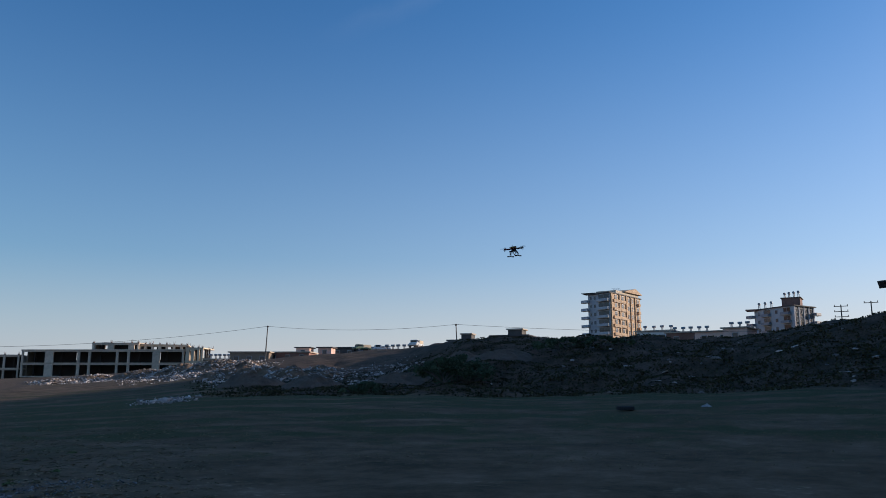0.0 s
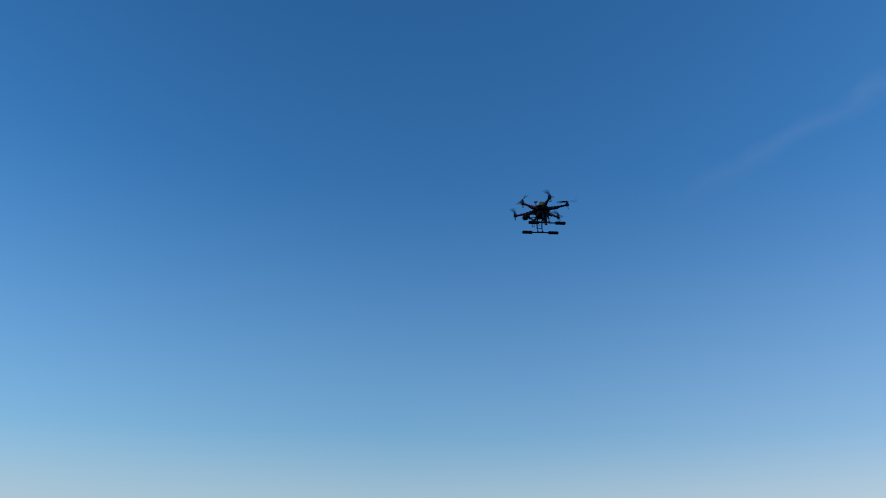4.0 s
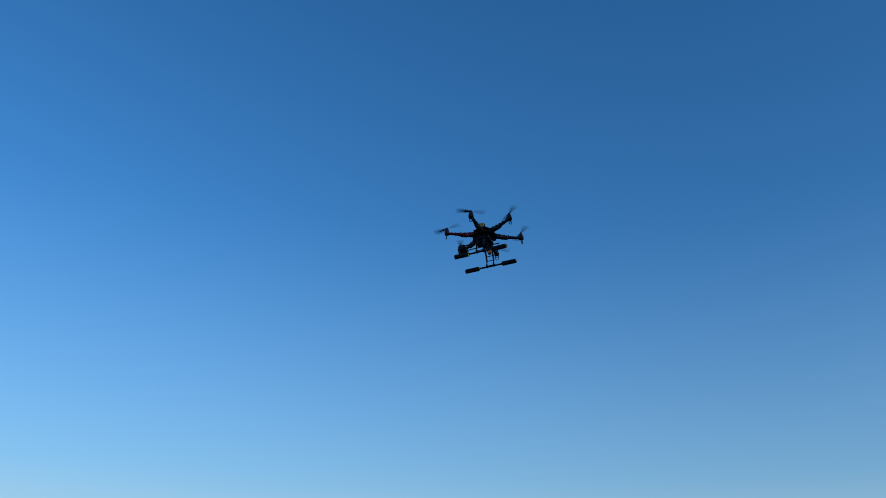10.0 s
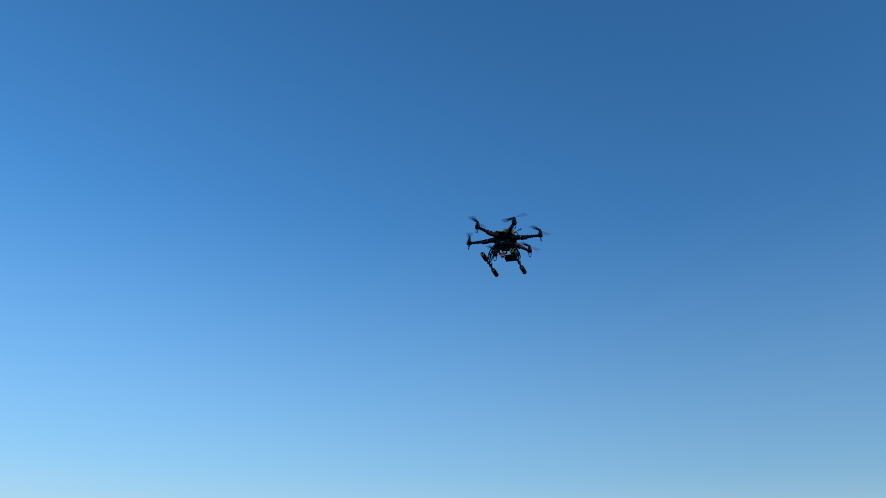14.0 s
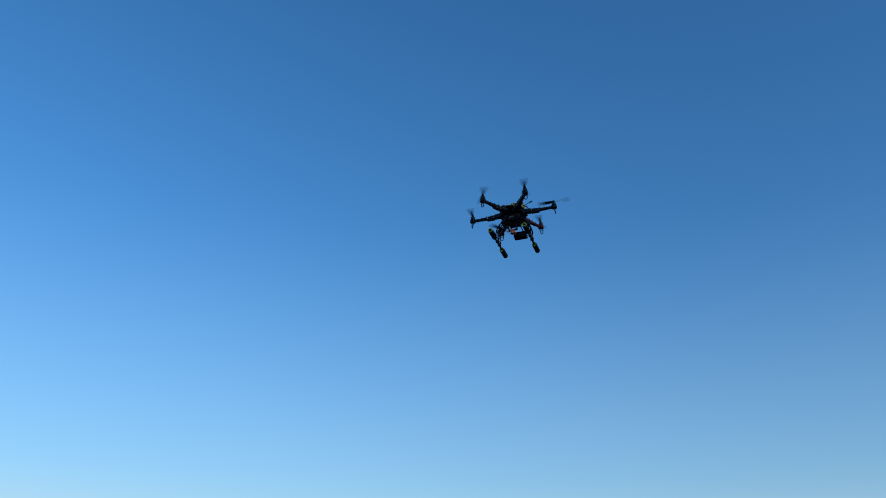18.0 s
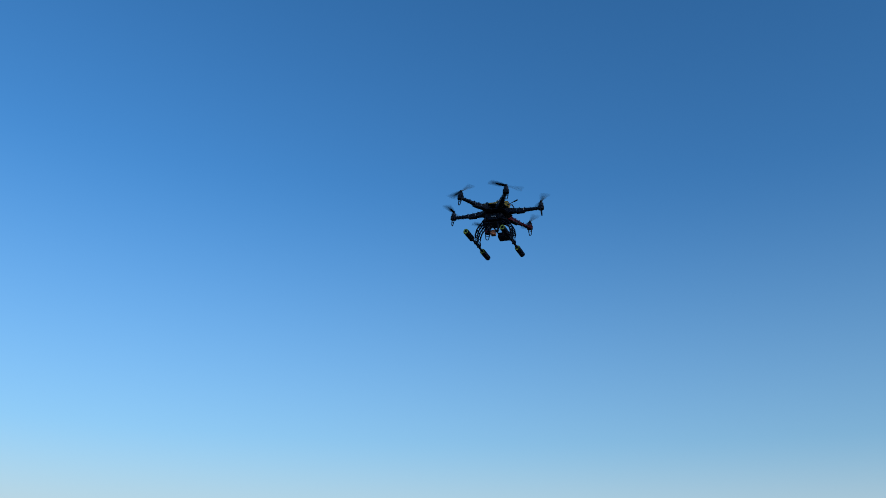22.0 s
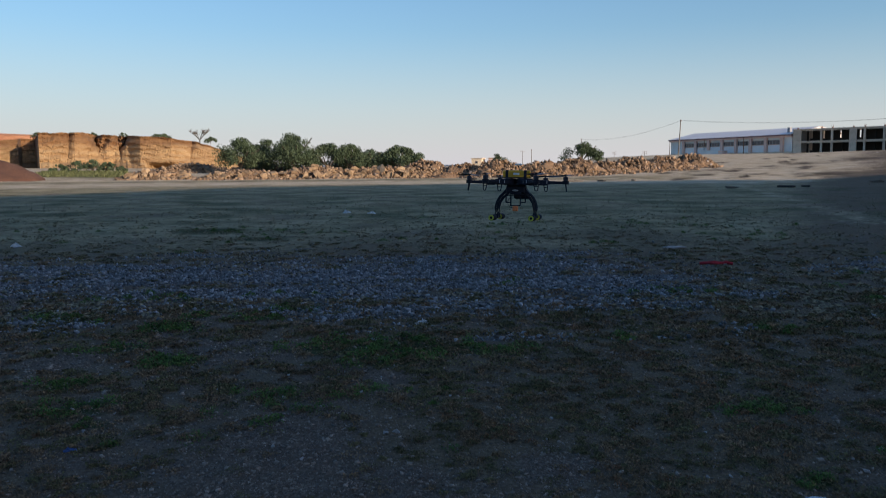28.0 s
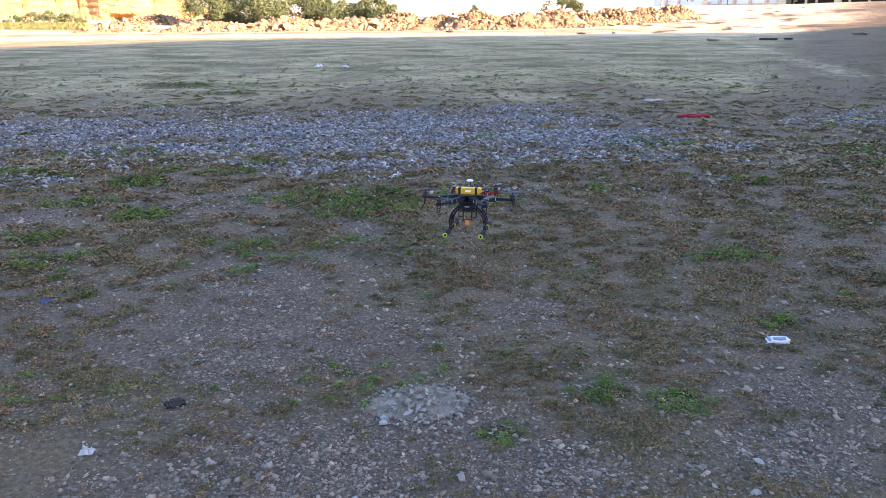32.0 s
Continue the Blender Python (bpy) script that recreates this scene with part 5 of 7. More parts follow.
def low_house(az, r, z, w, d, h, wall, label, tanks=0, lid=0.0, group="low houses on the ridge", upper=False):
    p = at(az, r, z)
    m = Matrix.Translation(p) @ pose(0, 0, 0, 0, 0, -az - 16)
    b = thing("house", m, label, "house", group=group)
    slab("wall", (0, 0, h / 2 - 1), (w, d, h + 2), wall, b)
    slab("roof", (0, 0, h + 0.12), (w + 0.9, d + 0.9, 0.26), roof_dark if lid else concrete, b)
    n = max(1, int(w / 3.2))
    for k in range(n):
        x = (k + 0.5) * w / n - w / 2
        fr = slab("window", (x, -d / 2 - 0.02, h * 0.55), (1.25, 0.1, 1.2), frame_grey, b)
        block("pane", (0, -0.04, 0), (1.05, 0.06, 1.0), window_glass, fr)
    if upper:
        slab("roof_room", (w * 0.1, 0, h + 0.75), (w * 0.4, d * 0.5, 1.1), wall, b)
        slab("roof_room_lid", (w * 0.1, 0, h + 1.4), (w * 0.48, d * 0.6, 0.22), concrete, b)
    for k in range(tanks):
        x = (k + 0.5) * w / tanks - w / 2
        water_tank(b, (x, 0.4 * (k % 2), h + 0.25), 0.7)
    return b


def pole(az, r, top_angle, lean, label, sink=0.6, arms=0, cap=True):
    p = on_land(az, r)
    top = at(az, r, rise(top_angle, r))
    h = top.z - p.z
    b = thing("power_pole", Matrix.Translation(p), label, "utility pole", group="overhead line poles")
    bm = bmesh.new()
    q = at(az + 90, lean, h)
    rod(bm, (-q.x * 0.1, -q.y * 0.1, -sink), (q.x, q.y, h), 0.14, 0.09, n=10)
    part("shaft", bm, pole_wood, b)
    for k in range(max(1, arms)):
        bm = bmesh.new()
        d = at(az + 90, 1.0)
        z = h - 0.25 - 0.9 * k
        rod(bm, Vector((q.x, q.y, z)) - d * (0.14 if not arms else 1.1), Vector((q.x, q.y, z)) + d * (0.14 if not arms else 1.1), 0.06, n=6)
        for s in (-1, 0, 1):
            e = Vector((q.x, q.y, z)) + d * s * (0.12 if not arms else 1.0)
            rod(bm, e, e + Vector((0, 0, 0.3)), 0.06, n=6)
        part("crossarm", bm, rust, b)
    return p + Vector((q.x, q.y, h - 0.05))


def wire(p, q, sag, label="thin black overhead cable"):
    bm = bmesh.new()
    n = 28
    tube(bm, [Vector(p).lerp(q, k / n) - Vector((0, 0, sag * 4 * (k / n) * (1 - k / n))) for k in range(n + 1)], 0.028, 5)
    tagged(part("overhead_cable", bm, cable_black), label + " between poles", "cable", group="overhead line cables")


def pickup(az, r, paint, label, canvas=None, turn=0.0):
    p = on_land(az, r)
    b = thing("pickup_truck", Matrix.Translation(p) @ pose(0, 0, 0, 0, 0, -az + turn), label, "vehicle", group="vehicles parked on the ridge track")
    bm = bmesh.new()
    box(bm, (0, 0, 0.72), (4.9, 1.75, 0.55), bevel=0.12)
    part("body", bm, paint, b)
    bm = bmesh.new()
    vs = box(bm, (-0.9, 0, 1.32), (1.75, 1.6, 0.75))
    for v in vs:
        if v.co.z > 1.4:
            v.co.x = v.co.x * 0.82 - 0.05
            v.co.y *= 0.88
    bmesh.ops.bevel(bm, geom=bm.edges[:], offset=0.06, segments=2, affect="EDGES")
    cab = part("cab", bm, paint, b)
    for y in (-0.78, 0.78):
        slab("side_window", (-0.93, y, 1.38), (1.15, 0.06, 0.42), window_glass, cab)
    slab("windscreen", (-1.68, 0, 1.36), (0.08, 1.25, 0.42), window_glass, cab)
    bm = bmesh.new()
    box(bm, (1.15, 0, 1.25), (2.4, 1.72, 0.75 if canvas else 0.3), bevel=0.05)
    part("load_bed", bm, canvas or paint, b)
    for x in (-1.5, 1.5):
        for y in (-0.82, 0.82):
            bm = bmesh.new()
            rod(bm, (x, y - 0.11, 0.36), (x, y + 0.11, 0.36), 0.36, n=16)
            w = part("wheel", bm, rubber, b)
            bm = bmesh.new()
            rod(bm, (x, y - 0.125, 0.36), (x, y + 0.125, 0.36), 0.2, n=12)
            part("rim", bm, metal_grey, w)
    for y in (-0.6, 0.6):
        slab("headlight", (-2.44, y, 0.82), (0.06, 0.3, 0.16), white_plastic, b)


# brown earth dimmed in colour for heaps on the shaded bank
earth_dim = surface("dimmed_bank_earth", [(0.15, (0.07, 0.05, 0.035)), (0.5, (0.13, 0.09, 0.062)), (0.85, (0.2, 0.15, 0.11))], scale=0.6, fine=9, rough=0.95, bump=0.9, depth=0.2)


# ---- the quarry face, the spoil banks and the boulders ----
def quarry_face():
    """An eroded cut in ochre earth, in beds, with gullies between buttresses."""
    azs = np.arange(-44, -13.2, 0.07)
    us = np.concatenate([np.linspace(0, 1, 34), [1.04, 1.2, 1.6, 2.4]])
    A, U = np.meshgrid(azs, us, indexing="ij")
    # reach of the foot and height of the rim along the face
    keys = np.array([(-44, 170, 5.6), (-34, 165, 6.0), (-30.6, 160, 6.3), (-29.4, 158, 6.6), (-28.3, 164, 7.0), (-28.15, 176, 7.6), (-27.3, 176, 7.5), (-27.18, 149, 7.7), (-25, 148, 7.7), (-23.7, 150, 7.65),
                     (-22.6, 151, 7.5), (-21.7, 149, 7.3), (-21, 146, 7.2), (-19, 145, 6.8), (-17.3, 147, 6.2), (-15.8, 148, 5.0), (-14.2, 149, 3.6), (-13.2, 152, 1.6)])
    wob = 0.25 * waves(A * 2.6, U * 6, 2.4, 48, 3)
    gully = (8 * np.exp(-np.abs(A + 23.2 + 0.5 * U + wob) / 0.3) + 7 * np.exp(-np.abs(A + 22.5 - 0.5 * U + wob) / 0.22)) * np.clip((U - 0.22) * 1.6, 0, 1) + 2.5 * np.exp(-np.abs(A + 18.0 - 0.4 * U) / 0.3) + 2 * np.exp(-np.abs(A + 25.6 - 0.3 * U) / 0.2)
    foot, rim = np.interp(A, keys[:, 0], keys[:, 1]), np.interp(A, keys[:, 0], keys[:, 2]) + 0.16 * waves(A * 2.6, A * 0, 4.0, 46, 6)
    base = 1.2
    x = A * 2.6
    patch = np.clip(0.5 + waves(x, U * 4, 9.0, 27, 3), 0, 1)
    flute = 0.28 * np.abs(waves(x, U * 0.7, 2.0, 41, 3)) + 0.3 * np.abs(waves(x, U * 1.2, 0.8, 42, 2))
    flute = flute * (0.08 + 0.5 * patch ** 2)
    lift = U * 6 + 0.35 * waves(x, U, 14, 43, 2)
    beds = 0.14 * np.tanh(4 * np.sin(lift * 2.3)) * (0.4 + 0.6 * patch) + 0.07 * np.tanh(4 * np.sin(lift * 7.1 + 1)) + 0.6 * np.clip((U - 0.8 + 0.06 * waves(x, U * 0, 5.0, 44, 3)) * 9, 0, 1)
    hollow = 4.5 * np.exp(-((A + 19.6 + wob) / 0.8) ** 4 - ((U - 0.12) / 0.17) ** 4)
    uc = np.clip(U, 0, 1)
    lean = 2.6 * uc ** 0.8 - 5.5 * np.clip(0.3 + 0.12 * waves(x, U * 0, 6.0, 49, 3) - uc, 0, 1) / 0.3 * (0.5 + 0.6 * patch)
    rough = waves(x * 0.7, U * 13, 2.2, 21, 6) * 0.6 + 0.3 * waves(x * 1.6, U * 12, 1.0, 22, 4)
    R = foot + lean + (flute * np.sin(np.clip(uc, 0.02, 1) * 3.1) * 1.2 + beds * np.clip(uc * 6, 0, 1) * np.clip((1.02 - U) * 12, 0, 1)) + rough * 0.5 * np.clip((1.05 - U) * 8, 0, 1) + gully * uc ** 1.3 + hollow
    R = R + np.where(U > 1, (U - 1) * 70, 0)
    Z = base - 1.0 + (rim - base + 1.0) * uc + 0.14 * rough * np.clip(uc * 3, 0, 1) + np.where(U > 1, -0.15 * (U - 1), 0)
    co = np.stack([np.sin(np.radians(A)) * R, np.cos(np.radians(A)) * R, Z], -1).reshape(-1, 3)
    na, nu = A.shape
    i = np.arange(na * nu).reshape(na, nu)
    quads = np.stack([i[:-1, :-1], i[1:, :-1], i[1:, 1:], i[:-1, 1:]], -1).reshape(-1, 4)
    me = bpy.data.meshes.new("face")
    me.from_pydata(co.tolist(), [], quads.tolist())
    mat = surface("quarry_earth", [(0.1, (0.196, 0.105, 0.0484)), (0.35, (0.32, 0.196, 0.0936)), (0.6, (0.419, 0.272, 0.134)), (0.9, (0.49, 0.364, 0.209))], scale=0.22, fine=9, rough=0.95, bump=0.7, depth=0.3, stretch=(1, 1, 2.6))
    # darker, redder beds towards the rim
    nt = mat.node_tree
    bsdf = nt.nodes["Principled BSDF"]
    xyz = nt.nodes.new("ShaderNodeSeparateXYZ")
    co = nt.nodes.new("ShaderNodeTexCoord").outputs["Object"]
    nt.links.new(co, xyz.inputs[0])
    bed = math_of(nt, "ADD", xyz.outputs["Z"], math_of(nt, "MULTIPLY", math_of(nt, "SUBTRACT", noise_of(nt, co, 0.22, 5), 0.5), 3.2))
    was = bsdf.inputs["Base Color"].links[0].from_socket
    upper = mix_of(nt, math_of(nt, "MULTIPLY_ADD", bed, 0.7, -3.3, True), was, (0.62, 0.5, 0.42), "MULTIPLY")
    thin = math_of(nt, "SINE", math_of(nt, "MULTIPLY", bed, 5.5), 0.0)
    nt.links.new(mix_of(nt, math_of(nt, "MULTIPLY_ADD", thin, 0.3, 0.25, True), upper, (0.74, 0.64, 0.54), "MULTIPLY"), bsdf.inputs["Base Color"])
    me.materials.append(mat)
    tagged(new("quarry_face", me), "sunlit ochre quarry face with eroded gullies and flat rim", "cliff", kind="structure")
    # a red upper terrace behind the left of the face
    terrace_red = surface("red_terrace_earth", [(0.15, (0.24, 0.1, 0.055)), (0.5, (0.4, 0.18, 0.095)), (0.85, (0.5, 0.28, 0.16))], scale=0.3, fine=9, rough=0.95, bump=0.8, depth=0.3, stretch=(1, 1, 2.5))
    bm = bmesh.new()
    box(bm, (0, 0, 0), (14, 12, 8.2), bevel=1.2)
    for v in bm.verts:
        v.co += noise.noise_vector(v.co * 0.4) * 0.6
    tagged(part("red_terrace", bm, terrace_red, m=Matrix.Translation(at(-29.2, 186, 4.4)) @ pose(0, 0, 0, 0, 0, 29)), "flat-topped terrace of red earth behind the quarry", "earth bank", kind="structure")
    bm = bmesh.new()
    box(bm, (0, 0, 0), (26, 16, 7.4), bevel=1.5)
    for v in bm.verts:
        v.co += noise.noise_vector(v.co * 0.4) * 0.8
    tagged(part("red_terrace", bm, terrace_red, m=Matrix.Translation(at(-35.5, 196, 3.6)) @ pose(0, 0, 0, 0, 0, 35)), "low terrace of red earth beyond the quarry", "earth bank", kind="structure")


def heap(name, az, r, w, d, h, material, label, seed, rough=0.25, kind="", turn=0.0):
    """A mound with an uneven skin, lying on the ground."""
    n, k = 64, 22
    bm = bmesh.new()
    rows = []
    c = at(az, r)
    m = Matrix.Translation(c) @ pose(0, 0, 0, 0, 0, -az + turn)
    noise.seed_set(seed)
    for j in range(k + 1):
        u = j / k
        ring = []
        for i in range(n):
            a = 6.28318 * i / n
            rr = u * (1 + 0.16 * noise.noise((math.cos(a) * 1.3, math.sin(a) * 1.3, seed)))
            x, y = math.cos(a) * rr * w / 2, math.sin(a) * rr * d / 2
            p = m @ Vector((x, y, 0))
            g = ground_z(p.x, p.y)
            z = h * (1 - u * u) ** 1.1 * (0.85 + 0.3 * noise.noise((x * 0.35, y * 0.35, seed))) + rough * h * (noise.noise((x * 1.3 / max(h, 0.3), y * 1.3 / max(h, 0.3), seed + 5)) + 0.6 * noise.noise((x * 3.1 / max(h, 0.3), y * 3.1 / max(h, 0.3), seed + 7)) + 0.4 * noise.noise((x * 7 / max(h, 0.3), y * 7 / max(h, 0.3), seed + 9))) * (1 - u ** 4)
            ring.append(bm.verts.new((x, y, g + max(z, -0.05) - (0.25 * h if j == k else 0))))
        rows.append(ring)
    for a, b in zip(rows, rows[1:]):
        for i in range(n):
            bm.faces.new((a[i], b[i], b[(i + 1) % n], a[(i + 1) % n]))
    bmesh.ops.remove_doubles(bm, verts=bm.verts[:], dist=0.001)
    bmesh.ops.recalc_face_normals(bm, faces=bm.faces[:])
    noise.seed_set(1)
    ob = part(name, bm, material, m=m, smooth=True)
    return tagged(ob, label, "heap", kind=kind)


def rock_mesh(seed, material, sub=2, rough=0.35):
    """A lump cut by a few planes, so that it has faces and arrises."""
    rng = random.Random(seed)
    bm = bmesh.new()
    bmesh.ops.create_icosphere(bm, subdivisions=sub, radius=0.5)
    cuts = []
    for k in range(9):
        n = Vector((rng.gauss(0, 1), rng.gauss(0, 1), rng.gauss(0, 1))).normalized()
        cuts.append((n, rng.uniform(0.14, 0.33)))
    for v in bm.verts:
        v.co *= 1 + rough * 0.5 * noise.noise(v.co * 3 + Vector((seed * 3.1, 0, seed)))
        for n, d in cuts:
            over = v.co.dot(n) - d
            if over > 0:
                v.co -= n * over
        v.co += noise.noise_vector(v.co * 7 + Vector((seed, 0, 0))) * 0.02
    return mesh_of(bm, material)


spoil_loose = surface("loose_spoil", [(0.15, (0.101, 0.0588, 0.0318)), (0.5, (0.218, 0.139, 0.0817)), (0.85, (0.395, 0.302, 0.224))], scale=1.2, fine=6, rough=0.92, bump=0.2, vary=0.55, island=True)


def spoil_banks():
    rng = random.Random(5)
    rocks = [rock_mesh(k, boulder_rock) for k in range(8)]
    greys = [rock_mesh(k + 20, rubble_grey, 1, 0.6) for k in range(4)]
    small = []
    # low banks of spoil behind the boulders, from the quarry to the slope
    spec = [(-17.5, 131, 13, 7, 1.3), (-12.5, 133, 14, 7, 1.5), (-20, 108, 9, 5, 1.0), (-14, 106, 13, 6, 1.2), (-9, 107, 15, 7, 1.5), (-4.5, 107, 15, 7, 1.5), (-1.2, 110, 9, 7, 2.3), (1.6, 109, 9, 6, 1.8), (4.2, 106, 10, 7, 3.0), (7.2, 107, 10, 7, 2.7),
            (9.6, 109, 9, 7, 2.9), (11.6, 112, 8, 7, 2.3), (13.4, 116, 9, 8, 2.9), (15.6, 122, 10, 9, 2.6), (17.4, 130, 9, 8, 2.7)]
    for k, (az, r, w, d, h) in enumerate(spec):
        h *= 0.68 if az > 3 else 0.9
        bank = heap("spoil_bank", az, r, w, d, h, heap_earth, "bank of ochre spoil and broken rock in sunlight", 30 + k, 0.5)
        small.append((az, r, w, d, h))
        tagged(bank, group="spoil banks at the field's edge")
        # the boulders that lie on it
        for q in range(64 if az < 0 else 46):
            big = az < -3
            s = rng.uniform(0.5, 1.35) * (1.35 if big else 0.5) * (0.7 if az < -12 else 1) * (0.6 + 0.8 * rng.random() ** 2)
            a2 = az + (rng.random() - 0.5) * math.degrees(w / r) * 0.95
            toward = rng.random() ** 1.4
            r2 = r - d * 0.54 + toward * d * 0.62
            p = at(a2, r2)
            lift = h * max(0.0, 1 - ((r2 - r) / (d / 2)) ** 2) ** 1.1 * 0.8 if abs(r2 - r) < d / 2 else 0
            z = ground_z(p.x, p.y) + lift * (1 - ((a2 - az) / math.degrees(w / r) * 2) ** 2 * 0.9) + s * 0.12
            wm = Matrix.Translation((p.x, p.y, z)) @ pose(0, 0, 0, rng.uniform(-40, 40), rng.uniform(-30, 30), rng.uniform(0, 360)) @ Matrix.Diagonal((s * rng.uniform(0.9, 1.5), s, s * rng.uniform(0.5, 0.85), 1))
            part("boulder", (rocks if big or rng.random() < 0.75 else greys * 2)[rng.randrange(8)], None, bank, m=bank.matrix_basis.inverted() @ wm)
    # broken stuff over and before the banks
    nr = np.random.RandomState(23)
    oct_v = np.array([(1, 0.1, 0), (-0.9, -0.2, 0.1), (0.1, 1, 0), (-0.1, -0.9, 0), (0.2, 0, 0.8), (0, 0.1, -0.8)])
    oct_f = np.array([(0, 2, 4), (2, 1, 4), (1, 3, 4), (3, 0, 4), (2, 0, 5), (1, 2, 5), (3, 1, 5), (0, 3, 5)])
    spots_at = []
    for az, r, w, d, h in small:
        n = 1100
        u, v = nr.uniform(-1.05, 1.05, n), nr.uniform(-1.25, 0.5, n)
        q = np.clip(1 - u * u - np.clip(v, -1, 1) ** 2, 0, 1)
        a2, r2 = np.radians(az + u * math.degrees(w / r) / 2), r + v * d / 2
        X, Y = np.sin(a2) * r2, np.cos(a2) * r2
        spots_at.append(np.stack([X, Y, land(X, Y) + h * q ** 1.1 * nr.uniform(0.75, 1.12, n)], -1))
    P = np.concatenate(spots_at)
    s = np.clip(nr.lognormal(-1.9, 0.55, len(P)), 0.06, 0.5)
    many("spoil_stones", oct_v, oct_f, P, turns(nr, len(P), 0.9), np.stack([s * nr.uniform(0.9, 1.6, len(P)), s, s * 0.75], -1), spoil_loose, "broken ochre rock strewn over the spoil banks", "stones")
    heap("earth_mound", -30.4, 108, 13.5, 11, 2.8, earth_red, "heap of dark red-brown earth at the field's edge", 61, 0.08)
    heap("earth_mound", 0.2, 104, 3.5, 2.5, 0.7, heap_earth, "small heap of ochre earth", 62, 0.3)


rubble_loose = surface("loose_rubble", [(0.15, (0.14, 0.1, 0.07)), (0.5, (0.4, 0.35, 0.32)), (0.8, (0.78, 0.75, 0.73))], scale=1.2, fine=6, rough=0.9, bump=0.2, vary=0.65, island=True)


spoil_brown = surface("warm_brown_spoil", [(0.15, (0.1, 0.062, 0.036)), (0.5, (0.2, 0.13, 0.08)), (0.85, (0.36, 0.27, 0.2))], scale=0.9, fine=9, rough=0.95, bump=0.9, depth=0.2)
RUBBLE_HEAPS = []


def rubble_tip():
    """Pale building rubble tipped down the shaded bank."""
    rng = random.Random(9)
    meshes = [rock_mesh(k + 50, rubble_grey, 1, 0.7) for k in range(3)]
    for k in range(3):
        bm = bmesh.new()
        box(bm, (0, 0, 0), ((1.3, 0.7, 0.22), (0.9, 0.5, 0.45), (1.6, 0.3, 0.25))[k])
        for v in bm.verts:
            v.co += Vector((rng.uniform(-1, 1), rng.uniform(-1, 1), rng.uniform(-1, 1))) * 0.1
        meshes.append(mesh_of(bm, rubble_grey))
    def gathered(x, y):
        """Above nought where the tipped loads lie."""
        return waves(x * 0.8, y * 0.8, 6.0, 33, 3)

    for az0, az1, r0, r1, n, smin, smax, label in ((38.0, 48.0, 120, 164, 420, 0.2, 0.85, "tip of pale grey building rubble on the bank"),
                                                    (33.0, 38.6, 140, 166, 230, 0.2, 0.8, "pale rubble strewn before an unfinished building"),
                                                    (43.5, 49.0, 96, 124, 200, 0.15, 0.7, "brown earth and pale rubble tipped over the bank"),
                                                    (49.6, 52.6, 94, 118, 200, 0.15, 0.6, "dense heap of broken white plaster and stone"),
                                                    (52.5, 58.5, 84, 124, 120, 0.15, 0.7, "scatter of grey rubble and soil down the bank"),
                                                    (38.8, 43.4, 54, 72, 34, 0.12, 0.4, "small patch of broken stone at the bank's foot")):
        c = on_land((az0 + az1) / 2, (r0 + r1) / 2)
        tip = thing("rubble_tip", Matrix.Translation(c), label, "rubble", group="rubble on the shaded bank")
        for k in range(n):
            p = on_land(rng.triangular(az0, az1, (az0 + az1) / 2), rng.triangular(r0, r1, (r0 + r1) / 2))
            if float(gathered(np.array([p.x]), np.array([p.y]))[0]) + rng.uniform(-0.25, 0.25) < -0.02:
                continue
            s = rng.uniform(smin, smax) * (0.4 + 1.1 * rng.random() ** 3)
            part("rubble_piece", meshes[rng.randrange(6)], None, tip, m=Matrix.Translation(p - c + Vector((0, 0, s * 0.1))) @ pose(0, 0, 0, rng.uniform(-40, 40), rng.uniform(-40, 40), rng.uniform(0, 360)) @ Matrix.Diagonal((s * rng.uniform(0.8, 2.1), s, s * rng.uniform(0.3, 0.8), 1)))
    for az, r, w, h in ((34.2, 150, 8, 0.7), (36.5, 152, 10, 1.0), (39.5, 148, 12, 1.3), (42, 146, 12, 1.5), (44.2, 140, 12, 1.7), (46, 128, 9, 1.6), (44.8, 112, 8, 1.2), (47.3, 110, 9, 1.5), (49.0, 104, 8, 1.3), (51.2, 106, 7, 1.1)):
        tagged(heap("earth_mound", az, r, w, 7, h, spoil_brown, "heap of warm brown spoil mixed with rubble", int(az * 10), 0.45), group="spoil heaps under the rubble")
        RUBBLE_HEAPS.append((az, r, w, h))
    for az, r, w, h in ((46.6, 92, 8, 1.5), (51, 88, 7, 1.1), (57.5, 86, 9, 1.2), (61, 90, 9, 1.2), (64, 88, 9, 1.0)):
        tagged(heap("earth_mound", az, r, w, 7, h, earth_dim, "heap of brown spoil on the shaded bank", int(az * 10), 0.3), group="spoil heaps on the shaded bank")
    # the small broken stuff between the pieces
    nr = np.random.RandomState(19)
    oct_v = np.array([(1, 0.1, 0), (-0.9, -0.2, 0.1), (0.1, 1, 0), (-0.1, -0.9, 0), (0.2, 0, 0.8), (0, 0.1, -0.8)])
    oct_f = np.array([(0, 2, 4), (2, 1, 4), (1, 3, 4), (3, 0, 4), (2, 0, 5), (1, 2, 5), (3, 1, 5), (0, 3, 5)])
    for az0, az1, r0, r1, n, label in ((37.5, 49, 116, 166, 7000, "fine pale rubble between larger pieces on the bank"), (43, 52.8, 92, 126, 6500, "fine white rubble and earth tipped over the bank"), (51, 59, 82, 126, 2600, "fine grey rubble down the shaded bank"),
                                       (32.5, 39, 138, 168, 3200, "fine pale rubble before the concrete shell"), (38.5, 43.6, 54, 74, 420, "fine broken stone at the bank's foot")):
        a, r = nr.triangular(az0, (az0 + az1) / 2, az1, n), nr.triangular(r0, (r0 + r1) / 2, r1, n)
        X, Y = np.sin(np.radians(a)) * r, np.cos(np.radians(a)) * r
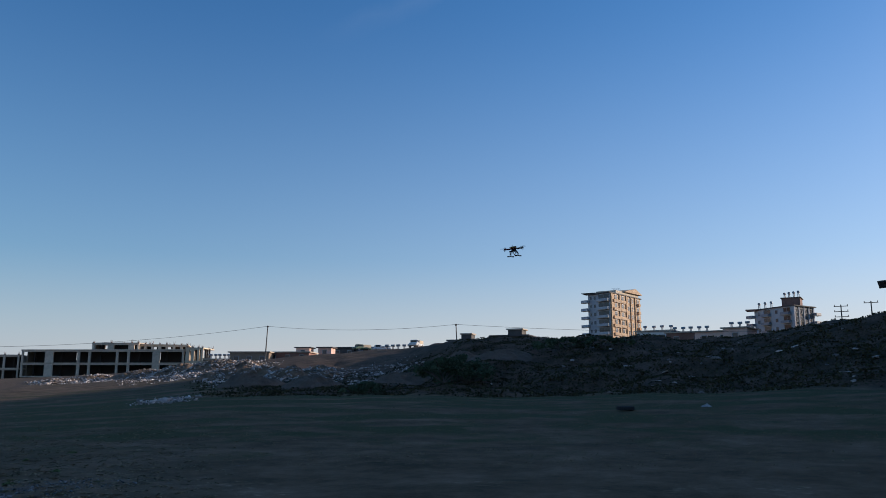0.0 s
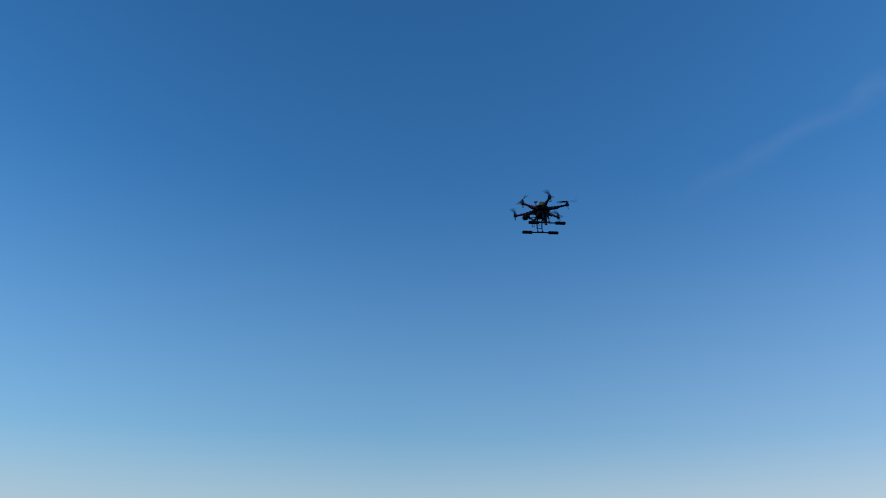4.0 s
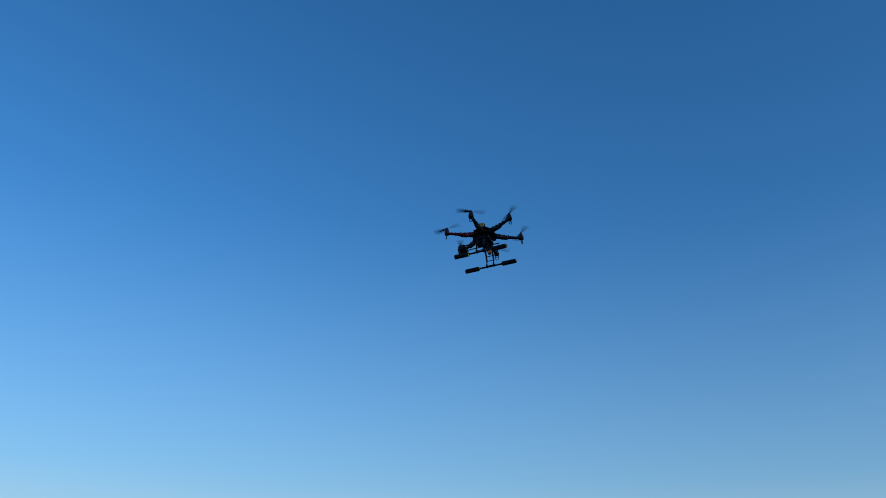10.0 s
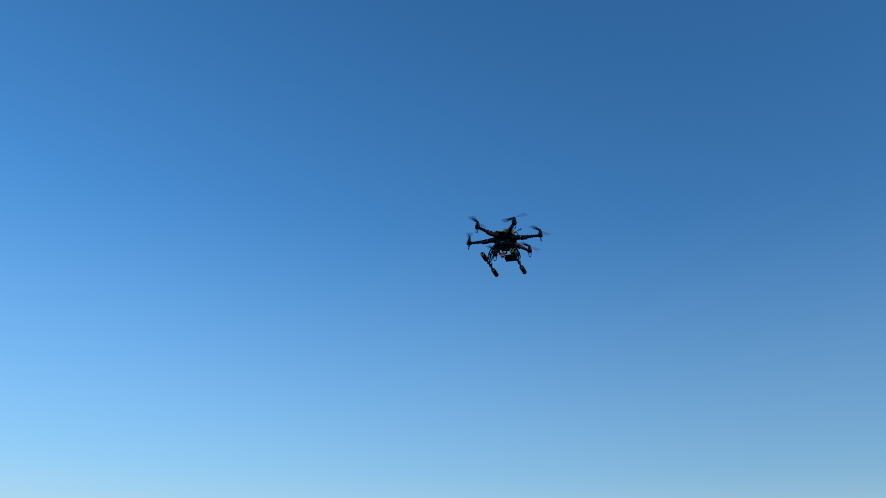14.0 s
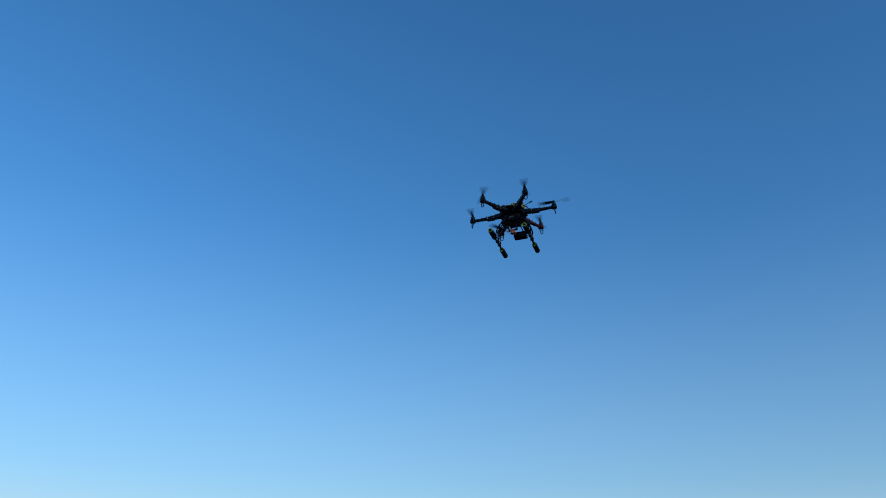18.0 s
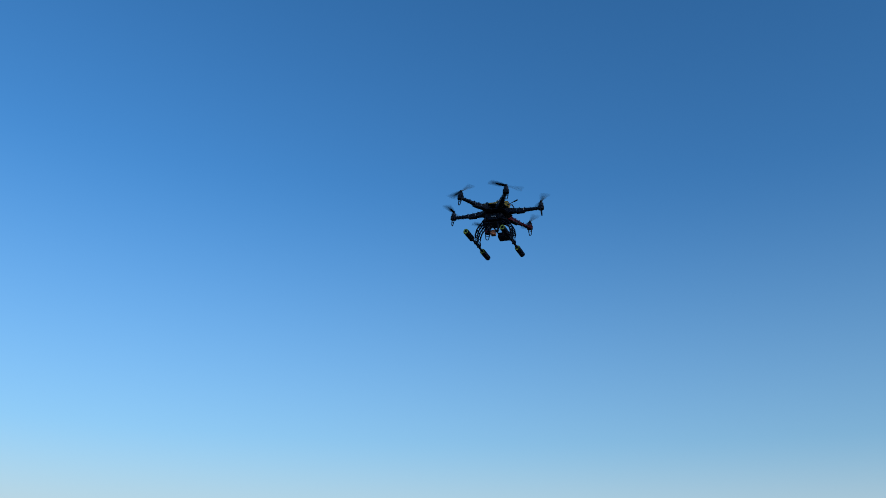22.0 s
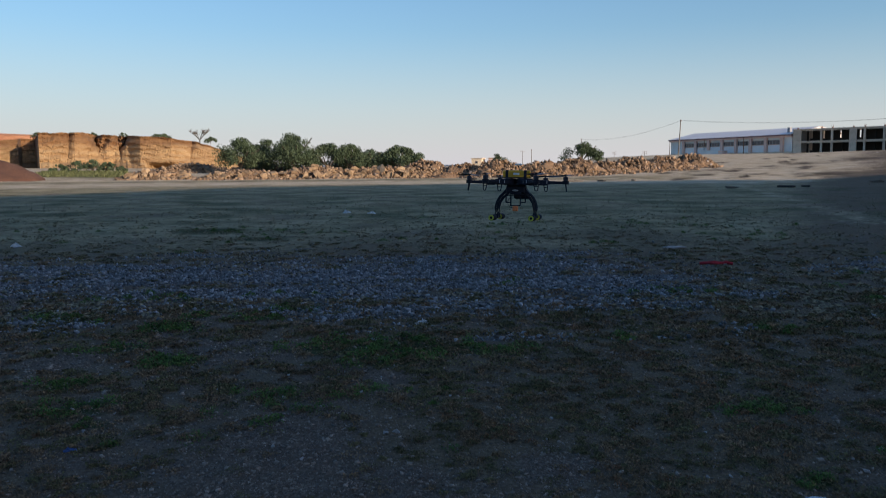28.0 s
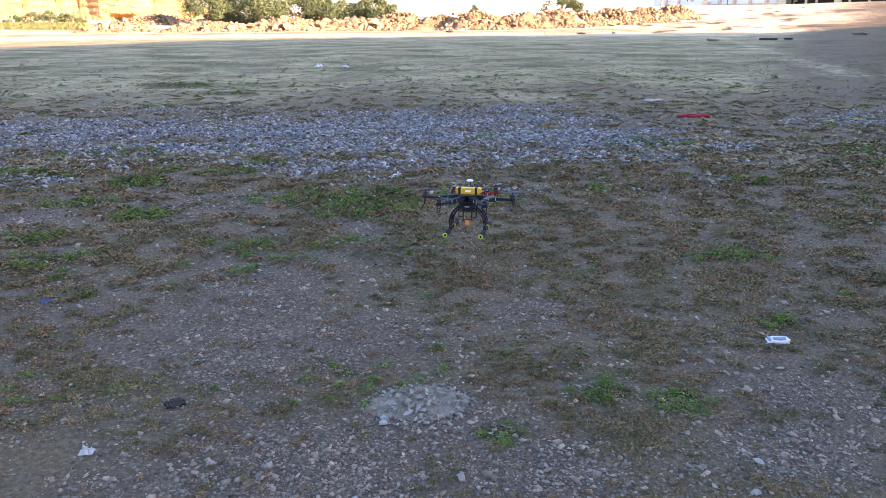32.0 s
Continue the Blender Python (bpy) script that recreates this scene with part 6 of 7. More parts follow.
        keep = gathered(X, Y) + nr.uniform(-0.35, 0.35, n) > 0.0
        X, Y = X[keep], Y[keep]
        s = np.clip(nr.lognormal(-2.4, 0.5, len(X)), 0.05, 0.4)
        many("rubble", oct_v, oct_f, np.stack([X, Y, land(X, Y) + s * 0.3], -1), turns(nr, len(s), 0.8), np.stack([s * 1.5, s, s * 0.7], -1), rubble_loose, label, "rubble")
    # what lies on the heaps
    for az, r, w, h in RUBBLE_HEAPS:
        n = 1000
        u, v = nr.uniform(-1, 1, n), nr.uniform(-1.1, 0.5, n)
        a2, r2 = np.radians(az + u * math.degrees(w / r) / 2), r + v * 3.5
        X, Y = np.sin(a2) * r2, np.cos(a2) * r2
        keep = gathered(X * 2.2, Y * 2.2) + nr.uniform(-0.3, 0.3, n) > -0.05
        q = np.clip(1 - u * u - np.clip(v, -1, 1) ** 2, 0, 1)
        P = np.stack([X, Y, land(X, Y) + h * q ** 1.1 * nr.uniform(0.8, 1.1, n)], -1)[keep]
        s = np.clip(nr.lognormal(-2.3, 0.55, len(P)), 0.05, 0.45)
        many("rubble", oct_v, oct_f, P, turns(nr, len(P), 0.8), np.stack([s * 1.5, s, s * 0.7], -1), rubble_loose, "broken white plaster and stone lying on spoil", "rubble")
    for k in range(14):
        p = on_land(rng.uniform(19, 31), rng.uniform(88, 200))
        s = rng.uniform(0.15, 0.5)
        ob = part("slope_stone", meshes[rng.randrange(6)], None, m=Matrix.Translation(p) @ pose(0, 0, 0, rng.uniform(-20, 20), 0, rng.uniform(0, 360)) @ Matrix.Diagonal((s * 1.5, s, s * 0.7, 1)))
        tagged(ob, "pale block of stone on the sunlit earth slope", "stone", group="stones on the earth slope")
    # single pale stones on the dark slope
    for k in range(60):
        az, r = rng.uniform(57, 91), rng.uniform(64, 92)
        p = on_land(az, r)
        s = rng.uniform(0.2, 0.75)
        ob = part("slope_stone", meshes[rng.randrange(6)], None, m=Matrix.Translation(p) @ pose(0, 0, 0, rng.uniform(-30, 30), 0, rng.uniform(0, 360)) @ Matrix.Diagonal((s * 1.6, s, s * 0.6, 1)))
        tagged(ob, "pale block of stone lying on the dark slope", "stone", group="stones on the slope")


# ---- trees and bushes ----
def tree(az, r, top, width, seed, label, stem=0.25, base=None, leafy=True, leaf=0.34, count=1500, dense=1.0, name="tree"):
    rng = np.random.RandomState(seed)
    p = on_land(az, r)
    if base is not None:
        p.z = base
    H = top - p.z
    b = thing(name, Matrix.Translation(p - Vector((0, 0, 0.1))), label, "tree" if name == "tree" else "bush", group="trees and bushes by the quarry")
    bm = bmesh.new()
    th = H * stem
    width *= 1.6 if leafy else 0.95
    count = int(count * 3.6)
    leaf *= 0.62
    tube(bm, [(0, 0, -0.2), (0.05 * H * rng.uniform(-1, 1) * 0.3, 0, th * 0.6), (0, 0.02 * H, th * 1.3)], 0.035 * H * 0.6 + 0.04, 8)
    limbs = []
    for k in range(9):
        a, up = rng.uniform(0, 6.283), rng.uniform(0.55, 1.0)
        e = Vector((math.cos(a) * width * 0.36 * rng.uniform(0.4, 1), math.sin(a) * width * 0.36 * rng.uniform(0.4, 1), th + (H - th) * up * 0.82))
        mid = Vector((e.x * 0.4, e.y * 0.4, th + (e.z - th) * 0.45))
        tube(bm, [(0, 0, th * 0.8), mid, e], 0.018 * H * 0.5 + 0.02, 6)
        limbs.append(e)
        if not leafy:
            for q in range(10):
                t = e.lerp(mid, rng.uniform(0, 0.8))
                u = t + Vector((rng.uniform(-1, 1), rng.uniform(-1, 1), rng.uniform(0.3, 1.2))) * H * 0.16
                tube(bm, [t, t.lerp(u, 0.5) + Vector((0, 0, 0.05)), u], 0.025, 4)
                for w in range(2):
                    s = t.lerp(u, rng.uniform(0.4, 1))
                    rod(bm, s, s + Vector((rng.uniform(-1, 1), rng.uniform(-1, 1), rng.uniform(0.2, 1))) * H * 0.09, 0.014, n=4)
    part("trunk", bm, bark, b)
    if not leafy:
        return
    # clumps round the limbs' ends, each of many small leaves; lobes make the outline uneven
    n_cl = 26
    cl = np.array([[*(limbs[k % 9].xy * rng.uniform(0.6, 1.25)), 0] for k in range(n_cl)])
    cl[:, 2] = th * 0.75 + (H - th * 0.9) * rng.uniform(0.05, 0.86, n_cl)
    shrink = 1 - 0.85 * np.clip((cl[:, 2] / H - 0.35) / 0.5, 0, 1)
    cl[:, :2] *= shrink[:, None] * 1.15
    size = rng.uniform(0.1, 0.25, n_cl) * min(width, H * 1.2) * (1.1 - 0.45 * np.clip((cl[:, 2] / H - 0.35) / 0.5, 0, 1))
    which = rng.randint(0, n_cl, count)
    d = rng.normal(0, 1, (count, 3))
    d /= np.linalg.norm(d, axis=1)[:, None]
    pos = cl[which] + d * (size[which] * rng.uniform(0.2, 1.3, count) ** 0.7)[:, None] * np.array([1, 1, 0.78])
    low = 0.15 * H * (1 if name == "tree" else 0.2)
    pos[:, 2] = low + (pos[:, 2] - pos[:, 2].min()) * (H - low) / (pos[:, 2].max() - pos[:, 2].min())
    v = np.array([(-0.5, 0, 0), (0.1, -0.4, 0.1), (0.6, 0.05, 0), (0.1, 0.45, 0.12)])
    s = leaf * rng.uniform(0.6, 1.35, count)
    T = turns(rng, count, 1.4)
    co = np.einsum("nij,nkj->nki", T, v[None] * s[:, None, None]) + pos[:, None, :]
    me = bpy.data.meshes.new("crown")
    me.from_pydata(co.reshape(-1, 3).tolist(), [], (np.arange(count * 4).reshape(-1, 4)).tolist())
    me.materials.append(leaf_tree)
    part("crown", me, None, b)


def trees():
    t = lambda a, r: rise(a, r)
    r = 122
    tree(-14.4, r, t(2.15, r), 6.6, 1, "rounded dark green tree beside the quarry rim", count=2200)
    tree(-12.6, r + 6, t(2.05, r + 6), 5.6, 2, "dark green tree among others", count=1500)
    tree(-10.75, r, t(2.5, r), 7.4, 3, "tallest dark green tree with a ragged crown", count=2600)
    tree(-8.3, r, t(1.75, r), 5.6, 4, "leafy green tree behind the boulders", count=1700)
    tree(-6.7, r, t(1.72, r), 4.8, 5, "pointed green tree behind the boulders", count=1500)
    tree(-5.0, r + 16, t(1.35, r + 16), 5.5, 6, "sparse greyish tree beside a house", count=800)
    tree(-3.1, r, t(1.62, r), 6.8, 7, "broad green tree behind the boulders", count=2200)
    tree(-4.3, r + 5, t(1.1, r + 5), 5.0, 15, "low green tree behind the boulders", count=1200)
    tree(10.05, 150, t(1.75, 150), 6.4, 8, "lone round green tree behind the spoil", count=2200)
    tree(4.0, 150, t(0.95, 150), 3.2, 9, "small green tree behind the spoil", count=700, leaf=0.3)
    tree(-17.1, 160, t(2.85, 160), 6.5, 10, "leafless tree on the quarry rim", base=6.6, leafy=False, stem=0.14)
    tree(-19.55, 158, t(2.35, 158), 3.6, 11, "dark round bush on the quarry rim", base=6.8, name="bush", count=600, leaf=0.28)
    tree(-16.4, 160, t(2.15, 160), 2.6, 12, "small bush on the quarry rim", base=6.4, name="bush", count=400, leaf=0.28)
    tree(-38.3, 118, t(4.1, 118), 7.5, 13, "tall dark green tree at the field's edge", count=2000)
    tree(-37.0, 121, t(3.0, 121), 5.0, 17, "dark green tree at the field's edge", count=1300)
    for k, (a, rr, w, h) in enumerate(((60.3, 72, 7, 2.6), (62, 76, 8, 3.0), (69.2, 90, 8, 1.6), (71.5, 92, 8, 1.4), (55, 74, 5, 1.2))):
        p = on_land(a, rr)
        tree(a, rr, p.z + h, w, 60 + k, "dark scrub on the shaded slope", name="bush", stem=0.1, count=900, leaf=0.34)
    for k, (a, h, w) in enumerate(((-26.0, 1.2, 2.6), (-25.0, 1.7, 3.2), (-24.0, 1.9, 3.0), (-23.1, 1.5, 2.6), (-22.2, 0.9, 2.2))):
        p = on_land(a, 132)
        tree(a, 132, p.z + h, w, 120 + k, "grey-green shrub below the quarry face", name="bush", stem=0.08, count=420, leaf=0.3)
    for k, (a, h, w) in enumerate(((-13.5, 1.3, 5), (-11.8, 1.35, 5), (-9.5, 1.2, 4.5), (-7.5, 1.15, 4), (-5.9, 1.1, 4), (-4.2, 1.1, 4.5), (-2.2, 1.0, 4))):
        tree(a, 127, t(h, 127), w, 140 + k, "low dark undergrowth between trees behind the boulders", name="bush", stem=0.1, count=700, leaf=0.34)
    rng = random.Random(3)
    for k in range(5):
        a = -27 + k * 1.7 + rng.uniform(-0.3, 0.3)
        tree(a, 160, t(2.3, 160) + rng.uniform(0.0, 0.25), rng.uniform(1.2, 2.6), 80 + k, "tuft of dry scrub on the quarry rim", base=7.15 - abs(k - 1.6) * 0.14, name="bush", stem=0.02, count=150, leaf=0.26)


# ---- what lies about on the field ----
def crumple(w, d, h, seed, n=9):
    """A crushed sheet: creased folds, edges turned down."""
    bm = bmesh.new()
    noise.seed_set(seed)
    rows = []
    for i in range(n):
        row = []
        for j in range(n):
            u, v = i / (n - 1) - 0.5, j / (n - 1) - 0.5
            z = h * (0.5 + 0.9 * noise.noise((u * 5, v * 5, seed)) + 0.5 * noise.noise((u * 11, v * 11, seed + 3))) * (1 - 3.2 * (u * u + v * v))
            row.append(bm.verts.new((w * (u + 0.12 * noise.noise((u * 4, v * 4, seed + 9))), d * (v + 0.12 * noise.noise((u * 4, v * 4, seed + 19))), max(0.003, z))))
        rows.append(row)
    for i in range(n - 1):
        for j in range(n - 1):
            bm.faces.new((rows[i][j], rows[i + 1][j], rows[i + 1][j + 1], rows[i][j + 1]))
    bmesh.ops.solidify(bm, geom=bm.faces[:], thickness=-0.003)
    noise.seed_set(1)
    return bm


def lay(name, x, y, bm, material, label, category, turn=0.0, group="", smooth=False, up=0.0):
    ob = part(name, bm, material, m=pose(x, y, ground_z(x, y) + up, 0, 0, turn), smooth=smooth)
    return tagged(ob, label, category, group)


def tyre(x, y, turn=0.0, tilt=0.0, s=1.0):
    b = thing("tyre", pose(x, y, ground_z(x, y) + 0.02, tilt, 0, turn), "old black tyre lying flat on the field", "tyre", group="tyres on the field")
    bm = bmesh.new()
    n, k = 28, 10
    ring = [[bm.verts.new(((0.36 + 0.16 * math.cos(c)) * math.cos(a) * s, (0.36 + 0.16 * math.cos(c)) * math.sin(a) * s, (0.13 + 0.13 * math.sin(c)) * s)) for c in [6.28318 * j / k for j in range(k)]] for a in [6.28318 * i / n for i in range(n)]]
    for i in range(n):
        for j in range(k):
            bm.faces.new((ring[i][j], ring[(i + 1) % n][j], ring[(i + 1) % n][(j + 1) % k], ring[i][(j + 1) % k]))
    bmesh.ops.recalc_face_normals(bm, faces=bm.faces[:])
    part("casing", bm, rubber, b, smooth=True)
    for i in range(22):
        a = 6.28318 * i / 22
        block("tread_block", (math.cos(a) * 0.52 * s, math.sin(a) * 0.52 * s, 0.13 * s), (0.025 * s, 0.09 * s, 0.2 * s), rubber, b, rz=math.degrees(a))


def field_things():
    lay("plastic_bag", -0.22, 8.02, crumple(0.17, 0.1, 0.06, 3), plastic_bag, "crumpled white plastic bag on the grass", "litter", 20)
    # a crushed carton: a flat, dented box with printed faces
    bm = bmesh.new()
    box(bm, (0, 0, 0.012), (0.108, 0.054, 0.024), bevel=0.004)
    bmesh.ops.subdivide_edges(bm, edges=bm.edges[:], cuts=2, use_grid_fill=True)
    for v in bm.verts:
        v.co.z *= 0.75 + 2.2 * noise.noise(v.co * 22 + Vector((4, 1, 0))) * 0.4 + 1.6 * v.co.x
        v.co.y += 0.006 * noise.noise(v.co * 30)
    packet = lay("paper_carton", 1.81, 3.62, bm, paper_white, "crushed white paper carton lying among weeds", "litter", -8)
    for x, y, w, d in ((0.01, -0.005, 0.06, 0.026), (-0.04, 0.0, 0.012, 0.042)):
        bm = bmesh.new()
        box(bm, (x, y, 0.018 + 0.03 * x), (w, d, 0.012), pose(0, 0, 0, 0, -3, 0), bevel=0.002)
        part("print", bm, print_grey, packet, "faded grey-blue print")
    lay("tissue", -1.26, 2.66, crumple(0.055, 0.05, 0.035, 7), paper_white, "small scrap of crumpled white tissue", "litter")
    lay("plastic_scrap", -2.17, 4.35, crumple(0.075, 0.045, 0.03, 8), blue_plastic, "torn scrap of blue plastic in grass", "litter", 30)
    bm = bmesh.new()
    tube(bm, [(-0.36, 0.02, 0.03), (-0.2, -0.03, 0.05), (-0.05, 0.04, 0.06), (0.1, -0.02, 0.045), (0.22, 0.05, 0.06), (0.36, 0.0, 0.03)], 0.035, 8)
    tube(bm, [(-0.25, 0.06, 0.03), (-0.02, -0.05, 0.04), (0.3, 0.07, 0.03)], 0.025, 8)
    for v in bm.verts:
        v.co *= 0.72
    lay("red_cloth", 4.47, 12.66, bm, rust_red, "twisted strip of red cloth on gravel", "cloth", -10, smooth=True)
    bm = bmesh.new()
    for k in range(26):
        a, rr = k * 2.4, 0.055 * math.sqrt(k / 26)
        box(bm, (math.cos(a) * rr * 0.75, math.sin(a) * rr * 0.75, 0.006), (0.016, 0.009, 0.011), Matrix.Rotation(a * 0.15, 4, "Z"))
    lay("charred_scraps", -1.04, 3.03, bm, soot, "black charred scraps of a small fire", "ashes")
    for k, (x, y, w, s) in enumerate(((-2.46, 26.92, 0.3, 40), (-3.41, 27.7, 0.36, 41), (-8.86, 16.1, 0.26, 42), (40.4, 8.2, 0.5, 48))):
        lay("plastic_sack", x, y, crumple(w, w * 0.6, w * 0.42, s), plastic_bag, "crumpled pale plastic sack on the field", "litter", k * 40, group="sacks on the field")
    for x, y, s in ((22.2, 51.2, 0.6), (22.65, 51.0, 0.55), (23.6, 50.9, 0.5), (3.6, 92, 0.8), (37.6, 11.4, 0.8)):
        tyre(x, y, x * 17, 0, s)
    for k, (x, y, w) in enumerate(((19.3, 52.4, 0.9), (13.0, 78.9, 1.9), (13.9, 80.2, 1.6), (19.5, 80, 1.8), (30.5, 55, 1.5), (16.0, 79.0, 1.2))):
        bm = bmesh.new()
        for q in range(3):
            box(bm, (0, q * 0.16 - 0.16, 0.09 + 0.02 * q), (w * (1 - 0.12 * q), 0.14, 0.05), pose(0, 0, 0, 0, 2 * q, 4 * q))
        box(bm, (0, 0, 0.04), (w * 0.7, 0.3, 0.06))
        lay("broken_pallet", x, y, bm, grey_board, "weathered grey boards of a broken pallet", "boards", k * 23, group="boards on the field")
    bm = bmesh.new()
    box(bm, (0, 0, 0.012), (0.42, 0.2, 0.022), bevel=0.004)
    bmesh.ops.subdivide_edges(bm, edges=bm.edges[:], cuts=2, use_grid_fill=True)
    for v in bm.verts:
        v.co += noise.noise_vector(v.co * 7) * 0.012
    lay("stone_slab", 4.5, 15.1, bm, stone_pale, "flat pale slab of stone on the field", "stone", 14, up=0.01)
    # the lump of broken mortar and single larger stones near the camera
    lump = heap("mortar_lump", -0.07, 3.02, 0.44, 0.32, 0.022, mortar, "flat lump of crumbled pale mortar and stones", 71, 0.2)
    crumbs = [rock_mesh(k + 130, (mortar, stone_pale, mortar, mortar, pebble)[k], 1, 0.6) for k in range(5)]
    rng = random.Random(31)
    for k in range(340):
        a, q = rng.uniform(0, 6.283), math.sqrt(rng.random()) * 1.1
        x, y = math.cos(a) * q * 0.22, math.sin(a) * q * 0.17
        s = rng.uniform(0.01, 0.034) * (1.2 - 0.5 * q) * (1.6 if k % 17 == 0 else 1)
        w = lump.matrix_basis @ Vector((x, y, 0))
        part("crumb", crumbs[k % 5], None, lump, m=Matrix.Translation((x, y, ground_z(w.x, w.y) + 0.024 * max(0.0, 1 - q * q) + s * 0.12)) @ pose(0, 0, 0, rng.uniform(-30, 30), rng.uniform(-30, 30), rng.uniform(0, 360)) @ Matrix.Diagonal((s * 1.4, s, s * 0.7, 1)))
    rng = random.Random(12)
    shapes = [rock_mesh(k + 90, stone_pale, 2, 0.25) for k in range(6)]
    known = [(1.37, 3.89, 0.035), (1.24, 2.51, 0.055), (-0.36, 4.65, 0.04), (-0.3, 4.66, 0.05), (0.42, 2.1, 0.05), (-0.22, 2.32, 0.05), (0.14, 2.45, 0.05), (1.9, 2.75, 0.055), (1.02, 2.35, 0.035), (1.6, 4.6, 0.04), (1.7, 4.62, 0.035), (2.5, 4.3, 0.04),
             (-1.0, 4.4, 0.035), (-0.8, 4.2, 0.035), (0.0, 5.9, 0.03), (-0.15, 2.85, 0.05), (0.12, 3.0, 0.045), (0.02, 3.1, 0.05), (-0.12, 3.12, 0.04), (0.16, 2.9, 0.04), (-0.05, 2.93, 0.045), (2.6, 10.6, 0.09), (1.2, 9.0, 0.07), (4.3, 10.9, 0.09)]
    for k in range(40):
        az, r = rng.uniform(-28, 32), rng.uniform(2.3, 7)
        p = at(az, r)
        known.append((p.x, p.y, rng.uniform(0.02, 0.042)))
    for x, y, s in known:
        m = pose(x, y, ground_z(x, y) + s * 0.2, rng.uniform(-15, 15), rng.uniform(-15, 15), rng.uniform(0, 360)) @ Matrix.Diagonal((s * rng.uniform(1, 1.6), s, s * rng.uniform(0.5, 0.8), 1))
        tagged(part("stone", shapes[rng.randrange(6)], None, m=m), "pale rounded stone lying among weeds", "stone", group="stones on the near field")


# ---- distance ----
def far_hills():
    for k, (a0, a1, r, h, label) in enumerate(((-52, -26, 3000, 95, "low blue hills far beyond the quarry"), (-60, 100, 3600, 9, "flat distant land along the horizon"))):
        bm = bmesh.new()
        n = 60
        top = []
        for i in range(n + 1):
            a = a0 + (a1 - a0) * i / n
            e = math.sin(math.pi * i / n) ** 0.7
            p = at(a, r, 0)
            z = h * e * (0.75 + 0.35 * noise.noise((i * 0.13, k * 7.0, 0.5)) + 0.12 * noise.noise((i * 0.5, k, 2.5)))
            back = at(a, r + 500, 0)
            top.append((bm.verts.new((p.x, p.y, -30)), bm.verts.new((p.x * 1.05, p.y * 1.05, z)), bm.verts.new((back.x, back.y, -30))))
        for a, b in zip(top, top[1:]):
            for j in range(2):
                bm.faces.new((a[j], b[j], b[j + 1], a[j + 1]))
        # the haze of distance is put into the hills' blue-grey colour
        tagged(part("distant_hills", bm, tone("hazy_hill_%s" % "ab"[k], (0.10, 0.13, 0.17), scale=0.004, bump=0)), label, "hills", kind="structure")


quarry_face()
far_hills()
COLS_LOW = ((0.035, 2.4), (0.22, 0.5), (0.3, 0.55), (0.453, 1.9), (0.535, 0.5), (0.67, 0.6), (0.8, 1.4), (0.9, 0.5), (1.0, 0.4))
unfinished_wing(23.95, 250, 32.0, 236, 4.7, 2, "long low unfinished concrete building with open bays", COLS_LOW, holes=((0, 0.015, 0.9), (1, 0.015, 0.9), (0, 0.057, 0.9), (1, 0.057, 0.9), (1, 0.156, 0.6), (1, 0.286, 0.45), (1, 0.43, 0.5), (1, 0.536, 0.5), (1, 0.8, 0.6)))
COLS_MID = ((0.004, 0.5), (0.172, 2.2), (0.353, 0.7), (0.42, 0.6), (0.59, 0.6), (0.66, 0.6), (0.83, 2.0), (0.998, 0.5))
unfinished_wing(32.1, 235.5, 42.05, 217, 6.05, 2, "unfinished concrete wing with wide open bays", COLS_MID, holes=((1, 0.27, 0.9), (0, 0.27, 0.7), (1, 0.79, 0.5)), rebar=False)
unfinished_wing(36.2, 230, 39.1, 224.5, 13.0, 1, "half-built upper storey on an unfinished building", ((0.0, 0.6), (0.4, 1.7), (0.84, 1.6), (1.0, 0.5)), depth=8, h=1.9, holes=((0, 0.18, 1.6),))
unfinished_wing(39.1, 226, 42.3, 224.5, 13.0, 1, "half-built sunlit upper storey with short columns", ((0.0, 0.5), (0.13, 0.7), (0.27, 0.5), (0.42, 0.8), (0.56, 0.5), (0.71, 0.7), (0.86, 0.6), (1.0, 0.5)), depth=8, h=1.6, holes=((0, 0.3, 1.0), (0, 0.6, 1.2)), frame=render_cream)
unfinished_wing(42.15, 216.5, 43.3, 215, 6.6, 2, "sunlit cream end of an unfinished building", ((0.0, 0.9), (0.4, 0.8), (0.72, 0.5), (1.0, 0.5)), depth=9, h=3.4, holes=((1, 0.55, 2.0), (0, 0.5, 1.0)), frame=render_cream)
storage_hall()
tower_block()
corner_flats()
edge_flats()
low_house(75.6, 190, 12.7, 8, 7, 3.1, render_white, "low white house behind the ridge with roof tanks", 4)
low_house(77.8, 185, 12.0, 9, 7, 3.0, render_brick, "low reddish house behind the ridge with roof tanks", 5)
low_house(79.6, 180, 11.8, 8, 7, 2.9, render_pink, "low pink house behind the ridge")
low_house(81.0, 178, 11.9, 5, 7, 3.3, render_pink, "low pink house behind the ridge with roof tanks", 3)
low_house(76.6, 200, 11.0, 6, 6, 2.6, render_cream, "low cream house behind the ridge", 2)
low_house(44.6, 214, 8.0, 7, 7, 2.2, render_tan, "dark low house with many roof tanks", 6)
low_house(46.75, 206, 8.4, 9.8, 8, 3.3, render_tan, "low grey-brown house along the ridge track")
low_house(49.4, 208, 9.4, 11, 8, 2.5, render_brick, "low reddish house along the ridge track")
low_house(50.3, 212, 11.0, 3.6, 4, 2.45, render_pink, "small pink kiosk with a dark overhanging roof", lid=1.0)
low_house(51.85, 214, 11.2, 3.6, 4, 2.45, render_pink, "small pink kiosk with a dark overhanging roof", lid=1.0)
low_house(54.1, 232, 11.8, 14, 6, 2.9, roof_dark, "long dark shed behind the parked vehicles", lid=1.0)
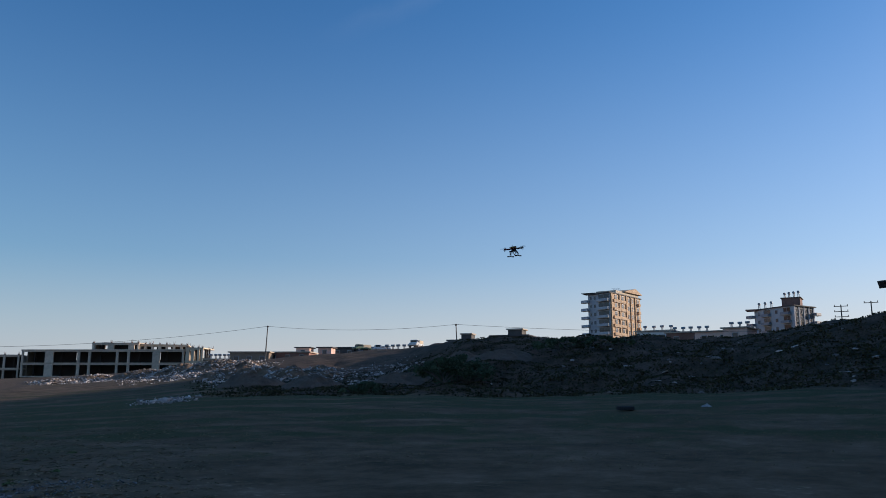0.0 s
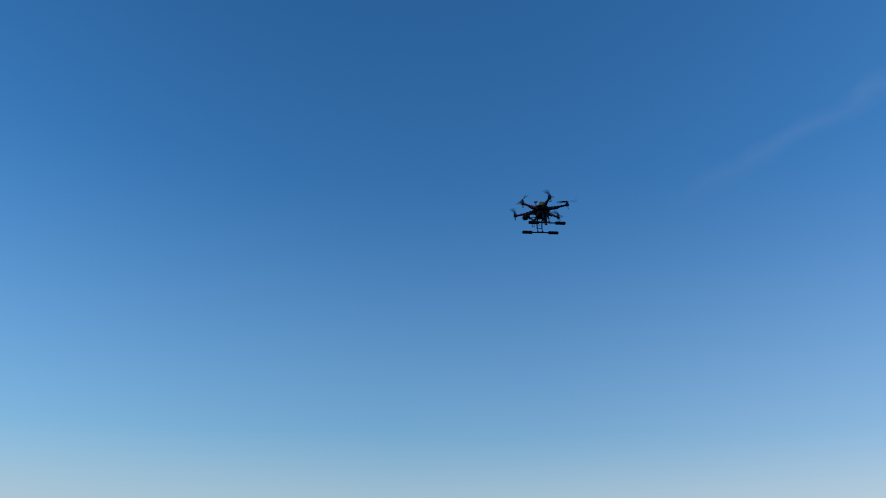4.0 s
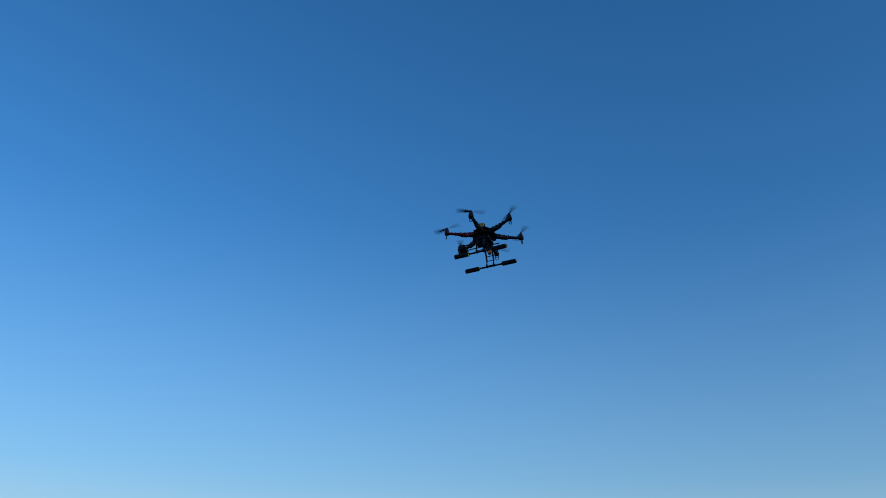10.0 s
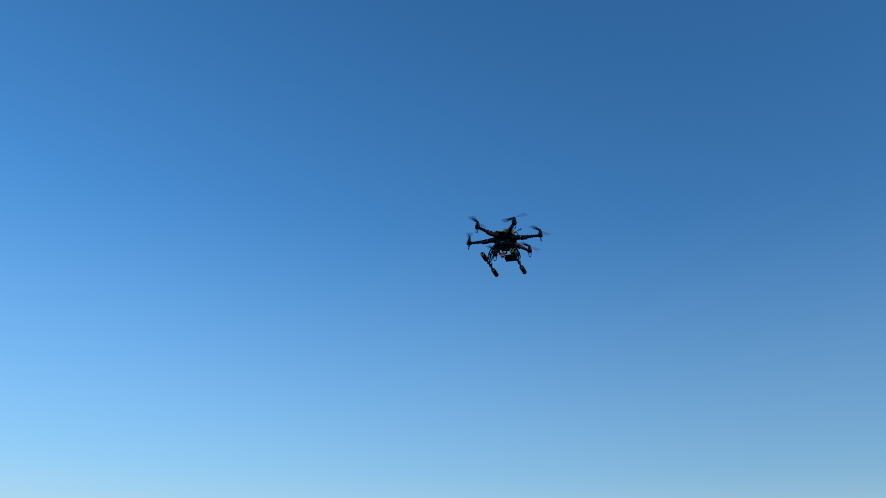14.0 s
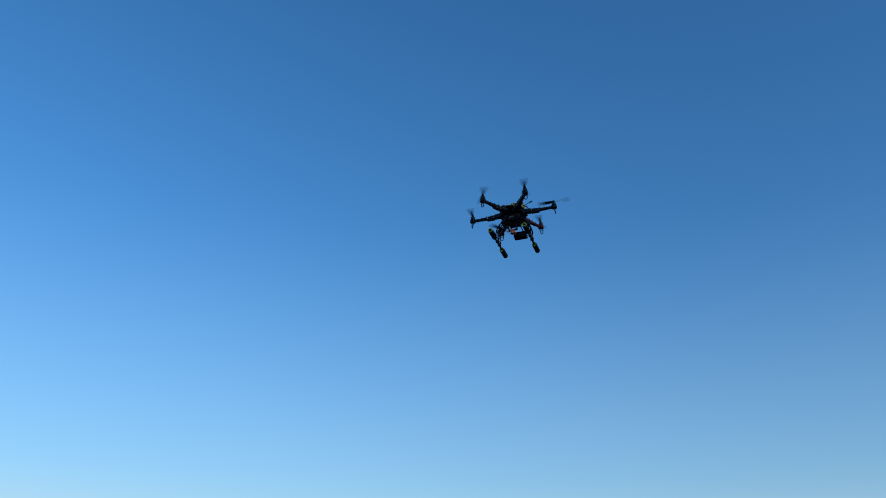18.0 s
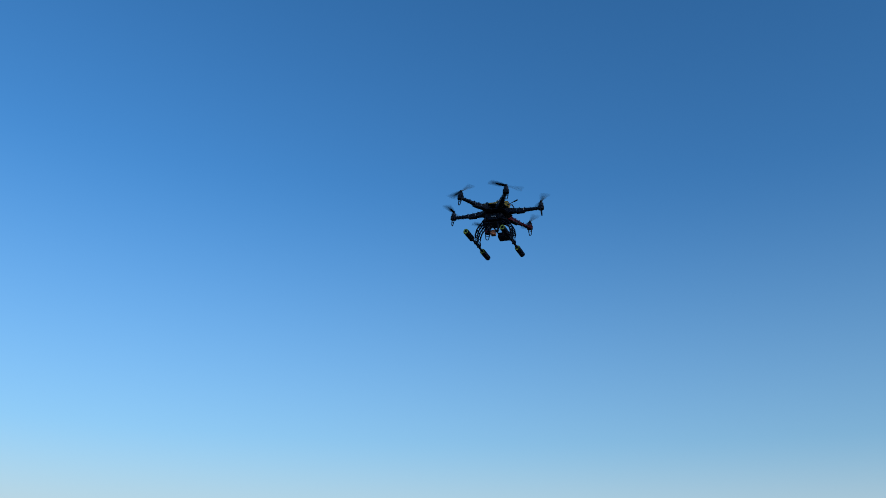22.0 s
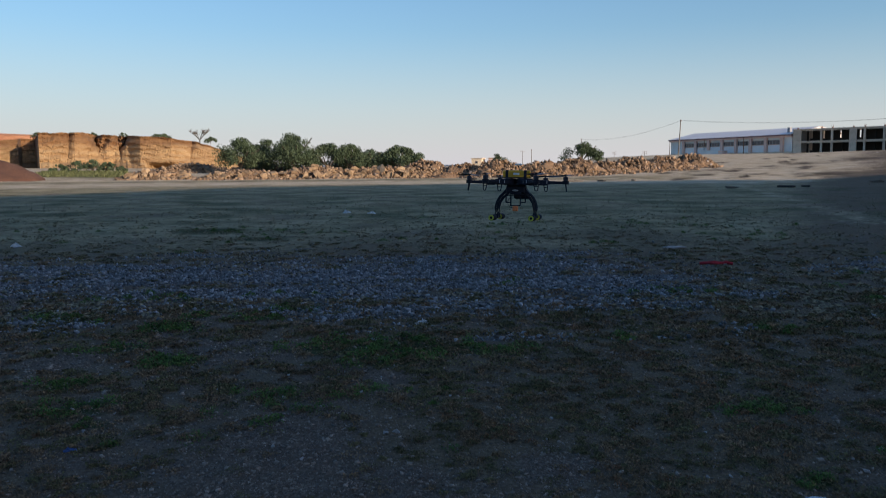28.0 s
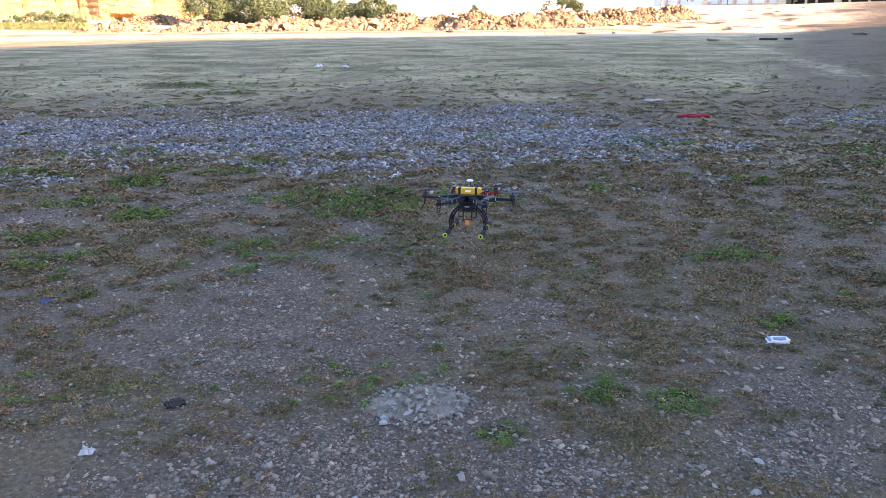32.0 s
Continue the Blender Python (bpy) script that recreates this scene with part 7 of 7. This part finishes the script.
low_house(57.2, 178, 9.3, 8, 6, 1.7, render_brick, "dark low house with roof tanks", 6)
low_house(61.9, 150, 9.4, 5, 5, 2.0, roof_dark, "small dark house on the ridge", 1, lid=1.0, upper=True)
low_house(65.4, 146, 9.9, 6.6, 6, 2.0, roof_dark, "wide dark roofed house on the ridge", 0, lid=1.0, upper=True)
low_house(-5.6, 200, 1.0, 9, 7, 3.0, render_pink, "pink-walled house behind trees", 0, group="far houses beyond the spoil")
low_house(-1.4, 330, 0.6, 4.5, 6, 3.2, render_white, "small white flat-roofed house far beyond the spoil", 0, group="far houses beyond the spoil")
low_house(2.6, 380, 1.3, 5, 6, 3.8, render_cream, "cream house far beyond the spoil", 0, group="far houses beyond the spoil")
low_house(3.8, 380, 1.4, 4.5, 6, 3.8, render_pink, "pink house far beyond the spoil", 0, group="far houses beyond the spoil")
# the green van's sunlit side is painted: a cream load bed
pickup(54.35, 203, green_paint, "dark green van with a pale sunlit side on the ridge track", render_cream, 35)
pickup(55.75, 203, white_paint, "white car parked on the ridge track", None, 10)
pickup(58.3, 166, white_paint, "white pickup truck standing behind spoil with a tall load", render_cream, 72)
pole_a = pole(16.68, 196, 3.08, 0.35, "leaning wooden power pole by the storage hall")
pole_b = pole(47.54, 163, 4.74, 0.25, "leaning wooden power pole on the bank")
pole_c = pole(61.31, 150, 5.01, -0.3, "wooden power pole behind the ridge")
pole_n = pole(9.98, 255, 1.87, 0.0, "thin wooden power pole beyond the spoil")
pole(6.45, 330, 1.15, 0.0, "thin power pole far beyond the spoil")
pole(5.8, 400, 1.05, 0.0, "thin power pole far beyond the spoil", arms=1)
pole(14.4, 420, 0.95, 0.0, "far power pole with a crossarm", arms=2)
pole(12.3, 420, 0.95, 0.0, "far power pole with a crossarm", arms=2)
pole_r = pole(87.3, 150, 5.75, 0.0, "power pole with stacked crossarms on the ridge", arms=3)
pole(89.05, 150, 5.9, 0.0, "power pole with a crossarm on the ridge", arms=1)
wire(pole_n, pole_a, 1.6)
wire(pole_a, pole_b, 3.2)
wire(pole_b, pole_c, 0.9)
wire(pole_c, at(84, 175, rise(4.2, 175)), 0.7)
trees()
spoil_banks()
rubble_tip()
field_things()
scatter_cover()


# ---- what moves ----
def flight(x, y, z, heading, nose, bank):
    return pose(x, y, z) @ pose(0, 0, 0, 0, 0, -heading) @ pose(0, 0, 0, nose) @ pose(0, 0, 0, 0, bank)


DRONE_ROWS = [
    (0.0, 18.855, 8.599, 5.434, -90.0, -8.0, 2.8),
    (0.5, 17.175, 7.682, 5.373, -84.6, -7.3, 1.7),
    (1.0, 15.553, 7.018, 5.352, -79.1, -6.5, 0.5),
    (1.5, 13.606, 6.367, 5.286, -76.1, -6.3, 0.9),
    (2.0, 11.776, 5.952, 5.258, -73.0, -6.2, 1.5),
    (2.5, 9.606, 5.633, 5.11, -72.3, -6.9, 2.1),
    (3.0, 7.707, 5.263, 5.061, -71.4, -7.5, 2.8),
    (3.5, 6.269, 5.547, 5.206, -69.8, -6.1, 3.0),
    (5.5, 1.381, 5.566, 4.525, -63.6, -0.7, 3.8),
    (6.0, 1.083, 5.096, 4.368, -62.1, 0.7, 4.0),
    (6.5, 0.813, 5.074, 4.409, -62.6, -0.7, 4.1),
    (7.0, 0.564, 5.056, 4.413, -63.2, -2.2, 4.3),
    (7.5, 0.199, 5.111, 4.274, -63.8, -3.6, 4.4),
    (8.0, 0.27, 5.05, 4.265, -64.2, -3.5, 4.8),
    (8.5, 0.297, 4.999, 4.242, -64.6, -3.5, 5.2),
    (9.0, 0.401, 4.946, 4.209, -65.0, -3.5, 5.6),
    (9.5, 0.407, 5.014, 4.203, -65.4, -3.8, 5.5),
    (10.0, 0.45, 5.079, 4.198, -65.7, -4.0, 5.3),
    (10.5, 0.429, 5.158, 4.174, -66.0, -4.1, 5.2),
    (11.0, 0.394, 5.222, 4.215, -61.8, -4.9, 4.6),
    (11.5, 0.414, 5.263, 4.255, -46.9, -3.7, 3.5),
    (12.0, 0.348, 5.322, 4.272, -31.9, -2.6, 2.5),
    (12.5, 0.345, 5.322, 4.275, -19.4, -2.1, 2.0),
    (13.0, 0.326, 5.324, 4.274, -6.9, -1.5, 1.7),
    (13.5, 0.361, 5.294, 4.24, 5.8, -1.1, 1.5),
    (14.0, 0.367, 5.255, 4.23, 18.6, -0.8, 1.4),
    (14.5, 0.379, 5.19, 4.208, 18.3, -0.6, 1.5),
    (16.5, 0.302, 4.944, 4.124, 17.1, -0.1, 1.8),
    (17.0, 0.306, 4.874, 4.118, 16.9, 0.1, 1.9),
    (17.5, 0.272, 4.712, 4.09, 16.5, -0.1, -0.2),
    (18.0, 0.229, 4.534, 4.101, 16.1, -0.3, -2.3),
    (18.5, 0.077, 4.374, 4.118, 17.3, -0.9, -0.5),
    (19.0, 0.117, 4.241, 4.079, 18.6, -1.3, 1.4),
    (19.5, 0.041, 4.18, 4.072, 19.8, -2.8, 2.8),
    (20.0, 0.057, 4.124, 4.05, 21.1, -4.2, 4.1),
    (20.5, -0.004, 4.103, 3.964, 19.5, -3.6, 3.5),
    (21.0, -0.113, 4.106, 3.836, 18.1, -3.1, 2.9),
    (21.5, -0.253, 4.139, 3.779, 16.3, -2.5, 2.5),
    (22.0, -0.272, 4.201, 3.668, 14.7, -1.9, 2.3),
    (22.5, -0.276, 4.293, 3.473, 14.2, -1.7, 1.6),
    (23.0, -0.169, 4.399, 3.242, 13.8, -1.5, 1.0),
    (23.5, -0.088, 4.485, 3.079, 13.6, -0.3, 1.3),
    (24.0, -0.022, 4.549, 2.963, 13.4, 1.0, 1.6),
    (24.5, 0.019, 4.489, 2.856, 13.4, 0.1, 1.6),
    (26.5, 0.2, 4.28, 2.149, 13.3, -3.7, 1.6),
    (27.0, 0.277, 4.279, 1.924, 13.8, -2.9, 0.8),
    (27.5, 0.358, 4.355, 1.729, 13.7, -2.6, 0.8),
    (28.0, 0.421, 4.431, 1.541, 13.6, -2.3, 0.7),
    (28.5, 0.468, 4.52, 1.341, 13.9, -2.2, 0.5),
    (29.0, 0.497, 4.607, 1.133, 14.1, -2.1, 0.2),
    (29.5, 0.509, 4.704, 0.953, 14.4, -1.4, -0.1),
    (30.0, 0.502, 4.806, 0.797, 14.7, -0.8, -0.5),
    (30.5, 0.468, 4.805, 0.69, 14.1, -1.3, -0.2),
    (31.0, 0.435, 4.81, 0.607, 13.6, -1.7, 0.1),
    (31.5, 0.376, 4.787, 0.551, 13.5, -1.9, -0.0),
    (32.0, 0.312, 4.763, 0.5, 13.5, -2.1, -0.1)
]


def motions():
    walk(drone, [(row[0], flight(*row[1:])) for row in DRONE_ROWS])
    for spin, seat, way, k in propellers:
        walk(spin, [(n / FPS, seat @ pose(0, 0, 0, 0, 0, way * ((80 + 1.3 * k) * n + 50 * k))) for n in range(32 * FPS + 1)])


motions()
